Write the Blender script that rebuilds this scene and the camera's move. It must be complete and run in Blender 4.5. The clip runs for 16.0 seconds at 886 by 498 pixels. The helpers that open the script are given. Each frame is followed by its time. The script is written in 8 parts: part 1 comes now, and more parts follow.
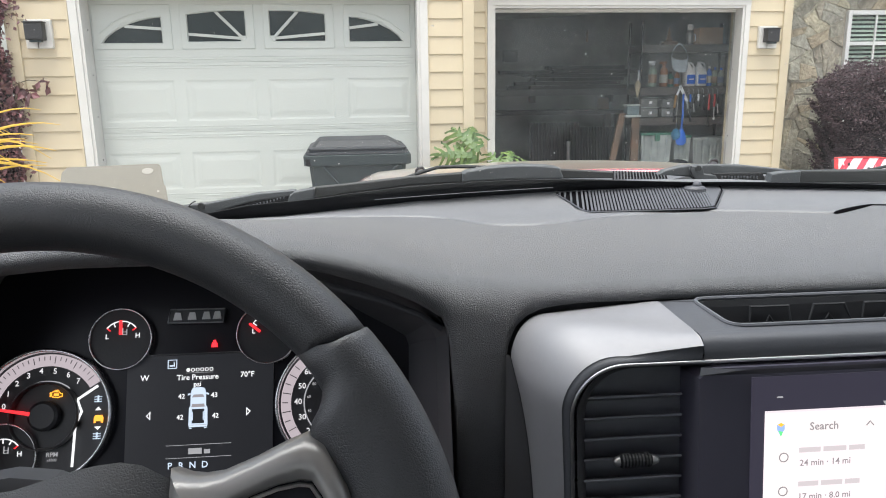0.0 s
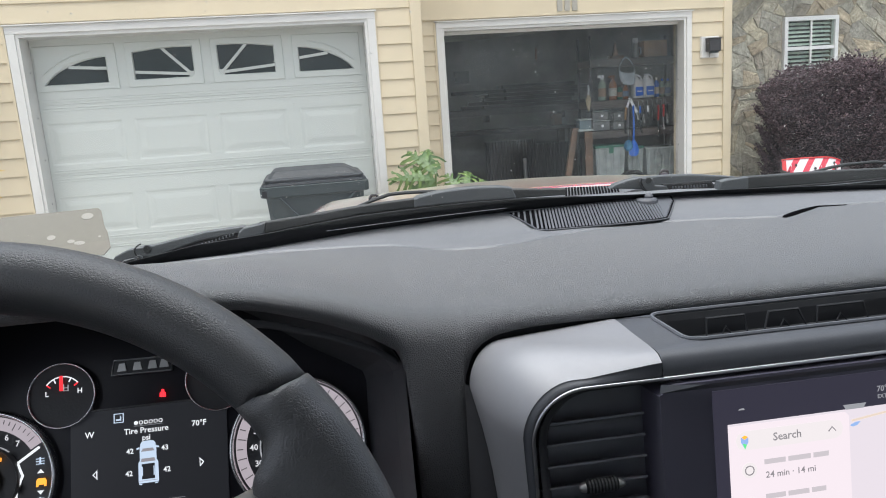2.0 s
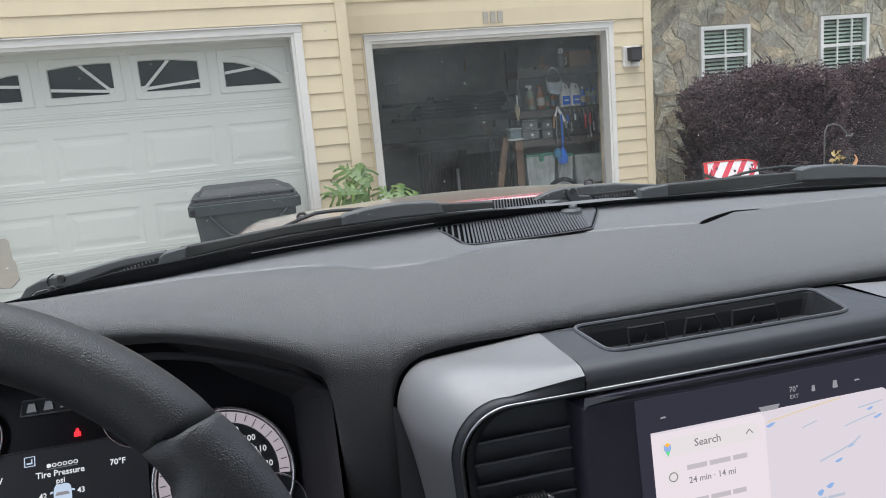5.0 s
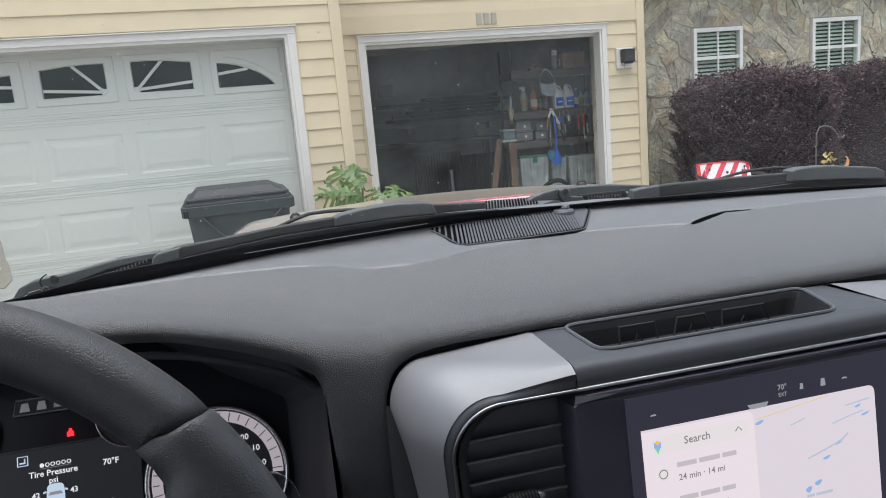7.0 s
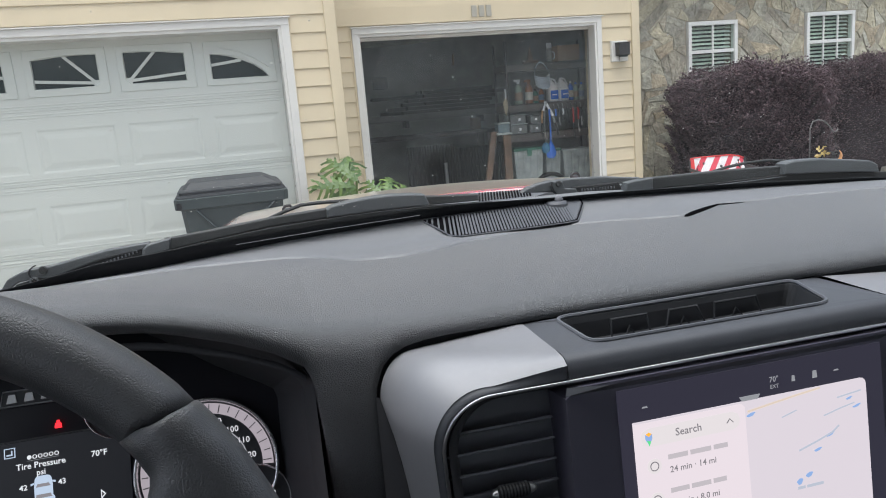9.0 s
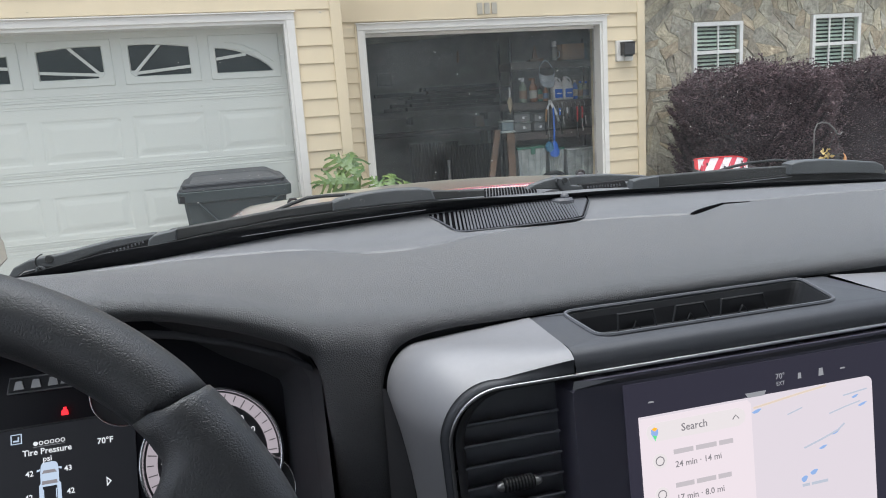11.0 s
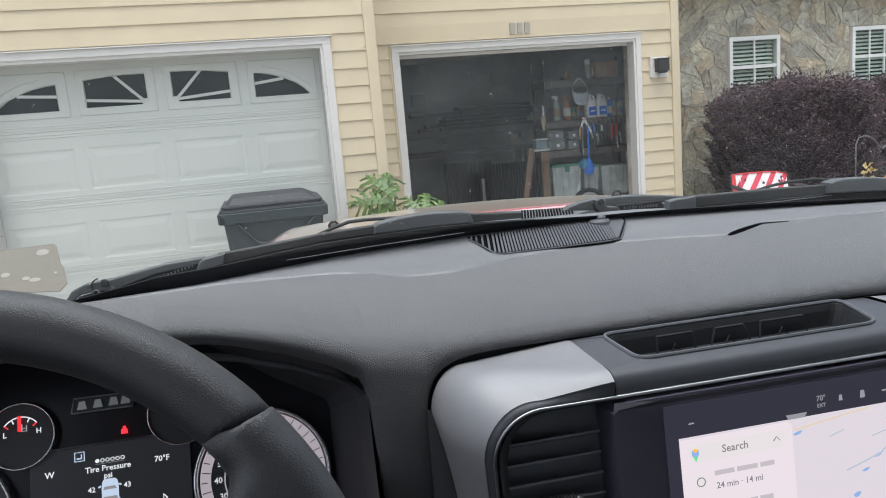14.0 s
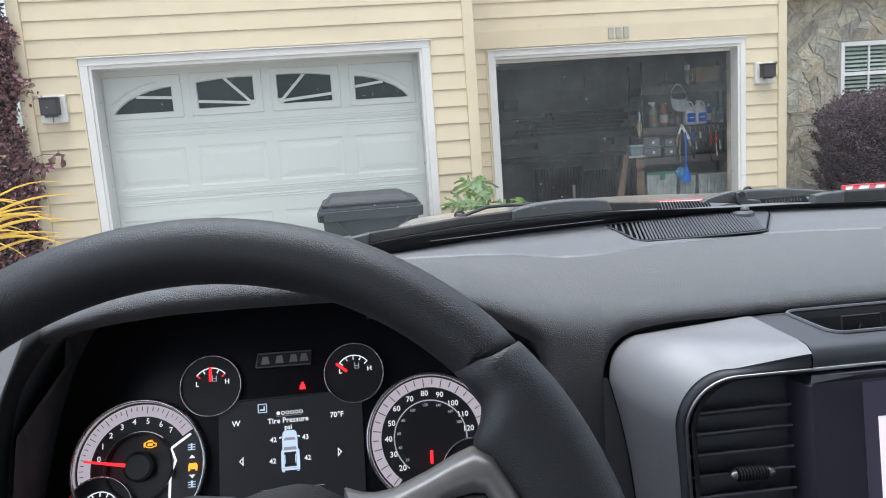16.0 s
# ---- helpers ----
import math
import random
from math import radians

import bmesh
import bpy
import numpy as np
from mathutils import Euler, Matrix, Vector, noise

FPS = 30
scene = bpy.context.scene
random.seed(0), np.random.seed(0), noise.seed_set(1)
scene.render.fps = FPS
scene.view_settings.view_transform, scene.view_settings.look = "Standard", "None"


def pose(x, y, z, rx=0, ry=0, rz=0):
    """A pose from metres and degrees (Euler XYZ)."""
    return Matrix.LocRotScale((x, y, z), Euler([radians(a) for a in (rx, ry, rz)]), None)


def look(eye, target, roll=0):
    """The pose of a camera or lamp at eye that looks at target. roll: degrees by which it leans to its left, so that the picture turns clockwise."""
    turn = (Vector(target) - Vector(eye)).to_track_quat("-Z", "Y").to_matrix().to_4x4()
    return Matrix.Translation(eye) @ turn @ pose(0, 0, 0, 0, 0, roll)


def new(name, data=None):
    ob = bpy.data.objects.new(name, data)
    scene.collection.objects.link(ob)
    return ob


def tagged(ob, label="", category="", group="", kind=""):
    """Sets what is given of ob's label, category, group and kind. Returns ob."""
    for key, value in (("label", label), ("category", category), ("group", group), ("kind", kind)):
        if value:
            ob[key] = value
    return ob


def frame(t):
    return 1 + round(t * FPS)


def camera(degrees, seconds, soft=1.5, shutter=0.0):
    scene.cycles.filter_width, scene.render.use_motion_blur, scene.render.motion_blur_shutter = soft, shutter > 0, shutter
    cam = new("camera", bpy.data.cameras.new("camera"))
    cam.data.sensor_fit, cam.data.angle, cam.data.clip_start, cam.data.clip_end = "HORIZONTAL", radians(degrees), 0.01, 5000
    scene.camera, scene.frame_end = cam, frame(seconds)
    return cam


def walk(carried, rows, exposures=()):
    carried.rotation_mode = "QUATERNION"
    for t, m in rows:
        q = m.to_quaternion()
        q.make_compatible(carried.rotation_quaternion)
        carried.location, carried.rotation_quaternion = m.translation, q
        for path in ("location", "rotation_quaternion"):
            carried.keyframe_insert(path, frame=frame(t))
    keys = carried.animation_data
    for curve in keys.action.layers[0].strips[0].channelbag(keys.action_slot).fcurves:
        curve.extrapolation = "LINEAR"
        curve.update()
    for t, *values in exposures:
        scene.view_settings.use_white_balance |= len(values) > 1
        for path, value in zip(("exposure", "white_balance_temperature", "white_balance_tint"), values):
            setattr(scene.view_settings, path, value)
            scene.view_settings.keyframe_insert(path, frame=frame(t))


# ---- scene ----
cam = camera(63.2, 16.0, soft=1.0)
PATH = [
    (0, (0.194, 0.612, 1.493), (0.44, 2.546, 1.047), -0.8),
    (0.5, (0.194, 0.623, 1.487), (0.471, 2.559, 1.068), -1.9),
    (1, (0.197, 0.623, 1.49), (0.495, 2.559, 1.085), -2.5),
    (1.5, (0.199, 0.624, 1.49), (0.518, 2.559, 1.094), -3.1),
    (2, (0.207, 0.624, 1.495), (0.555, 2.555, 1.105), -3.8),
    (2.5, (0.211, 0.619, 1.501), (0.591, 2.544, 1.111), -4.4),
    (3, (0.212, 0.623, 1.495), (0.617, 2.539, 1.09), -4.6),
    (3.5, (0.214, 0.624, 1.494), (0.642, 2.536, 1.091), -4.9),
    (4, (0.22, 0.618, 1.504), (0.684, 2.523, 1.111), -5.0),
    (4.5, (0.22, 0.628, 1.496), (0.721, 2.526, 1.115), -5.1),
    (5, (0.219, 0.626, 1.5), (0.739, 2.521, 1.127), -5.0),
    (7.5, (0.219, 0.622, 1.499), (0.757, 2.513, 1.128), -4.9),
    (8, (0.219, 0.626, 1.495), (0.758, 2.514, 1.115), -4.8),
    (8.5, (0.222, 0.622, 1.499), (0.767, 2.508, 1.113), -4.8),
    (9, (0.222, 0.625, 1.497), (0.771, 2.508, 1.106), -4.7),
    (11.5, (0.216, 0.625, 1.494), (0.76, 2.508, 1.097), -3.8),
    (12, (0.216, 0.623, 1.495), (0.765, 2.506, 1.102), -3.9),
    (12.5, (0.217, 0.621, 1.499), (0.756, 2.507, 1.111), -4.2),
    (13, (0.212, 0.62, 1.497), (0.735, 2.511, 1.108), -4.3),
    (13.5, (0.208, 0.62, 1.496), (0.712, 2.519, 1.118), -4.5),
    (14, (0.207, 0.61, 1.503), (0.666, 2.527, 1.162), -4.8),
    (14.5, (0.194, 0.606, 1.503), (0.591, 2.541, 1.191), -5.3),
    (15, (0.167, 0.598, 1.506), (0.483, 2.548, 1.193), -5.2),
    (15.5, (0.125, 0.604, 1.48), (0.393, 2.562, 1.173), -4.4),
    (16, (0.127, 0.606, 1.482), (0.367, 2.568, 1.177), -4.0),
]
walk(cam, [(t, look(eye, target, roll)) for t, eye, target, roll in PATH],
     exposures=[(0.0, 1.22, 6650, 9), (0.5, 0.95, 6550, 9), (1.5, 0.99, 6450, 9), (2.5, 0.95, 6400, 9), (3.5, 0.93, 6400, 9), (4.5, 0.80, 6400, 9), (7.5, 0.75, 6400, 9), (9.0, 0.79, 6400, 9), (12.5, 0.86, 6400, 9), (14.0, 0.80, 6400, 9), (14.6, 0.74, 6400, 9), (15.3, 0.92, 6320, 9), (16.0, 1.04, 6180, 9)])

# ---- world ----
world = bpy.data.worlds.new("sky")
scene.world = world
world.use_nodes = True
wn = world.node_tree
sky = wn.nodes.new("ShaderNodeTexSky")
sky.sky_type, sky.sun_disc = "NISHITA", False
sky.sun_elevation, sky.sun_rotation = radians(70), radians(200)
sky.air_density, sky.dust_density, sky.ozone_density = 1.0, 4.0, 1.0
overcast = wn.nodes.new("ShaderNodeHueSaturation")
overcast.inputs["Saturation"].default_value = 0.55
wn.links.new(sky.outputs[0], overcast.inputs["Color"])
wn.links.new(overcast.outputs[0], wn.nodes["Background"].inputs[0])
wn.nodes["Background"].inputs[1].default_value = 0.15
sun = new("sun", bpy.data.lights.new("sun", "SUN"))
sun.data.energy, sun.data.angle, sun.data.color = 2.2, radians(70), (0.985, 0.99, 0.985)
sun.matrix_world = look((0, 2.2, 20), (1.0, 1.0, 0))
scene.view_settings.exposure = 0.6


# ---- materials ----
def material(name, colour, rough=0.6, metal=0.0, spread=0.06, grain=30.0, bump=0.0, bump_scale=200.0, coat=0.0, spec=0.5, patch=2.0):
    """A surface with colour variation at two scales and fine relief."""
    m = bpy.data.materials.new(name)
    m.use_nodes = True
    n, l = m.node_tree.nodes, m.node_tree.links
    b = n["Principled BSDF"]
    tc = n.new("ShaderNodeTexCoord")
    fine, wide = n.new("ShaderNodeTexNoise"), n.new("ShaderNodeTexNoise")
    fine.inputs["Scale"].default_value, wide.inputs["Scale"].default_value = grain, patch
    fine.inputs["Detail"].default_value = wide.inputs["Detail"].default_value = 4
    l.new(tc.outputs["Object"], fine.inputs["Vector"])
    l.new(tc.outputs["Object"], wide.inputs["Vector"])
    add = n.new("ShaderNodeMath")
    l.new(fine.outputs[0], add.inputs[0])
    l.new(wide.outputs[0], add.inputs[1])
    ramp = n.new("ShaderNodeMapRange")
    ramp.inputs["From Min"].default_value, ramp.inputs["From Max"].default_value = 0.6, 1.4
    ramp.inputs["To Min"].default_value, ramp.inputs["To Max"].default_value = 1 - spread, 1 + spread
    l.new(add.outputs[0], ramp.inputs[0])
    mix = n.new("ShaderNodeVectorMath")
    mix.operation = "SCALE"
    mix.inputs[0].default_value = colour
    l.new(ramp.outputs[0], mix.inputs["Scale"])
    l.new(mix.outputs[0], b.inputs["Base Color"])
    b.inputs["Roughness"].default_value, b.inputs["Metallic"].default_value = rough, metal
    b.inputs["Coat Weight"].default_value, b.inputs["Specular IOR Level"].default_value = coat, spec
    b.inputs["Coat Roughness"].default_value = 0.05
    if bump:
        t = n.new("ShaderNodeTexNoise")
        t.inputs["Scale"].default_value, t.inputs["Detail"].default_value = bump_scale, 3
        l.new(tc.outputs["Object"], t.inputs["Vector"])
        bp = n.new("ShaderNodeBump")
        bp.inputs["Strength"].default_value, bp.inputs["Distance"].default_value = bump, 0.6 / bump_scale
        l.new(t.outputs[0], bp.inputs["Height"])
        l.new(bp.outputs[0], b.inputs["Normal"])
    return m


def glow(name, colour, strength):
    m = bpy.data.materials.new(name)
    m.use_nodes = True
    b = m.node_tree.nodes["Principled BSDF"]
    b.inputs["Base Color"].default_value = (0.02, 0.02, 0.02, 1)
    b.inputs["Emission Color"].default_value = (*colour, 1)
    b.inputs["Emission Strength"].default_value = strength
    return m


def cells(m, scale, strength, distance):
    """Leather-like grain: flat pebbles of two sizes between narrow creases."""
    n, l = m.node_tree.nodes, m.node_tree.links
    tc = n.new("ShaderNodeTexCoord")
    wob = n.new("ShaderNodeTexNoise")
    wob.inputs["Scale"].default_value = scale * 0.5
    l.new(tc.outputs["Object"], wob.inputs["Vector"])
    mixv = n.new("ShaderNodeMix")
    mixv.data_type = "VECTOR"
    mixv.inputs[0].default_value = 0.55 / scale
    l.new(tc.outputs["Object"], mixv.inputs[4])
    l.new(wob.outputs["Color"], mixv.inputs[5])
    add = n.new("ShaderNodeMath")
    for k, (f, w) in enumerate(((1.0, 1.0), (1.9, 0.5))):
        v, r = n.new("ShaderNodeTexVoronoi"), n.new("ShaderNodeMapRange")
        v.feature = "DISTANCE_TO_EDGE"
        v.inputs["Scale"].default_value = scale * f
        l.new(mixv.outputs[1], v.inputs["Vector"])
        r.interpolation_type = "SMOOTHSTEP"
        r.inputs["From Min"].default_value, r.inputs["From Max"].default_value = 0.0, 0.28
        r.inputs["To Min"].default_value, r.inputs["To Max"].default_value = 0.0, w
        l.new(v.outputs["Distance"], r.inputs[0])
        l.new(r.outputs[0], add.inputs[k])
    bp = n.new("ShaderNodeBump")
    bp.inputs["Strength"].default_value, bp.inputs["Distance"].default_value = strength, distance
    l.new(add.outputs[0], bp.inputs["Height"])
    l.new(bp.outputs[0], n["Principled BSDF"].inputs["Normal"])
    return m


def by_piece(m, amount):
    """Lets the brightness vary from piece to piece."""
    n, l = m.node_tree.nodes, m.node_tree.links
    b = n["Principled BSDF"]
    src = b.inputs["Base Color"].links[0].from_socket
    info = n.new("ShaderNodeObjectInfo")
    r = n.new("ShaderNodeMapRange")
    r.inputs["To Min"].default_value, r.inputs["To Max"].default_value = 1 - amount, 1 + amount
    l.new(info.outputs["Random"], r.inputs[0])
    sc = n.new("ShaderNodeVectorMath")
    sc.operation = "SCALE"
    l.new(src, sc.inputs[0])
    l.new(r.outputs[0], sc.inputs["Scale"])
    l.new(sc.outputs[0], b.inputs["Base Color"])
    return m


def bedding(m):
    """Fine parallel streaks, turned differently on every piece."""
    n, l = m.node_tree.nodes, m.node_tree.links
    b = n["Principled BSDF"]
    tc, info, turn = n.new("ShaderNodeTexCoord"), n.new("ShaderNodeObjectInfo"), n.new("ShaderNodeMath")
    turn.operation = "MULTIPLY"
    turn.inputs[1].default_value = 6.283
    l.new(info.outputs["Random"], turn.inputs[0])
    rot = n.new("ShaderNodeVectorRotate")
    rot.rotation_type = "Y_AXIS"
    l.new(tc.outputs["Object"], rot.inputs["Vector"])
    l.new(turn.outputs[0], rot.inputs["Angle"])
    stretch = n.new("ShaderNodeVectorMath")
    stretch.operation = "MULTIPLY"
    stretch.inputs[1].default_value = (5.0, 5.0, 42.0)
    l.new(rot.outputs[0], stretch.inputs[0])
    grain = n.new("ShaderNodeTexNoise")
    grain.inputs["Scale"].default_value, grain.inputs["Detail"].default_value = 1.0, 4
    l.new(stretch.outputs[0], grain.inputs["Vector"])
    r = n.new("ShaderNodeMapRange")
    r.inputs["From Min"].default_value, r.inputs["From Max"].default_value = 0.3, 0.7
    r.inputs["To Min"].default_value, r.inputs["To Max"].default_value = 0.80, 1.14
    l.new(grain.outputs[0], r.inputs[0])
    sc = n.new("ShaderNodeVectorMath")
    sc.operation = "SCALE"
    l.new(b.inputs["Base Color"].links[0].from_socket, sc.inputs[0])
    l.new(r.outputs[0], sc.inputs["Scale"])
    l.new(sc.outputs[0], b.inputs["Base Color"])
    bp = n.new("ShaderNodeBump")
    bp.inputs["Strength"].default_value, bp.inputs["Distance"].default_value = 0.6, 0.006
    l.new(grain.outputs[0], bp.inputs["Height"])
    l.new(b.inputs["Normal"].links[0].from_socket, bp.inputs["Normal"])
    l.new(bp.outputs[0], b.inputs["Normal"])
    return m


def by_island(m, ramp):
    """Colours each loose island of a mesh from a ramp of (place, colour)."""
    n, l = m.node_tree.nodes, m.node_tree.links
    g = n.new("ShaderNodeNewGeometry")
    cr = n.new("ShaderNodeValToRGB")
    while len(cr.color_ramp.elements) < len(ramp):
        cr.color_ramp.elements.new(0.5)
    for e, (p, c) in zip(cr.color_ramp.elements, ramp):
        e.position, e.color = p, (*c, 1)
    l.new(g.outputs["Random Per Island"], cr.inputs[0])
    l.new(cr.outputs[0], n["Principled BSDF"].inputs["Base Color"])
    return m


def clear(name, tint, gloss, rough=0.02):
    """Thin glass: light goes straight through, a little is mirrored."""
    m = bpy.data.materials.new(name)
    m.use_nodes = True
    n, l = m.node_tree.nodes, m.node_tree.links
    n.remove(n["Principled BSDF"])
    t, g, mx = n.new("ShaderNodeBsdfTransparent"), n.new("ShaderNodeBsdfGlossy"), n.new("ShaderNodeMixShader")
    t.inputs[0].default_value = (*tint, 1)
    g.inputs["Roughness"].default_value = rough
    mx.inputs[0].default_value = gloss
    l.new(t.outputs[0], mx.inputs[1])
    l.new(g.outputs[0], mx.inputs[2])
    l.new(mx.outputs[0], n["Material Output"].inputs[0])
    return m


SIDING = by_piece(material("cream vinyl siding", (0.556, 0.476, 0.337), 0.55, spread=0.05, grain=8, bump=0.12, bump_scale=60), 0.025)
TRIM = material("white painted trim", (0.585, 0.577, 0.550), 0.5, spread=0.07, grain=20)
DOOR = material("white steel garage door", (0.482, 0.508, 0.480), 0.5, spread=0.03, grain=15, bump=0.05, bump_scale=90)
MORTAR = material("grey mortar", (0.34, 0.315, 0.26), 0.9, spread=0.25, grain=30, bump=0.5, bump_scale=60)
CONCRETE = material("concrete", (0.31, 0.30, 0.28), 0.85, spread=0.15, grain=25, bump=0.3, patch=0.7)
BLACK = material("black plastic", (0.045, 0.047, 0.052), 0.5, bump=0.1, bump_scale=500)
HOOD = material("dark grey hood lining", (0.078, 0.078, 0.085), 0.6, spec=0.35, spread=0.1, grain=40, bump=0.1, bump_scale=600)
SATIN = material("smooth black plastic", (0.062, 0.062, 0.066), 0.40, spread=0.05)
GLOSSY = material("glossy black panel", (0.024, 0.024, 0.030), 0.25, spec=0.15, spread=0.03)
PAD = cells(material("dark grey grained dash pad", (0.077, 0.0805, 0.088), 0.50, spread=0.10, grain=60, spec=1.0, patch=6.0), 600, 0.80, 0.00040)
INSERT = cells(material("charcoal dash insert", (0.095, 0.099, 0.108), 0.55, spread=0.08, grain=60, spec=1.0), 560, 0.4, 0.00022)
LEATHER = cells(material("black grained leather", (0.036, 0.038, 0.044), 0.44, spread=0.08, grain=160, spec=1.0), 660, 0.45, 0.00024)
# a slight sheen that lifts the dash top like reflected sky
for m in (PAD, INSERT):
    pale_lift = m.node_tree.nodes["Principled BSDF"]
    pale_lift.inputs["Sheen Weight"].default_value, pale_lift.inputs["Sheen Roughness"].default_value = 0.14, 0.35
VENTP = material("charcoal vent plastic", (0.26, 0.27, 0.30), 0.6, spread=0.08, grain=80)
GREY = material("charcoal grey plastic", (0.078, 0.083, 0.095), 0.48, spread=0.08, grain=80, bump=0.1, bump_scale=600)
RUBBER = material("black rubber", (0.022, 0.023, 0.025), 0.7, spread=0.1, spec=0.12)
# flat black that stands for the shade inside slots and gaps
SLOTSHADE = material("black slot shade", (0.006, 0.006, 0.007), 0.9, spread=0.1, spec=0.0)
SILVER = material("satin silver trim", (0.305, 0.305, 0.320), 0.52, metal=0.45, spread=0.03, grain=200)
WIPER = material("grey wiper plastic", (0.060, 0.066, 0.072), 0.5, spread=0.08, grain=80, bump=0.1, bump_scale=600)
FRITM = material("black enamel band", (0.014, 0.015, 0.017), 0.6, spread=0.1, spec=0.15)
BLADE = material("dark wiper rubber", (0.018, 0.020, 0.021), 0.6, spread=0.15, grain=120)
BEZEL = material("violet black glass bezel", (0.105, 0.102, 0.135), 0.35, spread=0.05)
# tray plastic in two tones: shade in the well, highlight on the rim
TRAYIN = material("tray plastic darkened for shade", (0.034, 0.036, 0.040), 0.6, spread=0.12, grain=80, spec=0.3)
TRAYRIM = material("tray edge lightened for highlight", (0.125, 0.132, 0.148), 0.5, spread=0.06)
BRIGHT = material("thin bright trim", (0.50, 0.50, 0.51), 0.28, metal=0.9, spread=0.03)
SPOKEM = material("brushed silver", (0.43, 0.42, 0.41), 0.38, metal=0.6, spread=0.04, grain=300)
GAUGE = material("pale chrome ring", (0.88, 0.88, 0.89), 0.22, metal=0.9, spread=0.02)
CHROME = material("bright chrome", (0.72, 0.72, 0.73), 0.12, metal=1.0, spread=0.02)
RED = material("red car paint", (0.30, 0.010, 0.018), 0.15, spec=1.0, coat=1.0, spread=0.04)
# pale sheen on upward faces stands in for reflected siding and sky
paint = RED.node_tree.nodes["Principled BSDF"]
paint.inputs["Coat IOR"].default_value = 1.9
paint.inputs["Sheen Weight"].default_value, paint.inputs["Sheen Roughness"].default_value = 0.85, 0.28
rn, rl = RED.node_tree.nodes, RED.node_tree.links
facing, upz, sheen_up = rn.new("ShaderNodeNewGeometry"), rn.new("ShaderNodeSeparateXYZ"), rn.new("ShaderNodeMapRange")
sheen_up.inputs["From Min"].default_value, sheen_up.inputs["From Max"].default_value = 0.90, 0.993
sheen_up.inputs["To Min"].default_value, sheen_up.inputs["To Max"].default_value = 0.12, 0.92
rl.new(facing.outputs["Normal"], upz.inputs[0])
rl.new(upz.outputs["Z"], sheen_up.inputs[0])
rl.new(sheen_up.outputs[0], paint.inputs["Sheen Weight"])
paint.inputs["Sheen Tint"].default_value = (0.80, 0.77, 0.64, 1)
CLOTH = material("grey headliner cloth", (0.45, 0.44, 0.42), 0.9, spread=0.08, grain=200, bump=0.2, bump_scale=900)
DOORTRIM = material("black door trim", (0.030, 0.031, 0.034), 0.7, spread=0.15, grain=60, bump=0.2, bump_scale=500)
BIN = material("dark grey bin plastic", (0.029, 0.041, 0.044), 0.5, spread=0.15, grain=12, bump=0.1, bump_scale=120)
CLIMBER = by_island(material("dark red leaves", (0.1, 0.03, 0.03), 0.5), [(0.0, (0.075, 0.038, 0.042)), (0.5, (0.15, 0.065, 0.070)), (0.9, (0.22, 0.085, 0.095)), (1.0, (0.16, 0.15, 0.08))])
PURPLE = by_island(material("purple leaves", (0.05, 0.02, 0.03), 0.75, spec=0.2), [(0.0, (0.047, 0.035, 0.040)), (0.45, (0.085, 0.059, 0.067)), (0.8, (0.128, 0.087, 0.097)), (1.0, (0.180, 0.126, 0.134))])
# for twigs, and for hulls whose dark colour stands for shade between leaves
CORE = material("dark twigs and inner shade", (0.018, 0.011, 0.014), 0.9, spread=0.4, grain=60)
GREEN = by_island(material("green leaves", (0.06, 0.12, 0.03), 0.42), [(0.0, (0.040, 0.092, 0.020)), (1.0, (0.125, 0.195, 0.048))])
STALK = material("green stalks", (0.14, 0.20, 0.06), 0.6, spread=0.2)
YELLOW = by_island(material("yellow strap leaves", (0.5, 0.35, 0.05), 0.5), [(0.0, (0.60, 0.33, 0.025)), (0.6, (0.66, 0.46, 0.07)), (1.0, (0.30, 0.28, 0.05))])
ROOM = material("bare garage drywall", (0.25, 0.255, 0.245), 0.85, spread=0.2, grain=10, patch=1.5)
WOOD = by_piece(material("brown wood", (0.23, 0.145, 0.095), 0.6, spread=0.3, grain=14), 0.25)
DARKWOOD = by_piece(material("old brown timber", (0.15, 0.095, 0.062), 0.7, spread=0.3, grain=14), 0.2)
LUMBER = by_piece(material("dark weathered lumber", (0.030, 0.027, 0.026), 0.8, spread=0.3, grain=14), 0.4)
LEDGE = material("grey painted board", (0.15, 0.155, 0.15), 0.7, spread=0.2, grain=10)
SMOKE = material("smoky clear plastic", (0.17, 0.18, 0.18), 0.25, spread=0.35, grain=18)
SHELF = material("dark steel shelf", (0.095, 0.082, 0.074), 0.5, spread=0.2)
BLUE = material("blue plastic", (0.025, 0.17, 0.74), 0.35, spread=0.08)
WHITE = material("white plastic", (0.86, 0.87, 0.89), 0.4, spread=0.06)
ORANGE = material("orange brown plastic", (0.32, 0.125, 0.05), 0.4, spread=0.15)
GREENP = material("green plastic lid", (0.05, 0.19, 0.13), 0.4, spread=0.1)
TUB = material("milky plastic tub", (0.38, 0.42, 0.41), 0.35, spread=0.35, grain=9, patch=5)
STEEL = material("worn steel", (0.45, 0.45, 0.44), 0.35, metal=0.9, spread=0.15)
REDP = material("red plastic", (0.55, 0.03, 0.03), 0.4, spread=0.1)
CARD = material("brown cardboard", (0.50, 0.31, 0.18), 0.8, spread=0.15)
RODM = material("rusty grey iron", (0.10, 0.095, 0.095), 0.5, spread=0.2)
IRON = material("black iron", (0.02, 0.02, 0.022), 0.5, spread=0.2)
NUMBER = material("grey metal numerals", (0.36, 0.34, 0.29), 0.45, metal=0.3, spread=0.1)
MARK = material("pale punched paper", (0.30, 0.29, 0.26), 0.7, spread=0.06)
FLECK = bpy.data.materials.new("pale dirt fleck")
FLECK.use_nodes = True
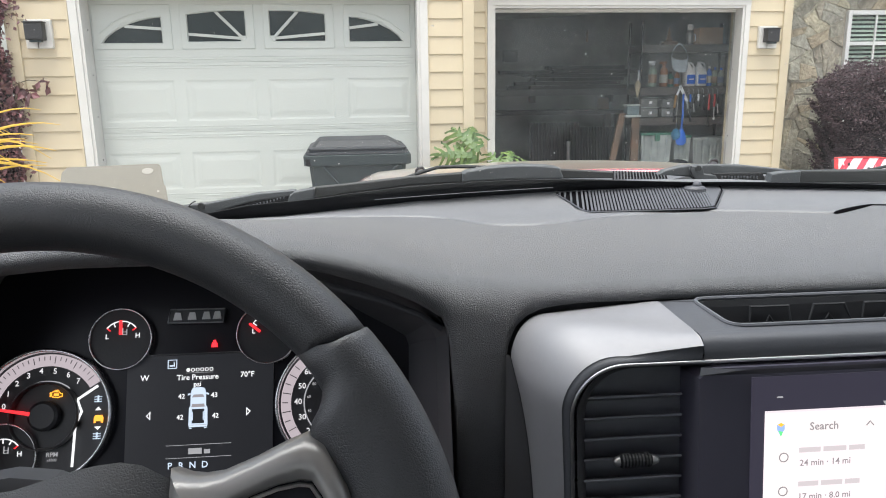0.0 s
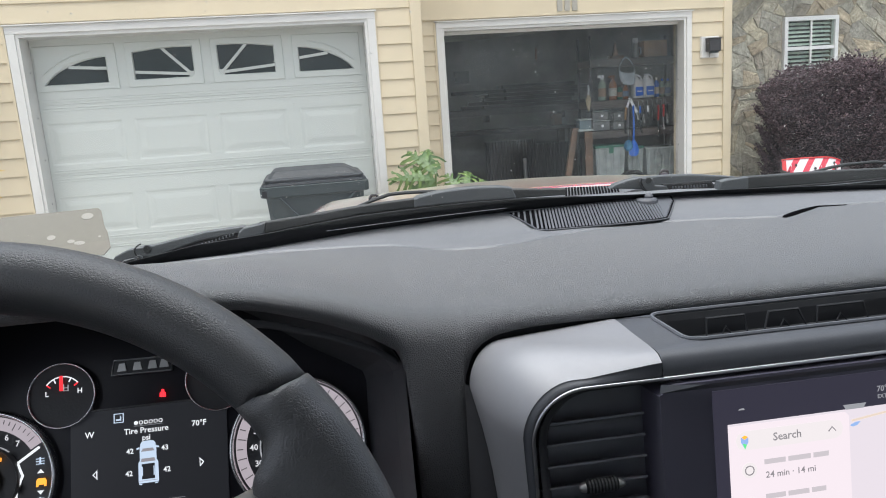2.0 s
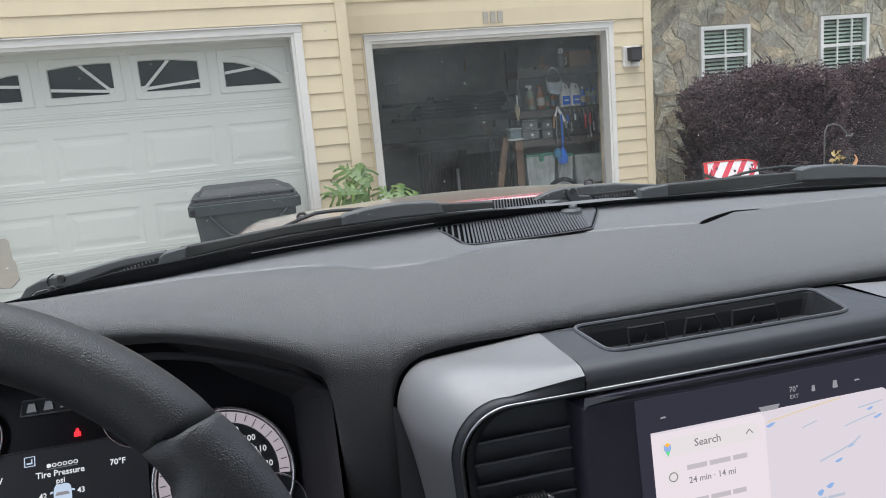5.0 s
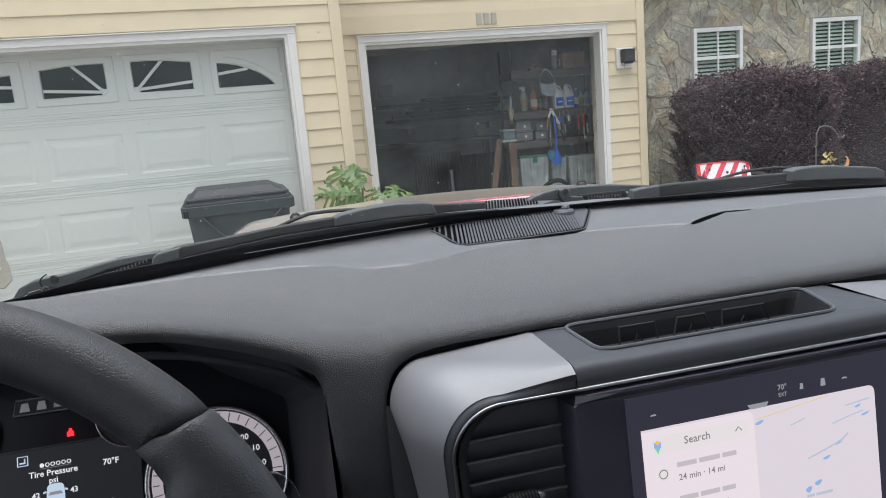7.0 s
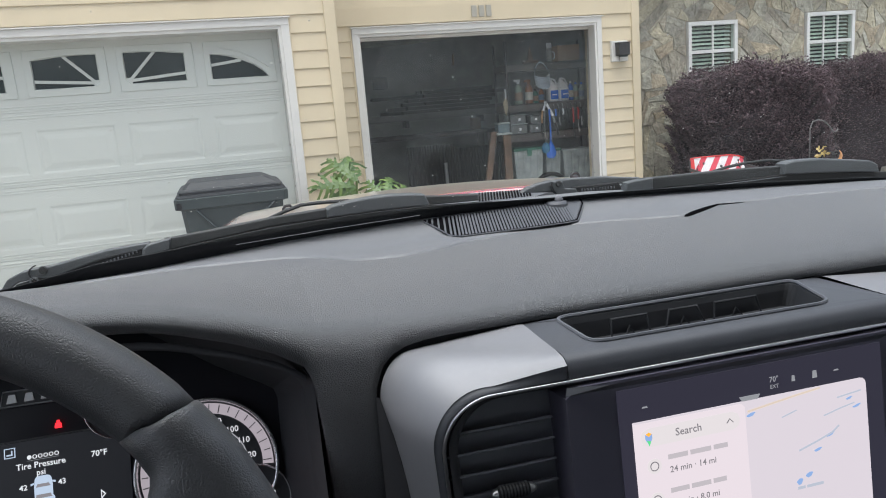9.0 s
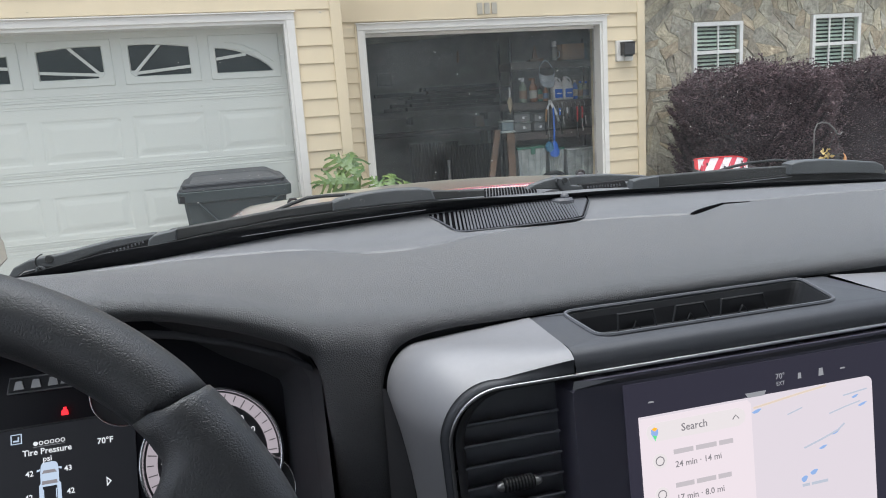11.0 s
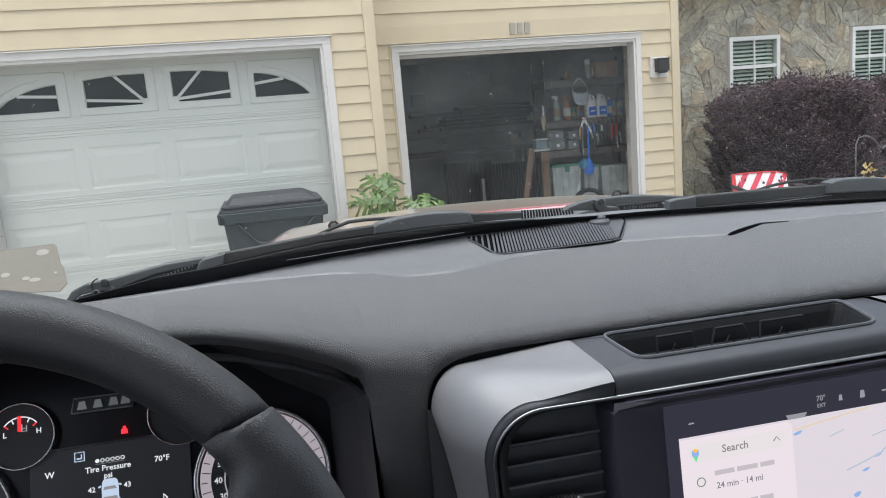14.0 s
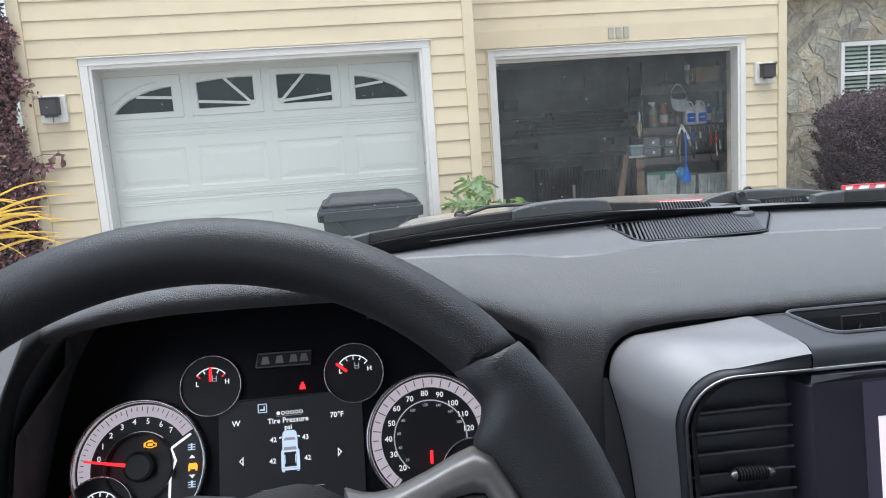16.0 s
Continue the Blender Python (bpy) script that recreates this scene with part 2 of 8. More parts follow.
kn, kl = FLECK.node_tree.nodes, FLECK.node_tree.links
kn.remove(kn["Principled BSDF"])
k1, k2, k3 = kn.new("ShaderNodeBsdfDiffuse"), kn.new("ShaderNodeBsdfTranslucent"), kn.new("ShaderNodeMixShader")
k1.inputs[0].default_value = k2.inputs[0].default_value = (0.52, 0.51, 0.48, 1)
k3.inputs[0].default_value = 0.6
kl.new(k1.outputs[0], k3.inputs[1])
kl.new(k2.outputs[0], k3.inputs[2])
kl.new(k3.outputs[0], kn["Material Output"].inputs[0])
STICKER = material("beige paper sticker", (0.17, 0.16, 0.135), 0.7, spread=0.06, grain=120)
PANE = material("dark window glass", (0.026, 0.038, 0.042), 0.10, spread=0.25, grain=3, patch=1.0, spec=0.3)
VINYL = material("white window vinyl", (0.72, 0.72, 0.70), 0.45, spread=0.05, grain=20)
BLIND = material("white blind slat", (0.74, 0.77, 0.74), 0.5, spread=0.1)
GLASS = clear("windscreen glass", (0.94, 0.96, 0.95), 0.03)
# a thin dust film on the windscreen that also paints glare haze, with finer specks
gn, gl = GLASS.node_tree.nodes, GLASS.node_tree.links
pale_lift, dusty, cloudy, dust_tc = gn.new("ShaderNodeBsdfTranslucent"), gn.new("ShaderNodeMixShader"), gn.new("ShaderNodeTexNoise"), gn.new("ShaderNodeTexCoord")
pale_lift.inputs[0].default_value = (0.80, 0.82, 0.82, 1)
cloudy.inputs["Scale"].default_value, cloudy.inputs["Detail"].default_value = 9.0, 8
gl.new(dust_tc.outputs["Object"], cloudy.inputs["Vector"])
amount = gn.new("ShaderNodeMapRange")
amount.inputs["From Min"].default_value, amount.inputs["From Max"].default_value = 0.3, 0.75
amount.inputs["To Min"].default_value, amount.inputs["To Max"].default_value = 0.002, 0.012
gl.new(cloudy.outputs[0], amount.inputs[0])
# dried drops: fine dots, thicker where the film is
drops, dotted, spots = gn.new("ShaderNodeTexNoise"), gn.new("ShaderNodeMapRange"), gn.new("ShaderNodeMath")
drops.inputs["Scale"].default_value, drops.inputs["Detail"].default_value = 330.0, 2
gl.new(dust_tc.outputs["Object"], drops.inputs["Vector"])
dotted.inputs["From Min"].default_value, dotted.inputs["From Max"].default_value = 0.57, 0.72
dotted.inputs["To Min"].default_value, dotted.inputs["To Max"].default_value = 0.0, 2.6
gl.new(drops.outputs[0], dotted.inputs[0])
spots.operation = "MULTIPLY_ADD"
gl.new(dotted.outputs[0], spots.inputs[0])
gl.new(amount.outputs[0], spots.inputs[1])
gl.new(amount.outputs[0], spots.inputs[2])
gl.new(spots.outputs[0], dusty.inputs[0])
gl.new(gn["Material Output"].inputs[0].links[0].from_socket, dusty.inputs[1])
gl.new(pale_lift.outputs[0], dusty.inputs[2])
gl.new(dusty.outputs[0], gn["Material Output"].inputs[0])
LCD = glow("display black", (0.0052, 0.0056, 0.0072), 1.0)
LIT = glow("white display light", (0.80, 0.82, 0.86), 0.60)
DIALLIT = glow("soft white dial light", (0.74, 0.74, 0.78), 0.50)
LITDIM = glow("dim display light", (0.55, 0.56, 0.60), 0.32)
BAND = glow("pinkish dial band", (0.68, 0.60, 0.66), 0.34)
TELL_RED = glow("red warning light", (1.0, 0.02, 0.03), 1.28)
NEEDLE = glow("red needle", (1.0, 0.025, 0.035), 0.78)
AMBER = glow("amber light", (1.0, 0.38, 0.04), 0.8)
ICE = glow("pale blue display", (0.55, 0.66, 0.82), 0.56)
MAP = glow("pale map", (0.80, 0.72, 0.78), 0.54)
CARDW = glow("white card", (0.90, 0.79, 0.84), 0.545)
PILL = glow("search field", (0.90, 0.83, 0.84), 0.52)
DIALINK = glow("dark dial ink", (0.10, 0.09, 0.10), 0.30)
INK = glow("grey display ink", (0.30, 0.28, 0.30), 0.50)
MAPBLUE = glow("map blue", (0.33, 0.50, 0.86), 0.52)
MAPROAD = glow("map road", (0.80, 0.66, 0.55), 0.54)
MAPGREY = glow("map river", (0.58, 0.62, 0.72), 0.51)
BAR = glow("display top bar", (0.030, 0.028, 0.045), 0.6)


# ---- building helpers ----
def mesh_of(name, bm, mat):
    me = bpy.data.meshes.new(name)
    bm.to_mesh(me)
    bm.free()
    for m in mat if isinstance(mat, (list, tuple)) else [mat]:
        me.materials.append(m)
    return me


def part(name, bm, mat, parent=None, label="", smooth=False):
    """Links a bmesh as one mesh object under a thing or under a part."""
    me = mesh_of(name, bm, mat)
    if smooth:
        me.polygons.foreach_set("use_smooth", [True] * len(me.polygons))
    ob = new(name, me)
    if parent is not None:
        ob.parent = parent
    if label:
        tagged(ob, label=label)
    return ob


def structure(name, bm, mat, label, category):
    return tagged(part(name, bm, mat), label, category, kind="structure")


def box(bm, x0, x1, y0, y1, z0, z1, bevel=0.0):
    """Adds a box between two corners."""
    r = bmesh.ops.create_cube(bm, size=1.0, matrix=Matrix.Translation(((x0 + x1) / 2, (y0 + y1) / 2, (z0 + z1) / 2)) @ Matrix.Diagonal((x1 - x0, y1 - y0, z1 - z0, 1)))
    if bevel:
        edges = list({e for v in r["verts"] for e in v.link_edges})
        bmesh.ops.bevel(bm, geom=edges, offset=bevel, segments=2, affect="EDGES", profile=0.5)
    return bm


def boxes(*rows, bevel=0.0):
    bm = bmesh.new()
    for r in rows:
        box(bm, *r, bevel=bevel)
    return bm


def tube(points, radius, sides=8, closed=False):
    """A round bar along points; radius is one number or one for each point."""
    bm = bmesh.new()
    pts = [Vector(p) for p in points]
    n = len(pts)
    rad = radius if isinstance(radius, (list, tuple)) else [radius] * n
    rings = []
    side = None
    for i, p in enumerate(pts):
        a, b = pts[(i - 1) % n if closed else max(i - 1, 0)], pts[(i + 1) % n if closed else min(i + 1, n - 1)]
        d = (b - a).normalized()
        side = d.cross(Vector((0, 0, 1)) if abs(d.z) < 0.9 else Vector((1, 0, 0))) if side is None else side - d * side.dot(d)
        s = side = side.normalized()
        t = s.cross(d)
        rings.append([bm.verts.new(p + rad[i] * (math.cos(q) * s + math.sin(q) * t)) for q in (2 * math.pi * k / sides for k in range(sides))])
    for i in range(n if closed else n - 1):
        a, b = rings[i], rings[(i + 1) % n]
        for k in range(sides):
            bm.faces.new((a[k], a[(k + 1) % sides], b[(k + 1) % sides], b[k]))
    if not closed:
        bm.faces.new(rings[0][::-1])
        bm.faces.new(rings[-1])
    bmesh.ops.recalc_face_normals(bm, faces=bm.faces)
    return bm


def loft(rows, cap=False):
    """A skin over rows of points, all of one length."""
    bm = bmesh.new()
    v = [[bm.verts.new(p) for p in r] for r in rows]
    for a, b in zip(v, v[1:]):
        for k in range(len(a) - 1):
            bm.faces.new((a[k], a[k + 1], b[k + 1], b[k]))
    if cap:
        bm.faces.new(v[0][::-1])
        bm.faces.new(v[-1])
    bmesh.ops.recalc_face_normals(bm, faces=bm.faces)
    return bm


def plate(outline, z0, z1, bm=None):
    """A flat plate of that outline (x, y), between two heights."""
    bm = bm or bmesh.new()
    lo, hi = [bm.verts.new((x, y, z0)) for x, y in outline], [bm.verts.new((x, y, z1)) for x, y in outline]
    bm.faces.new(hi)
    bm.faces.new(lo[::-1])
    n = len(outline)
    for k in range(n):
        bm.faces.new((lo[k], lo[(k + 1) % n], hi[(k + 1) % n], hi[k]))
    bmesh.ops.recalc_face_normals(bm, faces=bm.faces)
    return bm


def lathe(profile, sides=20, bm=None, at=(0, 0, 0)):
    """A turned body from (radius, height) rows."""
    bm = bm or bmesh.new()
    rings = [[bm.verts.new((at[0] + r * math.cos(q), at[1] + r * math.sin(q), at[2] + h)) for q in (2 * math.pi * k / sides for k in range(sides))] for r, h in profile]
    for a, b in zip(rings, rings[1:]):
        for k in range(sides):
            bm.faces.new((a[k], a[(k + 1) % sides], b[(k + 1) % sides], b[k]))
    bm.faces.new(rings[0][::-1])
    bm.faces.new(rings[-1])
    return bm


def arc(x, y, r, a0, a1, n):
    """Points on a circle; degrees, clockwise from the top."""
    return [(x + r * math.sin(radians(a0 + (a1 - a0) * k / n)), y + r * math.cos(radians(a0 + (a1 - a0) * k / n))) for k in range(n + 1)]


def band(x, y, r0, r1, a0, a1, z0, z1, n=40):
    """A piece of a flat ring."""
    return plate(arc(x, y, r1, a0, a1, n) + arc(x, y, r0, a1, a0, n), z0, z1)


def words(text, size, z=0.0, at=(0, 0), lean=0.0):
    cu = bpy.data.curves.new("words", "FONT")
    cu.body, cu.size, cu.align_x, cu.align_y, cu.shear, cu.resolution_u = text, size, "CENTER", "CENTER", lean, 2
    cu.offset = size * 0.014
    ob = bpy.data.objects.new("words", cu)
    me = bpy.data.meshes.new_from_object(ob)
    bm = bmesh.new()
    bm.from_mesh(me)
    bpy.data.objects.remove(ob)
    bpy.data.meshes.remove(me)
    bmesh.ops.translate(bm, verts=bm.verts, vec=(at[0], at[1], z))
    return bm


def lerp(x, table):
    """Straight-line reading of a short table of (x, y)."""
    return float(np.interp(x, [a for a, _ in table], [b for _, b in table]))


def empty(name, m, label, category, group=""):
    ob = new(name)
    ob.matrix_world = m
    return tagged(ob, label, category, group)


# ---- the house: siding runs along x, the street side faces -y ----
G = 0.16
A, B, C = 6.10, 6.96, 7.60
COURSE, LINE = 0.127, 2.215
TOP = 3.75
rnd = random.Random(7)

structure("ground", boxes((-300, 300, -300, 300, -0.2, G)), CONCRETE, "pale grey concrete driveway up to the garages", "driveway")


def lap(x0, x1, y, z):
    """One course of lap siding; z is its lower edge."""
    bm = bmesh.new()
    prof = [(y + 0.006, z), (y - 0.0085, z + 0.0015), (y - 0.0105, z + 0.004), (y - 0.0107, z + 0.007), (y - 0.0005, z + COURSE + 0.002), (y + 0.006, z + COURSE + 0.002)]
    a, b = [bm.verts.new((x0, p, q)) for p, q in prof], [bm.verts.new((x1, p, q)) for p, q in prof]
    n = len(prof)
    for k in range(n):
        bm.faces.new((a[k], a[(k + 1) % n], b[(k + 1) % n], b[k]))
    bm.faces.new(a[::-1])
    bm.faces.new(b)
    bmesh.ops.recalc_face_normals(bm, faces=bm.faces)
    return bm


wall_a = structure("wall_garage", boxes((-2.10, -1.62, A + 0.006, A + 0.2, G, TOP), (0.735, 1.13, A + 0.006, A + 0.2, G, TOP), (-1.62, 0.735, A + 0.006, A + 0.2, 2.16, TOP), (0.99, 1.13, A + 0.2, B + 0.2, G, TOP)), SIDING, "cream lap siding wall round the closed garage", "wall")
wall_b = structure("wall_bay", boxes((1.13, 1.475, B + 0.006, B + 0.2, G, TOP), (3.735, 4.20, B + 0.006, B + 0.2, G, TOP), (1.475, 3.735, B + 0.006, B + 0.2, 2.13, TOP)), SIDING, "cream lap siding wall round the screened garage", "wall")
for wall, y, spans, full in ((wall_a, A, ((-2.02, -1.69), (0.805, 1.062)), (-2.02, 1.062)), (wall_b, B, ((1.15, 1.40), (3.80, 4.125)), (1.15, 4.125))):
    for k in range(-17, 13):
        z = LINE + COURSE * k
        if z < G - 0.1 or z > TOP - 0.13:
            continue
        for x0, x1 in (spans if z < 2.19 else (full,)):
            part("siding_course", lap(x0, x1, y, z), SIDING, wall)
for wall, y, x0, x1 in ((wall_a, A, -2.105, -2.02), (wall_a, A, 1.06, 1.142), (wall_b, B, 4.122, 4.205), (wall_b, B, 1.143, 1.152)):
    part("corner_post", boxes((x0, x1, y - 0.024, y + 0.05, G, TOP), bevel=0.004), SIDING, wall)
part("return_siding", boxes((1.13, 1.138, A + 0.05, B, G, TOP)), SIDING, wall_a)
for wall, y, x in ((wall_b, B, 1.405), (wall_b, B, 3.80), (wall_a, A, -1.692), (wall_a, A, 0.803)):
    part("edge_channel", boxes((x - 0.012, x + 0.004, y - 0.016, y + 0.006, G, 2.20)), SIDING, wall)
part("header_band", boxes((1.152, 4.122, B - 0.017, B + 0.006, 2.215, 2.36)), SIDING, wall_b)


def opening_trim(name, x0, x1, top, y, w, depth, label):
    """White boards round an opening: face boards and deep jambs with nail heads."""
    t = empty(name, pose(0, 0, 0), label, "door frame")
    tagged(t, kind="structure")
    part("face_board", boxes((x0, x0 + w, y - 0.022, y + 0.02, G, top - 0.03), bevel=0.003), TRIM, t)
    part("face_board", boxes((x1 - w, x1, y - 0.022, y + 0.02, G, top - 0.03), bevel=0.003), TRIM, t)
    part("head_board", boxes((x0, x1, y - 0.024, y + 0.02, top - 0.052, top), bevel=0.003), TRIM, t)
    part("head_drip", boxes((x0 - 0.012, x1 + 0.012, y - 0.04, y + 0.0, top, top + 0.008)), TRIM, t)
    part("jamb", boxes((x0 + w, x0 + w + 0.02, y - 0.01, y + depth, G, top - 0.075)), TRIM, t)
    part("jamb", boxes((x1 - w - 0.02, x1 - w, y - 0.01, y + depth, G, top - 0.075)), TRIM, t)
    part("head_jamb", boxes((x0 + w, x1 - w, y - 0.01, y + depth, top - 0.075, top - 0.052)), TRIM, t)
    for s, x in ((1, x0 + w + 0.02), (-1, x1 - w - 0.02)):
        for z in (0.45, 0.72, 0.985, 1.296, 1.59, 1.90):
            part("nail_head", lathe([(0.006, 0), (0.005, 0.003)], 8), IRON, t).matrix_local = pose(x, y + 0.10, z, 0, 90 * s, 0)
    return t


opening_trim("door_frame_closed", -1.684, 0.800, 2.20, A, 0.058, 0.17, "white painted frame round the closed garage door")
opening_trim("door_frame_screened", 1.410, 3.800, 2.195, B, 0.050, 0.15, "white painted frame round the screened garage opening")

# ---- garage door ----
D = A + 0.165
door = empty("garage_door", pose(0, 0, 0), "closed white panelled garage door with fanlight windows", "garage door")
tagged(door, kind="structure")
COLS = ((-1.580, -1.066), (-0.985, -0.478), (-0.390, 0.103), (0.200, 0.672))
X0, X1 = -1.604, 0.720


def raised(bm, x0, x1, z0, z1, y):
    """A pressed panel: a sunk groove and a raised middle."""
    rims = [(0.0, 0.0), (0.014, 0.0028), (0.032, 0.0030), (0.068, -0.0008)]
    loops = [[bm.verts.new(p) for p in ((x0 + i, y + d, z0 + i), (x1 - i, y + d, z0 + i), (x1 - i, y + d, z1 - i), (x0 + i, y + d, z1 - i))] for i, d in rims]
    for a, b in zip(loops, loops[1:]):
        for k in range(4):
            bm.faces.new((a[k], a[(k + 1) % 4], b[(k + 1) % 4], b[k]))
    bm.faces.new(loops[-1])
    return loops[0]


def section(z0, z1, p0, p1, panels=True):
    """One door leaf with ribs along its edges and four pressed panels."""
    bm = bmesh.new()
    if panels:
        xs = [X0] + [v for c in COLS for v in c] + [X1]
        box(bm, X0, X1, D, D + 0.03, z0 + 0.001, p0)
        box(bm, X0, X1, D, D + 0.03, p1, z1 - 0.001)
        for a, b in zip(xs[::2], xs[1::2]):
            box(bm, a, b, D, D + 0.03, p0, p1)
        for c in COLS:
            raised(bm, c[0], c[1], p0, p1, D)
    else:
        box(bm, X0, X1, D, D + 0.03, z0 + 0.001, z1 - 0.001)
    for z in (z0 + 0.022, z0 + 0.040, z1 - 0.040, z1 - 0.022):
        box(bm, X0, X1, D - 0.0024, D + 0.001, z - 0.0042, z + 0.0042, 0.0015)
    bmesh.ops.recalc_face_normals(bm, faces=bm.faces)
    return bm


part("door_section", section(0.165, 0.668, 0.235, 0.512), DOOR, door)
part("door_section", section(0.668, 1.172, 0.742, 1.020), DOOR, door)
part("door_section", section(1.172, 1.676, 1.250, 1.548), DOOR, door)

# top section with four lights cut to a fan
WIN = (((-1.598, -1.046), [(-1.539, 1.814), (-1.121, 1.814), (-1.121, 1.992), (-1.19, 1.985), (-1.28, 1.966), (-1.36, 1.940), (-1.44, 1.900), (-1.50, 1.856)]),
       ((-0.985, -0.462), [(-0.936, 1.822), (-0.560, 1.822), (-0.528, 1.850), (-0.528, 2.034), (-0.65, 2.035), (-0.78, 2.028), (-0.936, 2.010)]),
       ((-0.395, 0.118), [(-0.350, 1.850), (-0.318, 1.822), (0.050, 1.822), (0.050, 2.010), (-0.10, 2.028), (-0.23, 2.035), (-0.350, 2.034)]),
       ((0.188, 0.690), [(0.232, 1.816), (0.628, 1.816), (0.590, 1.858), (0.53, 1.902), (0.45, 1.942), (0.37, 1.968), (0.29, 1.985), (0.232, 1.990)]))
bm = bmesh.new()
z0, z1 = 1.676, 2.152
xs = [X0] + [v for c, _ in WIN for v in (c[0] + 0.012, c[1] - 0.012)] + [X1]
for a, b in zip(xs[::2], xs[1::2]):
    box(bm, a, b, D, D + 0.03, z0 + 0.001, z1)
for c, _ in WIN:
    box(bm, c[0] + 0.012, c[1] - 0.012, D, D + 0.03, z0 + 0.001, 1.775)
    box(bm, c[0] + 0.012, c[1] - 0.012, D, D + 0.03, 2.070, z1)
for z in (z0 + 0.022, z0 + 0.040):
    box(bm, X0, X1, D - 0.0024, D + 0.001, z - 0.0042, z + 0.0042, 0.0015)
part("door_section", bm, DOOR, door)
BARS = (((-1.375, 1.930), (-1.121, 1.912)), ((-0.548, 1.842), (-0.735, 2.032), (-0.936, 1.874)), ((-0.330, 1.842), (-0.145, 2.032), (0.050, 1.874)), ((0.232, 1.914), (0.445, 1.940)))
for k, (c, out) in enumerate(WIN):
    w = part("fan_window", boxes((c[0] + 0.02, c[1] - 0.02, D + 0.020, D + 0.026, 1.785, 2.062)), PANE, door, "dark fanlight pane")
    bm = bmesh.new()
    oc = [(c[0], 1.768), (c[1], 1.768), (c[1], 2.082), (c[0], 2.082)]
    cx, cz = sum(p[0] for p in out) / len(out), sum(p[1] for p in out) / len(out)

    def edge_hit(px, pz):
        """The frame's outer edge beyond a point of the pane's outline."""
        dx, dz = px - cx, pz - cz
        s = min(((c[1] if dx > 0 else c[0]) - cx) / dx if abs(dx) > 1e-6 else 9, ((2.082 if dz > 0 else 1.768) - cz) / dz if abs(dz) > 1e-6 else 9)
        return cx + dx * s, cz + dz * s

    dense = []
    for a, b in zip(out, out[1:] + out[:1]):
        dense += [(a[0] + (b[0] - a[0]) * j / 8, a[1] + (b[1] - a[1]) * j / 8) for j in range(8)]
    corner = {}
    for j, (x, z) in enumerate(oc):
        corner[min(range(len(dense)), key=lambda q: abs(math.atan2(dense[q][1] - cz, dense[q][0] - cx) - math.atan2(z - cz, x - cx)))] = (x, z)
    rows = []
    for j, (x, z) in enumerate(dense):
        ex, ez = corner.get(j, edge_hit(x, z))
        rows.append([(ex, D + 0.002, ez), (ex + (x - ex) * 0.05, D - 0.006, ez + (z - ez) * 0.05), (x + (ex - x) * 0.12, D - 0.006, z + (ez - z) * 0.12), (x, D + 0.004, z), (x, D + 0.020, z)])
    rows.append(rows[0])
    part("window_surround", loft(rows), DOOR, door)
    for a in BARS[k][1:]:
        b0 = BARS[k][0]
        dx, dz = a[0] - b0[0], a[1] - b0[1]
        ln = math.hypot(dx, dz)
        nx, nz = -dz / ln * 0.010, dx / ln * 0.010
        bm = bmesh.new()
        v = [bm.verts.new((x, y, z)) for y in (D + 0.004, D + 0.022) for x, z in ((b0[0] + nx, b0[1] + nz), (b0[0] - nx, b0[1] - nz), (a[0] - nx, a[1] - nz), (a[0] + nx, a[1] + nz))]
        for f in ((0, 1, 2, 3), (4, 7, 6, 5), (0, 4, 5, 1), (1, 5, 6, 2), (2, 6, 7, 3), (3, 7, 4, 0)):
            bm.faces.new([v[q] for q in f])
        bmesh.ops.recalc_face_normals(bm, faces=bm.faces)
        part("glazing_bar", bm, DOOR, door)
    if k in (1, 2):
        hx = BARS[k][0][0] + (0.012 if k == 1 else -0.012)
        part("fan_hub", boxes((hx - 0.028, hx + 0.028, D + 0.001, D + 0.022, 1.812, 1.862), bevel=0.004), DOOR, door)
    # pressed arc that carries the fan on over the outer lights
    if k in (0, 3):
        pts = [(-1.55, 1.880), (-1.45, 1.955), (-1.34, 2.005), (-1.22, 2.032)] if k == 0 else [(0.30, 2.032), (0.42, 2.005), (0.53, 1.955), (0.64, 1.880)]
        part("arc_moulding", tube([(x, D - 0.006, z) for x, z in pts], 0.006, 6), DOOR, door)
structure("wall_garage_back", boxes((-2.1, 1.13, A + 0.5, A + 0.55, G, 2.6), (-2.1, 1.13, A + 0.2, A + 0.5, 2.5, 2.6)), ROOM, "bare wall behind the closed door", "wall")

# ---- wall lamps and numerals ----
def wall_lamp(x, y, z, s, label):
    l = empty("wall_lamp", pose(x, y, z), label, "wall lamp", "lamps beside the garage doors")
    part("mounting_block", boxes((-0.088 * s, 0.088 * s, -0.030, 0.012, -0.098 * s, 0.095 * s), bevel=0.008), TRIM, l, "white siding mounting block")
    part("backplate", boxes((-0.05 * s, 0.05 * s, -0.045, -0.028, -0.045 * s, 0.07 * s), bevel=0.004), IRON, l)
    part("lantern", boxes((-0.058 * s, 0.060 * s, -0.115, -0.045, -0.045 * s, 0.068 * s), bevel=0.008), IRON, l, "black square lantern")
    part("lantern_cap", boxes((-0.062 * s, 0.064 * s, -0.12, -0.04, 0.066 * s, 0.076 * s), bevel=0.003), IRON, l)
    part("lantern_glass", boxes((-0.035 * s, 0.040 * s, -0.105, -0.06, -0.060 * s, -0.045 * s), bevel=0.003), PANE, l)
    part("stain", boxes((-0.012, -0.004, -0.0300, -0.0296, -0.095 * s, -0.05 * s)), MORTAR, l)
    return l


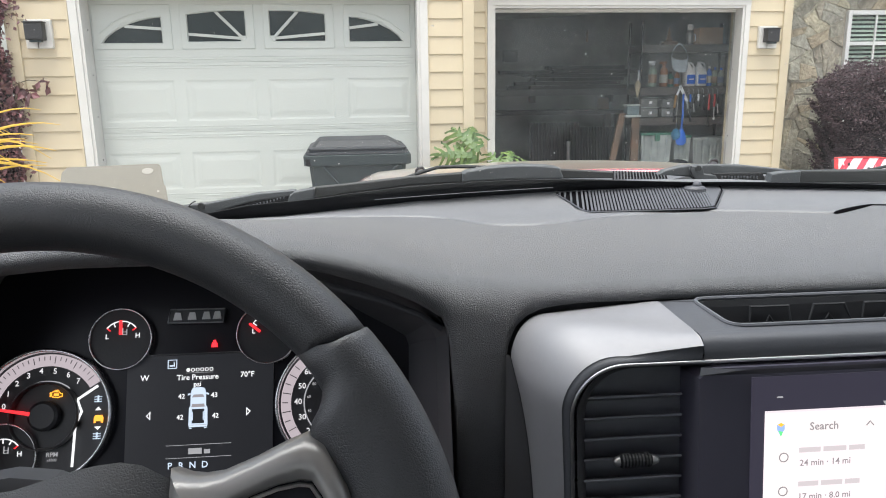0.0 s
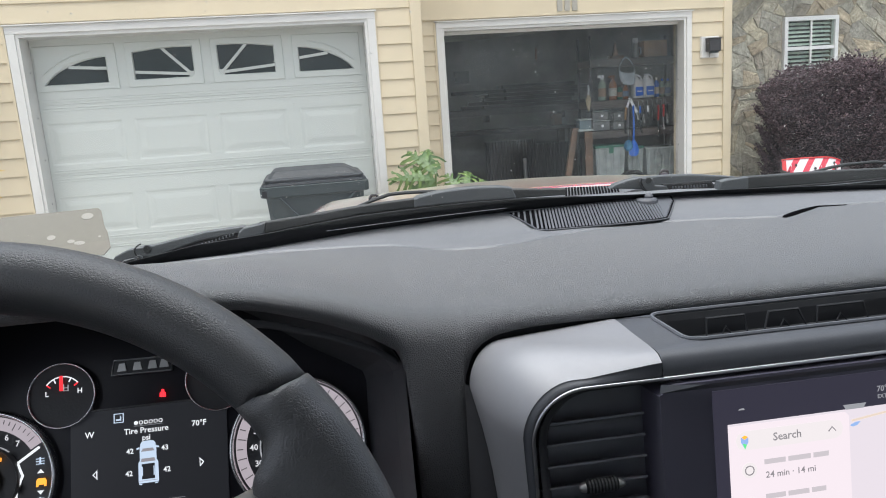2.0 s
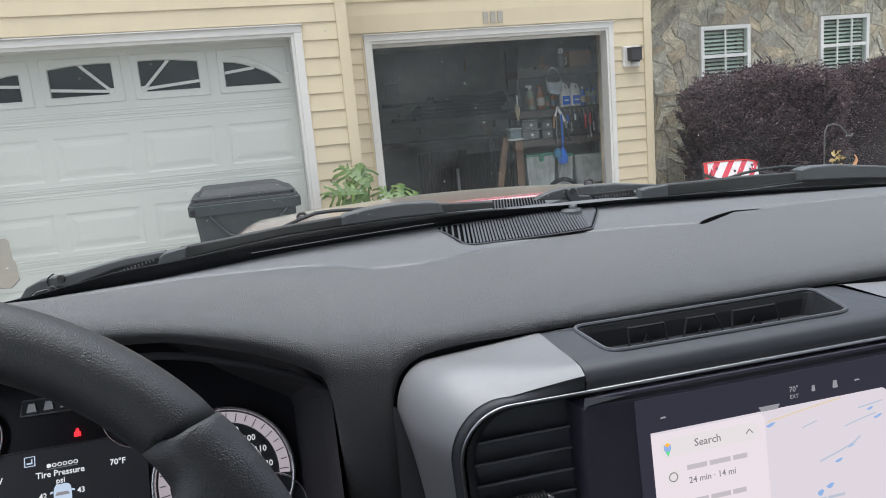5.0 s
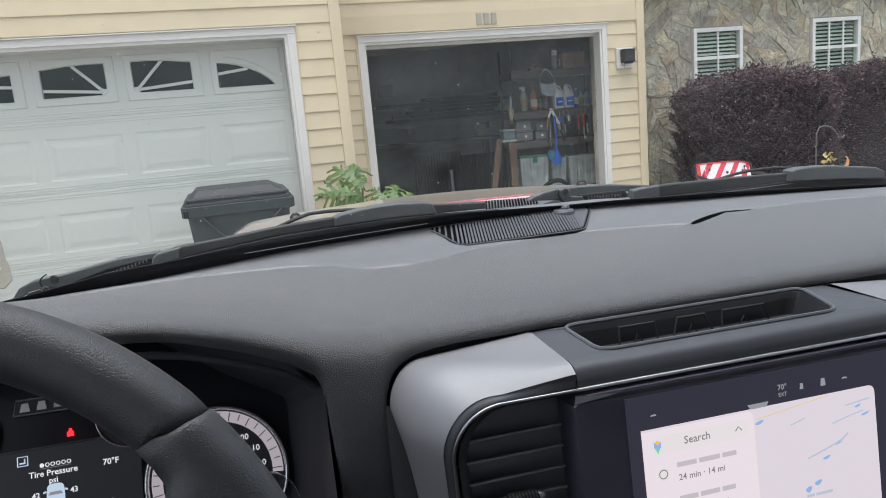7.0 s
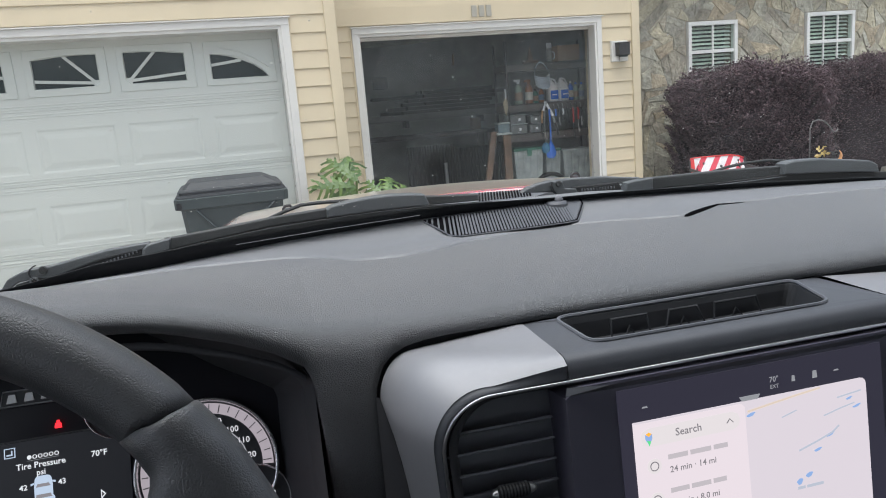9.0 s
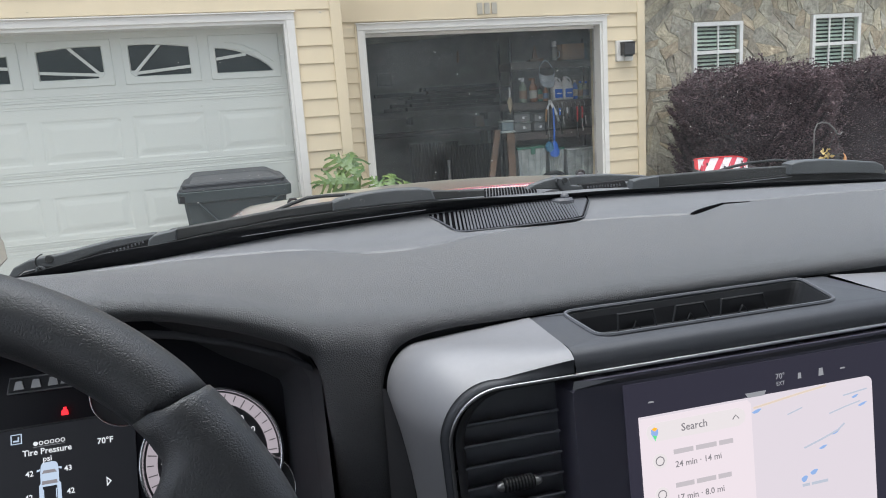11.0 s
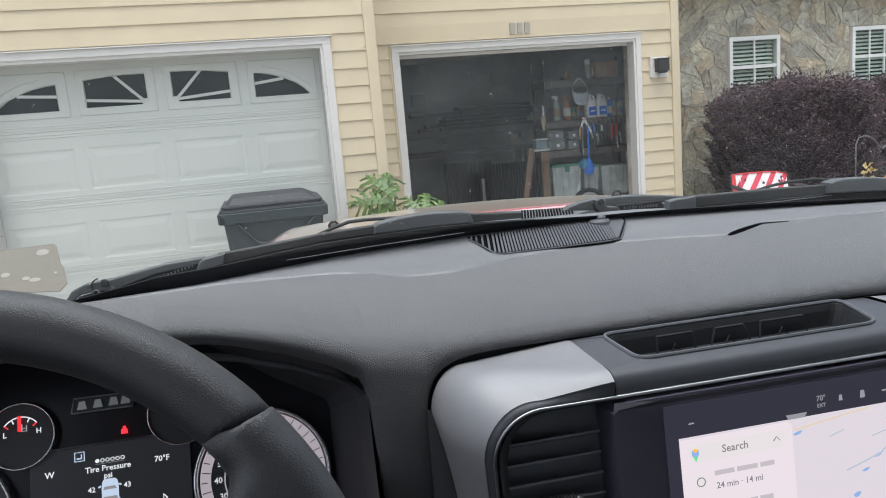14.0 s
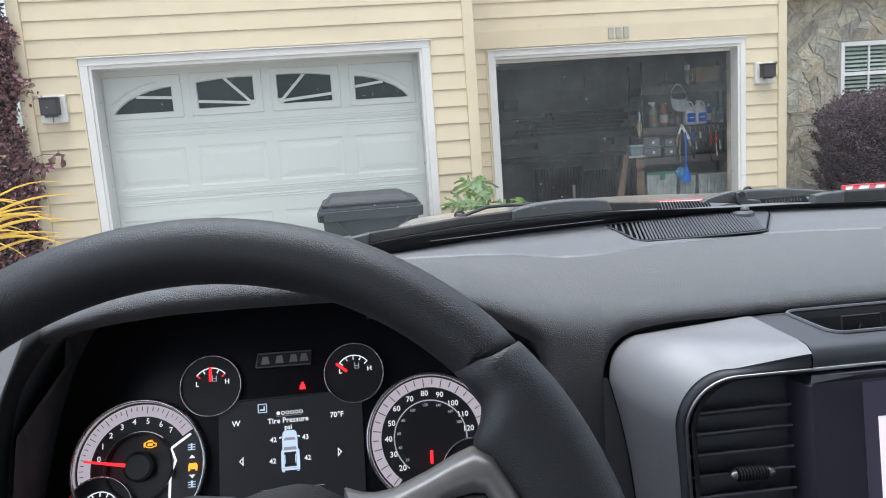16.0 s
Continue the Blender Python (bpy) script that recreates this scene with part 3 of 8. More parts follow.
wall_lamp(-1.885, A - 0.012, 1.868, 1.0, "black square wall lantern on white mounting block")
wall_lamp(3.975, B - 0.012, 1.866, 1.0, "black square wall lantern on white mounting block")
num = empty("house_numerals", pose(2.60, B - 0.018, 2.292), "weathered grey metal numerals above the screened opening", "house numerals")
for x, w in ((-0.07, 0.05), (0.0, 0.05), (0.07, 0.05)):
    part("plain_bar", boxes((x - w / 2, x + w / 2, -0.012, 0.0, -0.05, 0.05), bevel=0.004), NUMBER, num)

# ---- the screened garage bay and what stands inside ----
FB = 9.75
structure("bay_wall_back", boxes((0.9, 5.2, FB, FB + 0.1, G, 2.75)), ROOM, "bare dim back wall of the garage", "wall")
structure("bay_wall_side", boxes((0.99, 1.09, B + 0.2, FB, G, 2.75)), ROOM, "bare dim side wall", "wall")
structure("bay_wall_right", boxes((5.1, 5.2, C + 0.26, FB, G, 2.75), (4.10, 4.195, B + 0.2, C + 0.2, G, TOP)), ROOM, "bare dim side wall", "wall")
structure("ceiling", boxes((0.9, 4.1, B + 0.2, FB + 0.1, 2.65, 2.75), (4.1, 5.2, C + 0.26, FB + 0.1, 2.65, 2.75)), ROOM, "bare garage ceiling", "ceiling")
structure("raised_door_leaf", loft([[(1.48, y, 2.165 + u), (2.4, y, 2.195 + u), (3.73, y, 2.29 + u)] for y, u in ((B + 0.35, 0.0), (8.75, 0.0), (8.75, 0.035), (B + 0.35, 0.035), (B + 0.35, 0.0))]), DOOR, "white garage door leaf raised under the ceiling", "garage door")

MESH = bpy.data.materials.new("grey insect screen")
MESH.use_nodes = True
mn, ml = MESH.node_tree.nodes, MESH.node_tree.links
tr, mixs = mn.new("ShaderNodeBsdfTransparent"), mn.new("ShaderNodeMixShader")
mn["Principled BSDF"].inputs["Base Color"].default_value = (0.068, 0.080, 0.082, 1)
mn["Principled BSDF"].inputs["Roughness"].default_value = 0.8
nz = mn.new("ShaderNodeTexNoise")
nz.inputs["Scale"].default_value, nz.inputs["Detail"].default_value = 2.5, 5
tcm = mn.new("ShaderNodeTexCoord")
ml.new(tcm.outputs["Object"], nz.inputs["Vector"])
mr = mn.new("ShaderNodeMapRange")
mr.inputs["From Min"].default_value, mr.inputs["From Max"].default_value = 0.32, 0.68
mr.inputs["To Min"].default_value, mr.inputs["To Max"].default_value = 0.76, 0.96
ml.new(nz.outputs[0], mr.inputs[0])
# mesh made denser and paler towards the top to stand for haze
sepx, top_haze, both = mn.new("ShaderNodeSeparateXYZ"), mn.new("ShaderNodeMapRange"), mn.new("ShaderNodeMath")
ml.new(tcm.outputs["Object"], sepx.inputs[0])
top_haze.inputs["From Min"].default_value, top_haze.inputs["From Max"].default_value = 0.9, 2.1
top_haze.inputs["To Min"].default_value, top_haze.inputs["To Max"].default_value = 0.07, -0.12
ml.new(sepx.outputs[2], top_haze.inputs[0])
ml.new(mr.outputs[0], both.inputs[0])
ml.new(top_haze.outputs[0], both.inputs[1])
both.use_clamp = True
ml.new(both.outputs[0], mixs.inputs[0])
ml.new(mn["Principled BSDF"].outputs[0], mixs.inputs[1])
ml.new(tr.outputs[0], mixs.inputs[2])
ml.new(mixs.outputs[0], mn["Material Output"].inputs[0])
scr = empty("insect_screen", pose(0, 0, 0), "grey insect screen filling the garage opening, haze painted in", "insect screen")
tagged(scr, kind="structure")
ms = part("mesh", boxes((1.48, 3.73, B + 0.115, B + 0.117, G, 2.12)), MESH, scr, "grey woven mesh")
ms.visible_shadow = False
part("rail", boxes((1.48, 3.73, B + 0.105, B + 0.130, 2.095, 2.12)), TRIM, scr)
# lint and paper scraps caught in the mesh
r9 = random.Random(91)
verts, faces = [], []
for x, z, a in [(2.131, 1.944, 0.008), (2.329, 1.738, 0.011), (2.345, 1.715, 0.005), (2.489, 1.372, 0.011), (2.06, 0.865, 0.011)] + [(r9.uniform(1.5, 3.7), r9.uniform(0.7, 2.05), r9.uniform(0.0010, 0.0028)) for k in range(420)]:
    k = len(verts)
    verts += [(x + a * r9.uniform(0.6, 1.0) * math.cos(w), B + 0.110, z + a * r9.uniform(0.6, 1.2) * math.sin(w)) for w in (0.3, 1.5, 2.8, 4.0, 5.2)]
    faces.append(tuple(range(k, k + 5)))
me = bpy.data.meshes.new("lint")
me.from_pydata(verts, [], faces)
me.materials.append(material("pale lint", (0.42, 0.43, 0.42), 0.9, spread=0.4, grain=40))
lint = new("lint", me)
lint.parent = scr
tagged(lint, label="pale lint and scraps in the mesh", kind="stuff")
SY0 = 9.20
before_shelf = set(bpy.data.objects)
shelf = empty("storage_shelf", pose(0, SY0, 0), "dark steel storage shelf crowded with bottles and tools", "shelf")
for z in (1.925, 1.425, 1.055, 0.42):
    part("board", boxes((3.72, 4.95, -0.02, 0.42, z - (0.095 if z > 1 else 0.045), z - 0.005), bevel=0.003), SHELF, shelf)
for x in (3.73, 4.93):
    for y in (0.0, 0.40):
        part("upright", boxes((x - 0.011, x + 0.011, y - 0.011, y + 0.011, G - 0.318, 2.2)), IRON, shelf)
for x in np.linspace(4.33, 4.70, 7):
    part("hook", tube([(x, -0.02, 1.395), (x, -0.05, 1.390), (x, -0.055, 1.32)], 0.004, 6), STEEL, shelf)


WRAPS = [material("faded paper wrap", c, 0.7, spread=0.3, grain=60) for c in ((0.55, 0.54, 0.48), (0.34, 0.24, 0.16), (0.20, 0.26, 0.36))]


def bottle(x, z, h, r, body, cap, label, spout=0.0):
    b = empty("bottle", pose(x, SY0 + 0.10 + 0.05 * rnd.random(), z), label, "bottle", "bottles on the storage shelf")
    part("body", lathe([(r * 0.9, 0), (r, h * 0.03), (r, h * 0.62), (r * 0.8, h * 0.74), (r * 0.35, h * 0.84), (r * 0.32, h * 0.88)], 16), body, b, smooth=True)
    part("wrap", lathe([(r * 1.005, h * 0.16), (r * 1.03, h * 0.17), (r * 1.03, h * 0.50), (r * 1.005, h * 0.51)], 16), WRAPS[int(x * 1000) % 3], b, "printed paper wrap")
    part("cap", lathe([(r * 0.42, h * 0.87), (r * 0.42, h * 0.97), (r * 0.3, h)], 12), cap, b)
    if spout:
        part("trigger", boxes((-r * 1.1, r * 0.5, -0.012, 0.012, h * 0.95, h * 1.05)), cap, b)
    return b


def jug(x, z):
    j = empty("jug", pose(x, SY0 + 0.12, z), "white plastic jug with blue paper wrap", "jug", "jugs on the storage shelf")
    rows = []
    for z1, w, x1, d in ((0.0, 0.066, 0, 0.060), (0.012, 0.072, 0, 0.066), (0.165, 0.072, 0, 0.066), (0.200, 0.062, -0.006, 0.056), (0.245, 0.034, -0.022, 0.034), (0.272, 0.022, -0.026, 0.022)):
        rows.append([(x1 + w * math.copysign(abs(math.cos(q)) ** 0.55, math.cos(q)), d * math.copysign(abs(math.sin(q)) ** 0.55, math.sin(q)), z1) for q in (2 * math.pi * k / 20 for k in range(21))])
    part("body", loft(rows, True), WHITE, j, smooth=True)
    part("wrap", boxes((-0.052, 0.052, -0.070, -0.062, 0.030, 0.140), bevel=0.003), BLUE, j, "blue paper wrap")
    part("stripe", boxes((-0.030, 0.034, -0.072, -0.0695, 0.078, 0.092)), WHITE, j)
    part("handle", tube([(0.062, 0, 0.165), (0.064, 0, 0.215), (0.040, 0, 0.268), (0.000, 0, 0.285), (-0.026, 0, 0.270)], 0.0125, 8), WHITE, j, smooth=True)
    part("cap", lathe([(0.024, 0), (0.024, 0.026), (0.020, 0.028)], 14, at=(-0.026, 0, 0.268)), WHITE, j)


jug(4.398, 1.425)
jug(4.545, 1.425)
PALE = material("pale green plastic", (0.30, 0.36, 0.28), 0.4, spread=0.1)
bottle(3.925, 1.425, 0.295, 0.048, PALE, WHITE, "pale green spray bottle with white trigger", 1)
bottle(4.065, 1.425, 0.285, 0.050, ORANGE, ORANGE, "orange brown spray bottle with trigger", 1)
bottle(4.165, 1.425, 0.18, 0.036, GREENP, IRON, "dark green bottle with black cap")
bottle(4.235, 1.425, 0.20, 0.032, ORANGE, GREENP, "amber bottle with green cap")
bottle(4.665, 1.425, 0.245, 0.034, BLUE, WHITE, "blue bottle with white cap")
bottle(4.735, 1.425, 0.225, 0.033, PALE, BLUE, "pale can with blue cap")
bottle(4.808, 1.425, 0.22, 0.036, TUB, BLUE, "milky bottle with blue cap")
fl = empty("vacuum_flask", pose(4.372, SY0 + 0.1, 1.925), "steel vacuum flask with pale cup", "flask")
part("body", lathe([(0.038, 0), (0.040, 0.01), (0.040, 0.15), (0.030, 0.17)], 18), STEEL, fl, smooth=True)
part("cup", lathe([(0.034, 0.17), (0.034, 0.23), (0.030, 0.236)], 18), WHITE, fl)
part("grip", tube([(0.04, 0, 0.03), (0.072, 0, 0.045), (0.072, 0, 0.11), (0.04, 0, 0.125)], 0.007, 6), WHITE, fl)
tagged(part("carton", boxes((4.465, 4.775, SY0 + 0.05, SY0 + 0.32, 1.925, 2.12), bevel=0.004), CARD), "closed brown cardboard carton on the shelf", "carton")
pick = empty("wooden_figure", pose(4.10, SY0 + 0.1, 1.925), "small carved brown wooden ornament", "ornament")
part("base", boxes((-0.09, 0.10, -0.05, 0.05, 0, 0.035), bevel=0.008), WOOD, pick)
part("peak", loft([[(-0.035 * (1 - q), -0.02 * (1 - q), 0.035 + 0.17 * q), (0.035 * (1 - q) + 0.004, -0.02 * (1 - q), 0.035 + 0.17 * q), (0.035 * (1 - q) + 0.004, 0.02 * (1 - q), 0.035 + 0.17 * q), (-0.035 * (1 - q), 0.02 * (1 - q), 0.035 + 0.17 * q), (-0.035 * (1 - q), -0.02 * (1 - q), 0.035 + 0.17 * q)] for q in (0, 0.4, 0.8, 1)]), WOOD, pick)

# visor hanging from the shelf
vis = empty("sun_visor", pose(4.182, SY0 - 0.06, 1.78), "pale blue grey sun visor hanging by its strap", "visor")
VISOR = material("pale blue grey cloth", (0.42, 0.47, 0.52), 0.8, spread=0.15)
part("strap", loft([[(x, -0.006 + y, z - 0.012), (x * 0.93, -0.006 + y, z + 0.006), (x * 0.93, 0.006 + y, z + 0.006), (x, 0.006 + y, z - 0.012), (x, -0.006 + y, z - 0.012)] for x, y, z in ((-0.100, 0, -0.06), (-0.107, 0, 0.0), (-0.085, 0.02, 0.07), (-0.040, 0.03, 0.13), (0.0, 0.03, 0.15), (0.040, 0.03, 0.13), (0.085, 0.02, 0.07), (0.107, 0, 0.0), (0.100, 0, -0.06))]), VISOR, vis)
part("band", loft([[(w * math.sin(a), -0.05 * math.cos(a), z + 0.03 * math.cos(a) * g) for a in np.linspace(-1.57, 1.57, 17)] for w, z, g in ((0.107, 0.004, -1.6), (0.106, -0.045, -1.5), (0.100, -0.080, -1.4))]), VISOR, vis, smooth=True)
part("peak", loft([[(w * math.sin(a), -d * math.cos(a) - 0.01, z - 0.045 * math.cos(a) * g) for a in np.linspace(-1.5, 1.5, 17)] for w, z, d, g in ((0.099, -0.082, 0.05, 0.9), (0.098, -0.120, 0.075, 0.8), (0.085, -0.150, 0.085, 0.9))]), VISOR, vis, "curved cloth peak", True)

# tools hanging below the shelf
def hanging(name, x, label, cat, build):
    t = empty(name, pose(x, SY0 - 0.06, 1.36), label, cat, "tools hanging from the shelf")
    build(t)


def swatter(t):
    part("stem", tube([(0, 0, -0.02), (0.004, 0, -0.30), (-0.004, 0, -0.46)], 0.013, 8), BLUE, t, smooth=True)
    part("scoop", loft([[(w * s, -0.018 * (1 - s * s), z) for s in (-1, -0.6, 0, 0.6, 1)] for z, w in ((-0.44, 0.016), (-0.50, 0.048), (-0.57, 0.068), (-0.62, 0.062), (-0.645, 0.035))]), BLUE, t, smooth=True)


hanging("scoop", 4.258, "bright blue plastic long handled scoop", "scoop", swatter)
GRIPY = material("tan rubber grip", (0.42, 0.24, 0.10), 0.5, spread=0.15)


def lopper(t):
    part("blade", loft([[(0.0 + 0.105 * q, -0.004, 0.075 - 0.20 * q), (0.030 + 0.100 * q, -0.012, 0.080 - 0.19 * q), (0.030 + 0.100 * q, 0.004, 0.080 - 0.19 * q), (0.105 * q, 0.004, 0.075 - 0.20 * q), (0.105 * q, -0.004, 0.075 - 0.20 * q)] for q in (0, 0.35, 0.7, 1)], True), WHITE, t)
    part("blade", loft([[(0.012 - 0.045 * q, 0.006, 0.06 - 0.11 * q), (0.036 - 0.040 * q, -0.002, 0.06 - 0.10 * q), (0.036 - 0.040 * q, 0.012, 0.06 - 0.10 * q), (0.012 - 0.045 * q, 0.006, 0.06 - 0.11 * q)] for q in (0, 0.5, 1)], True), WHITE, t)
    part("pivot", lathe([(0.012, 0), (0.010, 0.006)], 12), STEEL, t).matrix_local = pose(0.022, -0.014, 0.05, 90, 0, 0)
    part("grip", tube([(-0.026, 0, -0.035), (-0.038, 0, -0.10), (-0.040, 0, -0.19)], 0.014, 8), GRIPY, t, smooth=True)
    part("handle", tube([(-0.040, 0, -0.19), (-0.046, 0, -0.28), (-0.040, 0, -0.36)], 0.010, 8), IRON, t, smooth=True)
    part("grip", tube([(0.112, 0, -0.11), (0.128, 0, -0.16), (0.136, 0, -0.20)], 0.014, 8), TUB, t, smooth=True)
    part("handle", tube([(0.136, 0, -0.20), (0.165, 0, -0.28), (0.180, 0, -0.36)], 0.012, 8), IRON, t, smooth=True)


def brush(t):
    part("stem", tube([(0, 0.02, -0.02), (-0.006, 0.02, -0.28), (-0.004, 0.02, -0.44)], 0.007, 8), STEEL, t, smooth=True)
    part("head", lathe([(0.0, 0.0), (0.030, 0.0), (0.052, 0.030), (0.056, 0.070), (0.040, 0.115), (0.012, 0.135)], 16), material("light blue bristles", (0.06, 0.24, 0.42), 0.8, spread=0.3, grain=120), t, "light blue bristles").matrix_local = pose(-0.004, 0.02, -0.575)


hanging("shears", 4.190, "long handled pruner with white blades", "pruner", lopper)
hanging("scrub_brush", 4.200, "round scrub brush with light blue bristles", "brush", brush)
for x, ln, hd, sh in ((4.345, 0.20, BLUE, IRON), (4.395, 0.24, IRON, STEEL), (4.450, 0.17, WHITE, IRON), (4.515, 0.22, IRON, IRON), (4.590, 0.42, REDP, IRON), (4.660, 0.34, REDP, STEEL), (4.705, 0.26, IRON, STEEL)):
    hanging("hand_tool", x, "hand tool with coloured grip on a hook", "hand tool", lambda t, ln=ln, hd=hd, sh=sh: (part("grip", tube([(0, 0, -0.03), (0.006, 0, -0.08), (0.002, 0, -0.03 - ln * 0.45)], 0.013, 8), hd, t, smooth=True), part("shank", tube([(0.002, 0, -0.03 - ln * 0.45), (0.004, 0, -ln * 0.8), (0.014, 0, -ln)], [0.008, 0.007, 0.014], 6), sh, t)))
tro = empty("trowel", pose(3.670, SY0 - 0.06, 1.625), "pale pointed garden trowel hanging by its grip", "trowel")
part("grip", tube([(0, 0, 0), (0.006, 0, -0.06), (0, 0, -0.13)], 0.010, 8), WHITE, tro, smooth=True)
part("blade", loft([[(-w, 0, z), (0, -0.012, z), (w, 0, z)] for z, w in ((-0.12, 0.012), (-0.16, 0.034), (-0.24, 0.028), (-0.33, 0.003))]), material("tan worn blade", (0.42, 0.35, 0.24), 0.5, spread=0.2), tro, "tan worn blade")

# boxes and tubs
for x0, x1, z, h in ((3.755, 4.0, 1.057, 0.13), (3.76, 3.985, 1.187, 0.12), (4.03, 4.195, 1.057, 0.12), (4.04, 4.18, 1.177, 0.11)):
    t = empty("storage_box", pose((x0 + x1) / 2, SY0 + 0.16, z), "smoky clear plastic storage box with thin lid", "storage box", "boxes on the lower shelf")
    w = (x1 - x0) / 2
    part("box_body", boxes((-w * 0.94, w * 0.94, -0.11, 0.11, 0, h - 0.02), bevel=0.008), SMOKE, t)
    part("lid", boxes((-w, w, -0.12, 0.12, h - 0.015, h - 0.004), bevel=0.004), TUB if w > 0.1 else SMOKE, t)
    part("tag", boxes((-0.022 + w * 0.2, 0.010 + w * 0.2, -0.1125, -0.1095, h * 0.30, h * 0.55)), WHITE, t)
for x0, x1, z, h, lid in ((3.76, 4.18, 0.42, 0.44, GREENP), (4.20, 4.42, 0.42, 0.40, GREENP), (4.44, 4.86, 0.42, 0.37, TUB)):
    t = empty("storage_tub", pose((x0 + x1) / 2, SY0 + 0.14, z), "large milky storage tub with snap lid", "storage tub", "tubs on the bottom shelf")
    w = (x1 - x0) / 2
    part("tub_body", loft([[(w * f * a, 0.15 * f * b, zz) for a, b in [(-1 + k / 16, -1 + (0.05 if k % 8 in (2, 3) else 0.0)) for k in range(33)] + [(1, 1), (-1, 1), (-1, -1)]] for zz, f in ((0, 0.84), (h * 0.5, 0.9), (h - 0.02, 0.96))]), TUB, t)
    part("lid", boxes((-w, w, -0.16, 0.16, h - 0.02, h + 0.012), bevel=0.008), lid, t)
    part("clasp", boxes((-0.03, 0.03, -0.172, -0.158, h - 0.09, h + 0.005), bevel=0.004), lid, t)
stand = empty("work_stand", pose(3.52, SY0 - 0.25, G), "worn brown wooden stand carrying a small container", "stand")
for x0, x1, z1, w in ((-0.345, -0.105, 0.965, 0.036), (0.058, 0.060, 0.915, 0.044)):
    part("leg", loft([[(x - w, -0.02, z), (x + w, -0.02, z), (x + w, 0.02, z), (x - w, 0.02, z), (x - w, -0.02, z)] for x, z in ((x0, -0.318), (x1, z1))], True), DARKWOOD, stand)
part("block", boxes((-0.005, 0.095, -0.05, -0.021, 0.79, 0.915), bevel=0.004), DARKWOOD, stand)
part("top", boxes((-0.085, 0.100, -0.08, 0.08, 0.920, 0.945), bevel=0.004), TUB, stand)
bk = empty("container", pose(3.525, SY0 - 0.25, G + 0.945), "small grey blue plastic container with lid", "container")
part("body", boxes((-0.075, 0.078, -0.06, 0.06, 0, 0.105), bevel=0.010), material("grey blue plastic", (0.13, 0.18, 0.20), 0.35, spread=0.3, grain=20), bk)
part("lid", boxes((-0.083, 0.086, -0.067, 0.067, 0.106, 0.124), bevel=0.005), TUB, bk)
# the shelf stands just inside the opening
EYE_AT = Vector((0.22, 0.62, 1.5))
closer = Matrix.Translation(EYE_AT) @ Matrix.Scale(0.808, 4) @ Matrix.Translation(-EYE_AT)
for ob in [o for o in bpy.data.objects if o not in before_shelf and o.parent is None]:
    ob.matrix_world = closer @ ob.matrix_basis
hose = empty("garden_hose", pose(2.95, 7.5, G), "coiled dark garden hose on the floor", "hose")
part("coil", tube([((0.24 + 0.01 * math.sin(7 * q)) * math.cos(q), 0.05 * math.sin(2 * q), 0.25 + 0.24 * math.sin(q)) for q in np.linspace(0, 12.5, 60)], 0.011, 6), IRON, hose, smooth=True)
wheelb = empty("cart_wheel", pose(3.4, 7.38, G + 0.16), "grey hand cart wheel leaning at the shelf", "wheel")
part("prop", boxes((-0.03, 0.03, -0.03, 0.03, -0.16, 0.22)), STEEL, wheelb)
part("tyre", tube([(0.19 * math.cos(q), 0, 0.21 + 0.19 * math.sin(q)) for q in (2 * math.pi * k / 28 for k in range(28))], 0.022, 8, True), RUBBER, wheelb, smooth=True)
part("rim", tube([(0.15 * math.cos(q), 0, 0.21 + 0.15 * math.sin(q)) for q in (2 * math.pi * k / 28 for k in range(28))], 0.010, 6, True), STEEL, wheelb, smooth=True)
fan = empty("ribbed_panel", pose(2.9, SY0 - 0.1, G), "dark ribbed corrugated panel leaning at the wall", "panel")
part("sheet", loft([[(-0.55 + 1.1 * k / 60, 0.012 * (k % 2), 0), (-0.55 + 1.1 * k / 60, 0.10 + 0.012 * (k % 2), 0.86 - 0.06 * (k > 34))] for k in range(61)]), IRON, fan)
tagged(part("shovel_shaft", tube([(2.75, SY0 - 0.35, G), (2.755, SY0 - 0.3, G + 0.66)], 0.022, 10), STEEL), "grey metal shaft standing on the floor", "shaft")
tagged(part("small_carton", boxes((3.345, 3.455, SY0 + 0.30, SY0 + 0.42, 1.162, 1.30), bevel=0.004), WOOD), "small brown carton on the bench", "carton")
bench = empty("work_bench", pose(2.6, SY0 + 0.3, G), "dark wooden work bench at the back wall", "bench")
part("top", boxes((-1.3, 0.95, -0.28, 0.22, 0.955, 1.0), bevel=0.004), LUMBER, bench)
for x in (-1.25, 0.9):
    for y in (-0.24, 0.18):
        part("leg", boxes((x - 0.04, x + 0.04, y - 0.04, y + 0.04, 0, 0.955)), SHELF, bench)
tagged(part("wall_clock", boxes((2.14, 2.33, FB - 0.03, FB, 1.75, 1.90), bevel=0.006), IRON), "dark square panel fixed on the back wall", "panel")

# planks lying on a ledge along the back wall
ledge = empty("wall_ledge", pose(0, FB, 0), "grey board ledge along the back wall", "ledge")
part("board", boxes((1.10, 3.90, -0.24, 0.0, 1.335, 1.415), bevel=0.004), LEDGE, ledge)
for x in (1.5, 2.5, 3.5):
    part("bracket", boxes((x - 0.02, x + 0.02, -0.20, 0.0, 1.25, 1.335)), LUMBER, ledge)
r10 = random.Random(10)
for row in range(6):
    for lane in range(2):
        x0, x1 = r10.uniform(2.05, 2.75), r10.uniform(3.55, 3.9)
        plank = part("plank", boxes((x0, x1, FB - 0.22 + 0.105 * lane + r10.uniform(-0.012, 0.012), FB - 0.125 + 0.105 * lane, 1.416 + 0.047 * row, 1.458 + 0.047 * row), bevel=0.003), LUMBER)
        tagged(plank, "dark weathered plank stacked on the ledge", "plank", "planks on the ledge")
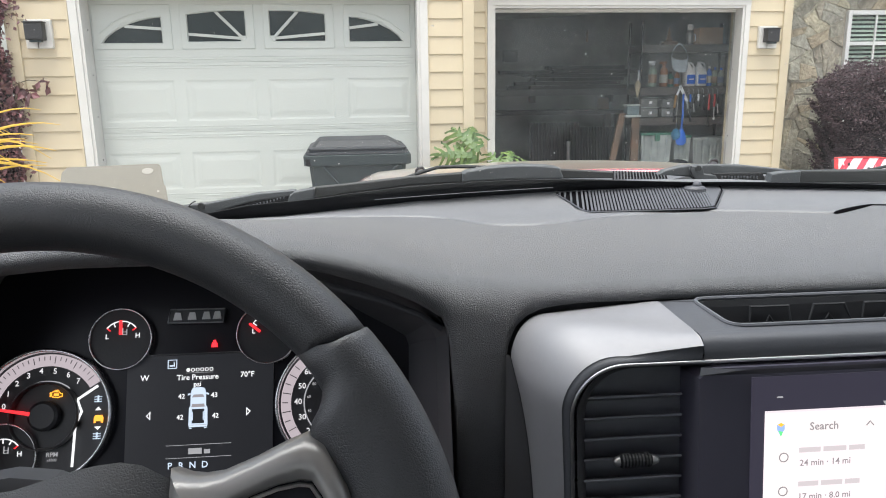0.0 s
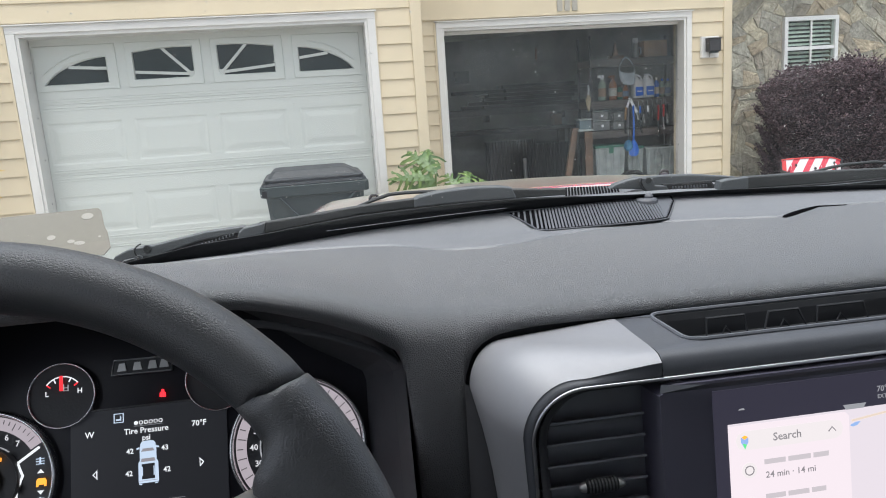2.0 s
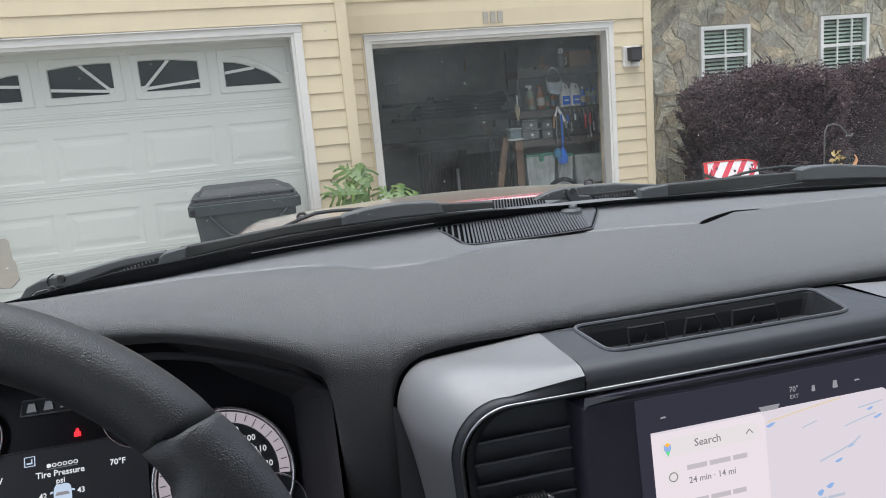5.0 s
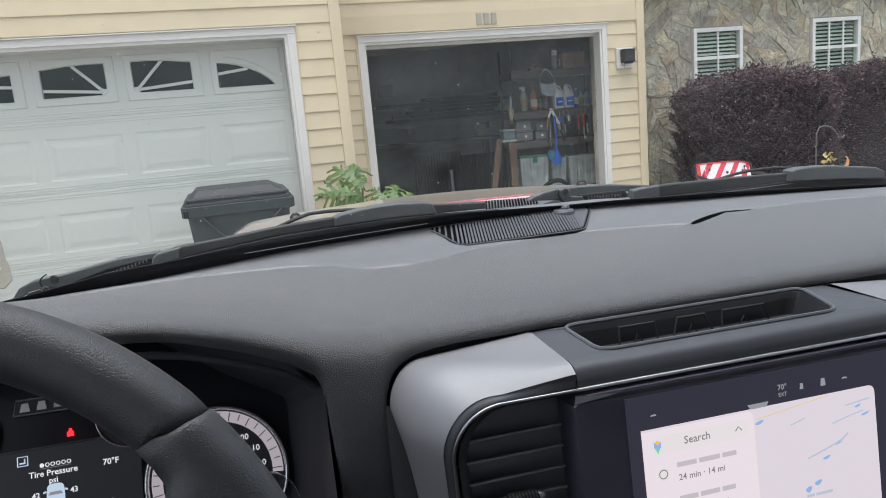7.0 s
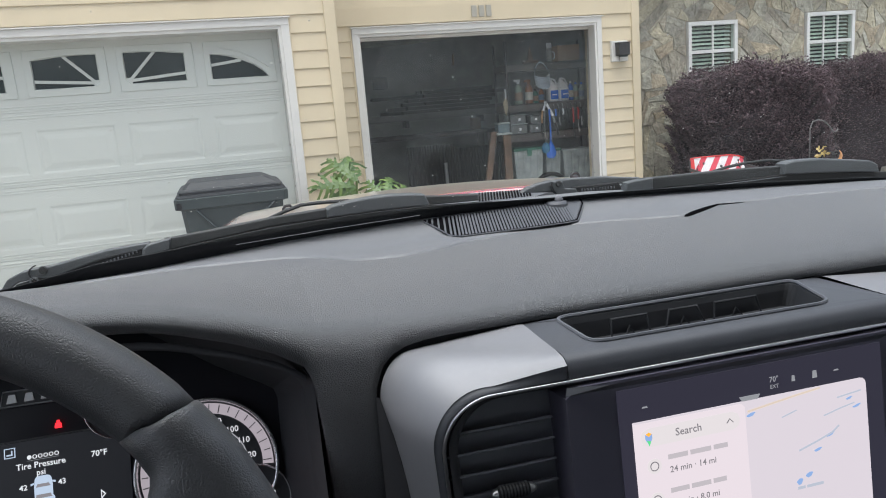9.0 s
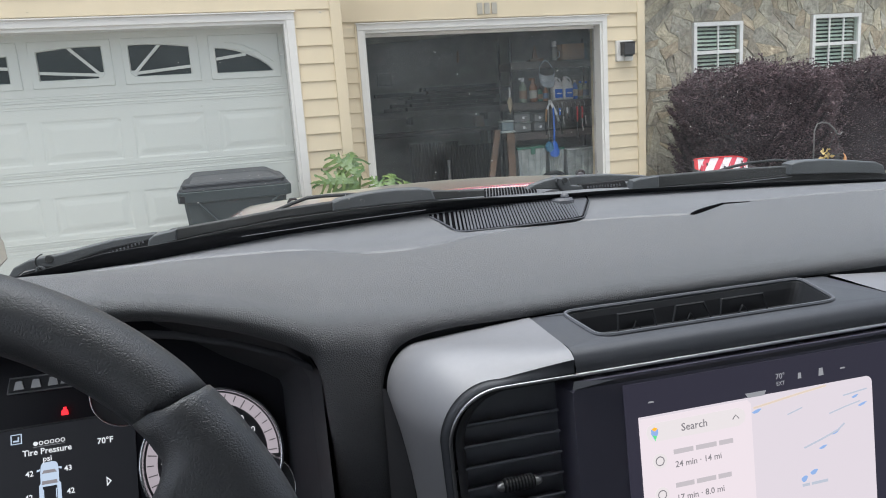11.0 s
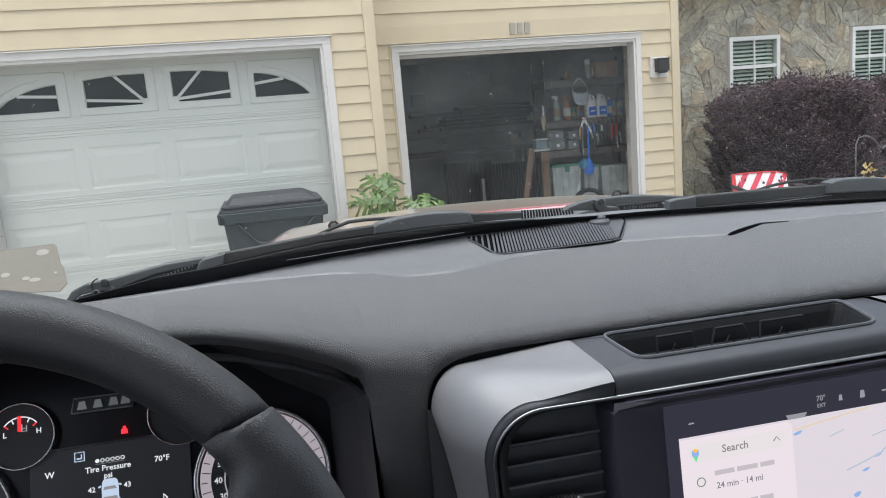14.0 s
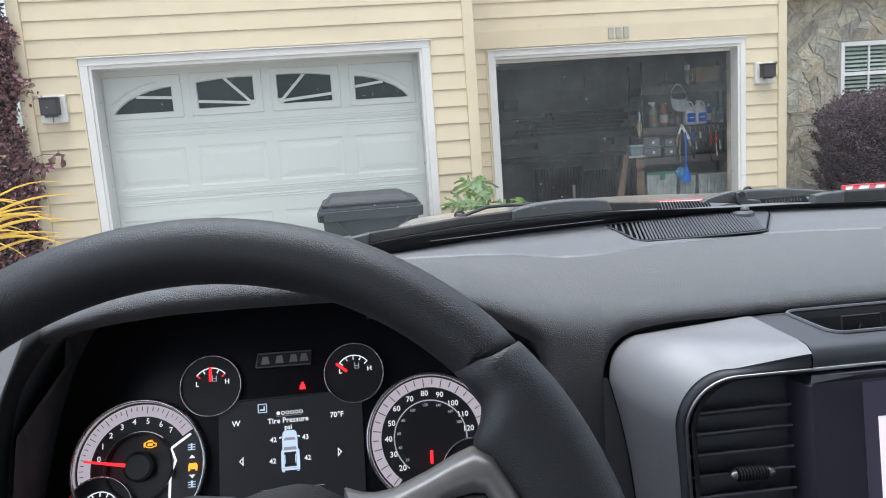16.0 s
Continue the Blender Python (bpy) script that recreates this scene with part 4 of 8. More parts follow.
tagged(part("foam_strip", tube([(2.25 + 0.25 * q, FB - 0.245, 1.585 + 0.010 * math.sin(9 * q)) for q in np.linspace(0, 1, 12)], [0.008 + 0.012 * math.sin(3.1 * q) * (0.7 + 0.3 * math.sin(17 * q)) for q in np.linspace(0, 1, 12)], 8), LEDGE), "torn pale foam strip on the planks", "foam strip")
tagged(part("wall_hook", tube([(3.222, FB - 0.02, 2.127), (3.214, FB - 0.03, 1.99)], 0.012, 8), WOOD), "short brown peg rail on the back wall", "peg")

# ---- wheeled bin ----
bn = empty("wheeled_bin", pose(0.245, 5.62, G), "dark grey wheeled rubbish bin with hinged lid", "rubbish bin")
OCT = ((-0.92, -1), (0.92, -1), (1, -0.88), (1, 0.88), (0.92, 1), (-0.92, 1), (-1, 0.88), (-1, -0.88), (-0.92, -1))
rows = [[(0.345 * f * a, 0.30 * g * b - 0.05, z) for a, b in OCT] for z, f, g in ((0.05, 0.72, 0.74), (0.10, 0.74, 0.78), (0.60, 0.845, 0.88), (0.828, 0.90, 0.95), (0.833, 0.985, 1.0), (0.839, 0.995, 1.01), (0.896, 1.0, 1.02), (0.902, 0.97, 0.98))]
part("body", loft(rows, True), BIN, bn, "tapered dark grey body")
lidr = [[(0.345 * f * a, 0.30 * g * c - 0.05 + d, z) for a, c in OCT] for z, f, g, d in ((0.902, 0.95, 0.96, 0.0), (0.905, 0.965, 0.99, 0.0), (0.917, 0.955, 0.98, 0.0), (0.919, 0.90, 0.93, 0.0), (0.932, 0.895, 0.92, 0.0), (0.934, 0.925, 0.95, 0.0), (0.941, 0.920, 0.945, 0.0), (0.948, 0.85, 0.88, 0.005))]
LIDM = material("matt black bin lid", (0.027, 0.031, 0.036), 0.6, spread=0.15, grain=12)
part("lid", loft(lidr, True), LIDM, bn, "stepped dark grey lid")
part("lid_panel", loft([[(0.345 * f * a + s, 0.30 * g * c - 0.03, z) for a, c in OCT] for z, f, g, s in ((0.944, 0.84, 0.84, 0.0), (0.954, 0.82, 0.80, -0.004), (0.984, 0.70, 0.66, -0.018), (0.988, 0.66, 0.62, -0.018))], True), LIDM, bn)
FY = lambda z: -0.288 - 0.045 * (z - 0.40) / 0.43
part("front_panel", loft([[(x, FY(z) + d, z) for x, z in ((-0.222, 0.828), (-0.120, 0.705), (-0.095, 0.694), (0.085, 0.694), (0.115, 0.705), (0.252, 0.828))] for d in (0.0, -0.016, -0.022)], False), BIN, bn)
part("front_ridge", tube([(x, FY(z) - 0.018, z) for x, z in ((-0.225, 0.830), (-0.120, 0.705), (-0.095, 0.694), (0.085, 0.694), (0.115, 0.705), (0.255, 0.830))], 0.008, 6), BIN, bn)
part("handle_bar", tube([(-0.26, 0.30, 0.91), (0.26, 0.30, 0.91)], 0.016, 8), BIN, bn)
for s in (-1, 1):
    part("lug", boxes((s * 0.27 - 0.02, s * 0.27 + 0.02, 0.23, 0.32, 0.88, 0.925)), BIN, bn)
    part("wheel", lathe([(0.03, -0.03), (0.12, -0.03), (0.12, 0.03), (0.03, 0.03)], 20), RUBBER, bn).matrix_local = pose(s * 0.29, 0.27, 0.12, 0, 90, 0)
part("grip_recess", boxes((-0.33, -0.30, -0.362, -0.35, 0.84, 0.88)), RUBBER, bn)

# ---- stone wall with windows ----
stone = structure("wall_stone", boxes((4.2, 5.225, C + 0.03, C + 0.25, G, 3.4), (5.855, 6.81, C + 0.03, C + 0.25, G, 3.4), (7.495, 12, C + 0.03, C + 0.25, G, 3.4), (5.225, 5.855, C + 0.03, C + 0.25, 2.155, 3.4), (6.81, 7.495, C + 0.03, C + 0.25, 2.19, 3.4), (5.225, 5.855, C + 0.03, C + 0.25, G, 1.0), (6.81, 7.495, C + 0.03, C + 0.25, G, 1.0)), MORTAR, "irregular grey and tan field stone wall", "wall")
TINTS = [material("field stone", c, 0.82, spread=0.34, grain=22, bump=0.9, bump_scale=30, patch=6) for c in ((0.425, 0.398, 0.312), (0.39, 0.374, 0.310), (0.452, 0.412, 0.306), (0.39, 0.332, 0.239), (0.37, 0.352, 0.284), (0.345, 0.314, 0.248))]
for t in TINTS:
    bedding(by_piece(t, 0.19))
HOLES = ((5.212, 5.868, 1.0, 2.172), (6.797, 7.508, 1.0, 2.207))


def clip(poly, nx, ny, d):
    """Keeps the part of a polygon where nx * x + ny * y <= d."""
    out = []
    for k, p in enumerate(poly):
        q = poly[(k + 1) % len(poly)]
        a, b = nx * p[0] + ny * p[1] - d, nx * q[0] + ny * q[1] - d
        if a <= 0:
            out.append(p)
        if (a < 0 < b) or (b < 0 < a):
            s = a / (a - b)
            out.append((p[0] + (q[0] - p[0]) * s, p[1] + (q[1] - p[1]) * s))
    return out


seeds = []
tries = 0
while len(seeds) < 150 and tries < 9000:
    tries += 1
    p = (4.15 + 4.35 * rnd.random(), 0.55 + 2.35 * rnd.random())
    gap = 0.17 + 0.15 * rnd.random()
    if all(math.hypot((p[0] - q[0]) * 0.9, p[1] - q[1]) > gap for q in seeds):
        seeds.append(p)
weight = {p: rnd.uniform(0.0, 0.03) for p in seeds}


def area(poly):
    return abs(sum(a[0] * b[1] - b[0] * a[1] for a, b in zip(poly, poly[1:] + poly[:1]))) / 2


def split(poly, ang, depth=0):
    """Breaks a big stone into angular slabs along its own bedding."""
    if len(poly) < 3 or area(poly) < 0.0025:
        return []
    if area(poly) < rnd.uniform(0.013, 0.048) or depth > 3:
        return [poly]
    cx, cy = sum(a for a, _ in poly) / len(poly), sum(b for _, b in poly) / len(poly)
    a = ang + rnd.uniform(-0.35, 0.35) + (1.57 if rnd.random() < 0.3 else 0)
    nx, ny = math.cos(a), math.sin(a)
    d = nx * cx + ny * cy + rnd.uniform(-0.04, 0.04)
    return split(clip(poly, nx, ny, d - 0.0013), ang, depth + 1) + split(clip(poly, -nx, -ny, -d - 0.0013), ang, depth + 1)


def stone_slab(poly):
    cx, cy = sum(a for a, _ in poly) / len(poly), sum(b for _, b in poly) / len(poly)
    out = 0.004 + 0.010 * rnd.random()
    tilt, tilt2 = rnd.uniform(-0.06, 0.06), rnd.uniform(-0.08, 0.05)
    ring = []
    for (x0, z0), (x1, z1) in zip(poly, poly[1:] + poly[:1]):
        ln = math.hypot(x1 - x0, z1 - z0)
        for k in range(max(1, int(ln / 0.05))):
            q = k / max(1, int(ln / 0.05))
            e = 0.0 if k == 0 else rnd.uniform(-0.006, 0.004)
            ring.append((x0 + (x1 - x0) * q - (z1 - z0) / ln * e * -1, z0 + (z1 - z0) * q + (x1 - x0) / ln * e * -1))
    bm = bmesh.new()
    loops = []
    for f, d in ((1.0, -0.01), (0.985, 0.75), (0.93, 1.0), (0.5, 1.05)):
        loops.append([bm.verts.new((cx + (x - cx) * f, C + 0.03 - out * d - (tilt * (x - cx) + tilt2 * (y - cy)) * f * (d > 0.5) - (rnd.uniform(-0.004, 0.004) if d > 0.8 else 0), cy + (y - cy) * f)) for x, y in ring])
    n = len(ring)
    for a, b in zip(loops, loops[1:]):
        for j in range(n):
            bm.faces.new((a[j], a[(j + 1) % n], b[(j + 1) % n], b[j]))
    bm.faces.new(loops[-1])
    bmesh.ops.recalc_face_normals(bm, faces=bm.faces)
    part("stone", bm, rnd.choice(TINTS), stone)


for k, p in enumerate(seeds):
    poly = [(4.2, 0.5), (8.5, 0.5), (8.5, 3.0), (4.2, 3.0)]
    ang = rnd.random() * 3.1
    for q in seeds:
        if q is p or math.hypot(q[0] - p[0], q[1] - p[1]) > 1.0:
            continue
        nx, ny = q[0] - p[0], q[1] - p[1]
        ln = math.hypot(nx, ny)
        f = min(0.75, max(0.25, 0.5 + (weight[p] - weight[q]) / (2 * ln * ln)))
        m = (p[0] + nx * f, p[1] + ny * f)
        poly = clip(poly, nx / ln, ny / ln, (nx * m[0] + ny * m[1]) / ln - 0.0013)
        if len(poly) < 3:
            break
    if len(poly) < 3:
        continue
    for slab in split(poly, ang):
        sx = sum(a for a, _ in slab) / len(slab)
        sz = sum(b for _, b in slab) / len(slab)
        for x0, x1, z0, z1 in HOLES:
            if x0 - 0.4 < sx < x1 + 0.4 and z0 - 0.4 < sz < z1 + 0.4:
                nx, ny, d, _ = max(((1, 0, x0, x0 - sx), (-1, 0, -x1, sx - x1), (0, -1, -z1, sz - z1), (0, 1, z0, z0 - sz)), key=lambda s: s[3])
                slab = clip(slab, nx, ny, d)
        if len(slab) >= 3 and area(slab) > 0.0012:
            stone_slab(slab)


def house_window(name, x0, x1, z0, z1, cols, label):
    w = empty(name, pose(0, C, 0), label, "window")
    tagged(w, kind="structure")
    f = 0.042
    part("frame", boxes((x0, x0 + f, -0.012, 0.05, z0, z1), (x1 - f, x1, -0.012, 0.05, z0, z1), (x0 + f, x1 - f, -0.012, 0.05, z1 - f, z1), (x0 + f, x1 - f, -0.012, 0.05, z0, z0 + f), bevel=0.003), VINYL, w, "white vinyl window frame")
    zm = z1 - (0.32 if cols == 2 else 0.33)
    part("meeting_rail", boxes((x0 + f, x1 - f, -0.002, 0.03, zm - 0.018, zm + 0.018)), VINYL, w)
    for k in range(1, cols):
        x = x0 + f + (x1 - x0 - 2 * f) * k / cols
        part("glazing_bar", boxes((x - 0.009, x + 0.009, -0.004, 0.011, z0 + f, z1 - f)), VINYL, w)
    pn = part("pane", boxes((x0 + f, x1 - f, 0.012, 0.016, z0 + f, z1 - f)), clear("window glass", (0.90, 0.95, 0.92), 0.05, 0.03), w, "greenish window glass")
    pn.visible_shadow = False
    n = int((z1 - z0 - 2 * f) / 0.042)
    for k in range(n):
        z = z1 - f - 0.025 - 0.042 * k
        bm = bmesh.new()
        box(bm, x0 + f + 0.004, x1 - f - 0.004, -0.020, 0.020, -0.0015, 0.0015)
        part("blind_slat", bm, BLIND, w).matrix_local = pose(0, 0.065, z, 34, 0, 0)
    # dark sheet standing for the shade in the room behind
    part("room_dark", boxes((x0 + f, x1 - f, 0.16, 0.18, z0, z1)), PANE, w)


house_window("window_1", 5.222, 5.858, 1.02, 2.160, 2, "white framed window with two panes and slatted blinds")
house_window("window_2", 6.807, 7.498, 1.02, 2.195, 3, "white framed window with three panes and slatted blinds")
ea = empty("eave", pose(0, 0, 0), "white painted eave above the stone wall", "eave")
tagged(ea, kind="structure")
part("fascia", boxes((4.21, 12, C - 0.24, C - 0.20, 2.62, 2.78)), TRIM, ea)
part("soffit", boxes((4.21, 12, C - 0.20, C + 0.02, 2.64, 2.66)), TRIM, ea)
tagged(part("meter_box", boxes((4.215, 4.262, C - 0.10, C - 0.005, 1.66, 1.85), bevel=0.006), IRON), "small black box fixed on the stone wall", "meter box")
rf = empty("roof", pose(0, 0, 0), "plain grey roof over the house, unseen, shaped for light", "roof")
tagged(rf, kind="structure")
# unseen roof; its edge over the bay sits back to let light in
for x0, x1, y0 in ((-2.5, 1.16, 5.95), (1.16, 4.6, B - 0.15)):
    part("slope", loft([[(x0, y0, TOP), (x1, y0, TOP)], [(x0, 10.2, TOP + 1.6), (x1, 10.2, TOP + 1.6)], [(x0, 14.5, TOP), (x1, 14.5, TOP)], [(x0, y0, TOP), (x1, y0, TOP)]]), MORTAR, rf)
part("slope", loft([[(4.2, C - 0.24, 2.78), (12, C - 0.24, 2.78)], [(4.2, 11, 4.6), (12, 11, 4.6)], [(4.2, 14.4, 2.9), (12, 14.4, 2.9)]]), MORTAR, rf)
structure("wall_rear", boxes((-2.1, 12, 14.2, 14.4, G, TOP), (-2.1, -2.0, A + 0.2, 14.2, G, TOP), (11.9, 12, C + 0.2, 14.2, G, 3.4)), SIDING, "cream siding on the far sides of the house", "wall")


# ---- plants ----
def leaf_quads(pts, size, r, upright=0.0, flat=False):
    """Many small pointed leaves about the given places; each is its own island."""
    verts, faces = [], []
    for p in pts:
        d = Vector((r.gauss(0, 1), r.gauss(0, 1), r.gauss(0, 1) + upright)).normalized()
        s = d.cross(Vector((r.gauss(0, 1), r.gauss(0, 1), r.gauss(0, 1)))).normalized()
        if flat:
            d = Vector((r.gauss(0, 1), r.gauss(0, 1), r.gauss(0, 0.32))).normalized()
            s = d.cross(Vector((r.gauss(0, 0.38), r.gauss(0, 0.38), 1))).normalized()
        ln, wd = size * r.uniform(0.7, 1.4), size * r.uniform(0.25, 0.42)
        n = d.cross(s) * wd * 0.35
        p = Vector(p)
        k = len(verts)
        verts += [p, p + d * ln * 0.5 + s * wd + n, p + d * ln, p + d * ln * 0.5 - s * wd + n]
        faces.append((k, k + 1, k + 2, k + 3))
    return verts, faces


def cloud(name, pts, size, mat, parent, r, label="", upright=0.0, flat=False):
    me = bpy.data.meshes.new(name)
    v, f = leaf_quads(pts, size, r, upright, flat)
    me.from_pydata(v, [], f)
    me.materials.append(mat)
    ob = new(name, me)
    ob.parent = parent
    if label:
        tagged(ob, label=label)
    return ob


def shrub(x, y, rx, ry, h, count, seed, label, z0=0.25, under=0.8):
    """A clipped shrub: stems, dark core and an uneven coat of small leaves."""
    r = random.Random(seed)
    b = empty("shrub", pose(x, y, G), label, "shrub", "purple leaved shrubs")
    for k in range(7):
        a = r.uniform(0, 6.3)
        part("stem", tube([(0.1 * math.cos(a), 0.1 * math.sin(a), 0), (0.35 * rx * math.cos(a), 0.35 * ry * math.sin(a), h * 0.4), (0.6 * rx * math.cos(a), 0.6 * ry * math.sin(a), h * 0.75)], [0.02, 0.014, 0.006], 6), CORE, b)

    def hull(a, t):
        """A point of the clipped outline: t from the foot to the crown."""
        e = 2.5
        w = (abs(math.cos(a)) ** e + abs(math.sin(a)) ** e) ** (-1 / e)
        lump = 1 + 0.05 * math.sin(3 * a + seed) + 0.045 * math.sin(7 * a + 5 * t + seed * 2) + 0.04 * math.sin(11 * t + 2 * a)
        tier = (6.5 * t + 0.7 * math.sin(3 * a + seed) + 0.45 * math.sin(8 * a + 2 * seed) + 0.25 * math.sin(19 * a)) % 1.0
        lump += 0.115 * tier ** 1.6 - 0.04
        prof = lerp(t, [(0, 0.80), (0.15, 0.90), (0.45, 0.98), (0.62, 0.995), (0.76, 0.955), (0.88, 0.84), (0.96, 0.58), (1, 0.0)])
        return Vector((rx * w * math.cos(a) * prof * lump, ry * w * math.sin(a) * prof * lump, z0 + (h - z0) * (t ** 0.92) * (1 + 0.025 * math.sin(4 * a + seed))))

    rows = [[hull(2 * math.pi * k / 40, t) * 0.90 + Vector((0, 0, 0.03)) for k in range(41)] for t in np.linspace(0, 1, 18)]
    part("core", loft(rows), CORE, b, "solid dark core standing for inner shade", True)
    pts = []
    for k in range(count):
        a, t = r.uniform(0, 2 * math.pi), r.random() ** 0.75
        # thin the lower leaves so the dark core reads as shade there
        if t < 0.62 + 0.08 * math.sin(5 * a) and r.random() > under:
            continue
        p = hull(a, t)
        sink = 1 - abs(r.gauss(0, 0.045)) + (0.035 * r.random() if r.random() < 0.25 else 0)
        pts.append(Vector((p.x * sink, p.y * sink, z0 + (p.z - z0) * (sink + 0.0))))
    cloud("crown", pts, 0.0215, PURPLE, b, r, "dense purple leaves", 0.0, True)
    tips = []
    for k in range(170):
        a, t = r.uniform(0, 2 * math.pi), r.uniform(0.55, 1.0)
        p = hull(a, t)
        d = Vector((p.x, p.y, (p.z - 0.5 * h) * 1.2)).normalized()
        ln = r.uniform(0.02, 0.07)
        tips += [p + d * ln * q + Vector((r.gauss(0, 0.008), r.gauss(0, 0.008), r.gauss(0, 0.008))) for q in np.linspace(0, 1, 7)]
    cloud("shoots", tips, 0.027, PURPLE, b, r, "loose leafy shoots", 0.5)
    return b


shrub(5.325, 6.79, 0.815, 0.57, 1.515, 105000, 3, "large clipped purple leaved shrub at the stone wall")
shrub(7.34, 7.22, 0.92, 0.34, 1.50, 80000, 8, "clipped purple leaved shrub under the window", under=0.3)
def climber(x0, x1, y, h):
    """A leafy red climber spilling past the corner of the wall."""
    r = random.Random(5)
    b = empty("red_climber", pose(x0, y, G), "tall dark red leaved climber at the house corner", "climber")
    for k in range(6):
        x = 0.05 + (x1 - x0) * 0.8 * k / 5
        part("stem", tube([(x, 0.05, 0), (x + 0.04, 0.0, h * 0.4), (x - 0.03, 0.02, h * 0.75), (x + 0.02, 0.04, h * 0.98)], [0.02, 0.014, 0.009, 0.004], 6), CORE, b)
    w = x1 - x0
    edge = lambda z: w * (0.985 + 0.03 * math.sin(7 * z) + 0.03 * math.sin(17 * z + 1))
    part("core", loft([[(0, 0.12, z), (0, -0.06, z), (edge(z) * 0.55, -0.09, z), (edge(z) * 0.93, -0.03, z), (edge(z) * 0.95, 0.12, z)] for z in np.linspace(0.02, h * 0.98, 26)]), CORE, b, "solid dark core standing for inner shade")
    pts = []
    for k in range(34000):
        z = h * r.random()
        q = r.random() ** 0.8
        pts.append(Vector((edge(z) * q * (1 + r.gauss(0, 0.02)), -0.10 + 0.10 * q ** 4 + r.gauss(0, 0.03), z)))
    cloud("crown", pts, 0.036, CLIMBER, b, r, "dense dark red leaves", -0.3)
    tips = []
    for z, ln in ((1.92, 0.10), (1.86, 0.13), (1.80, 0.12), (1.72, 0.07), (1.62, 0.05), (1.02, 0.06), (0.92, 0.07), (0.84, 0.10), (2.2, 0.05)):
        tips += [Vector((edge(z) + ln * q, -0.08 + r.gauss(0, 0.012), z - 0.05 * q + r.gauss(0, 0.012))) for q in np.linspace(0, 1, 9)]
    cloud("shoots", tips, 0.042, CLIMBER, b, r, "loose red shoots", -0.4)


climber(-3.05, -2.085, 6.05, 3.45)
r5 = random.Random(15)
vine = empty("climbing_twig", pose(-2.12, A - 0.06, G), "thin twig with drooping dark leaves on the siding", "twig")
part("stem", tube([(-0.03, 0, 0), (-0.02, -0.01, 1.0), (0.02, -0.02, 1.36), (0.15, -0.03, 1.40), (0.27, -0.03, 1.385)], [0.010, 0.008, 0.005, 0.003, 0.002], 6), CORE, vine)
cloud("twig_leaves", [Vector((x + r5.gauss(0, 0.012), -0.03 + r5.gauss(0, 0.01), z + r5.gauss(0, 0.012))) for x, z, n in ((0.04, 1.37, 9), (0.08, 1.38, 7), (0.11, 1.34, 7), (0.05, 1.30, 6), (0.14, 1.30, 6), (0.22, 1.38, 4), (0.27, 1.36, 4)) for _ in range(n)], 0.070, CLIMBER, vine, r5, "", -1.2)

strap = empty("strap_leaf_plant", pose(-2.62, 5.40, G), "clump of arching yellow strap leaves", "plant")
part("crown_base", lathe([(0.05, 0), (0.07, 0.2), (0.06, 0.6), (0.03, 0.75)], 12), STALK, strap)
for k in range(44):
    # tips fan out to all sides, those towards the garage at known heights
    far = k < 16
    tx = 0.72 + 0.32 * r5.random() if far else r5.uniform(-0.9, 0.55)
    ty = r5.uniform(-0.16, 0.16) if far else r5.uniform(-0.7, 0.6)
    tz = r5.uniform(0.80, 1.24) if far else r5.uniform(0.7, 1.5)
    z0 = r5.uniform(0.45, 0.72)
    rise = r5.uniform(0.10, 0.24)
    droop = r5.choice((0.0, 0.02, 0.10))
    wide = r5.uniform(0.007, 0.014)
    rows = []
    for q in np.linspace(0, 1, 12):
        c = Vector((tx * q, ty * q, z0 + (tz - z0) * (1 - (1 - q) ** 1.7) + rise * math.sin(math.pi * q) * 0.4 - droop * q ** 5))
        w = wide * min(1.0, 0.4 + 2 * q) * (1 - q ** 3) + 0.0008
        sd = Vector((-0.25, 0.15, 0.95))
        rows.append([c - sd * w, c + Vector((0, -0.003, -0.003)), c + sd * w])
    part("strap_leaf", loft(rows), YELLOW, strap, smooth=True)

phil = empty("split_leaf_plant", pose(1.10, 5.86, G), "green split leaf plant in front of the frame", "plant")
part("pot", lathe([(0.14, 0), (0.19, 0.26), (0.205, 0.26), (0.205, 0.30), (0.18, 0.30), (0.17, 0.25)], 22), MORTAR, phil, "grey plant pot", True)


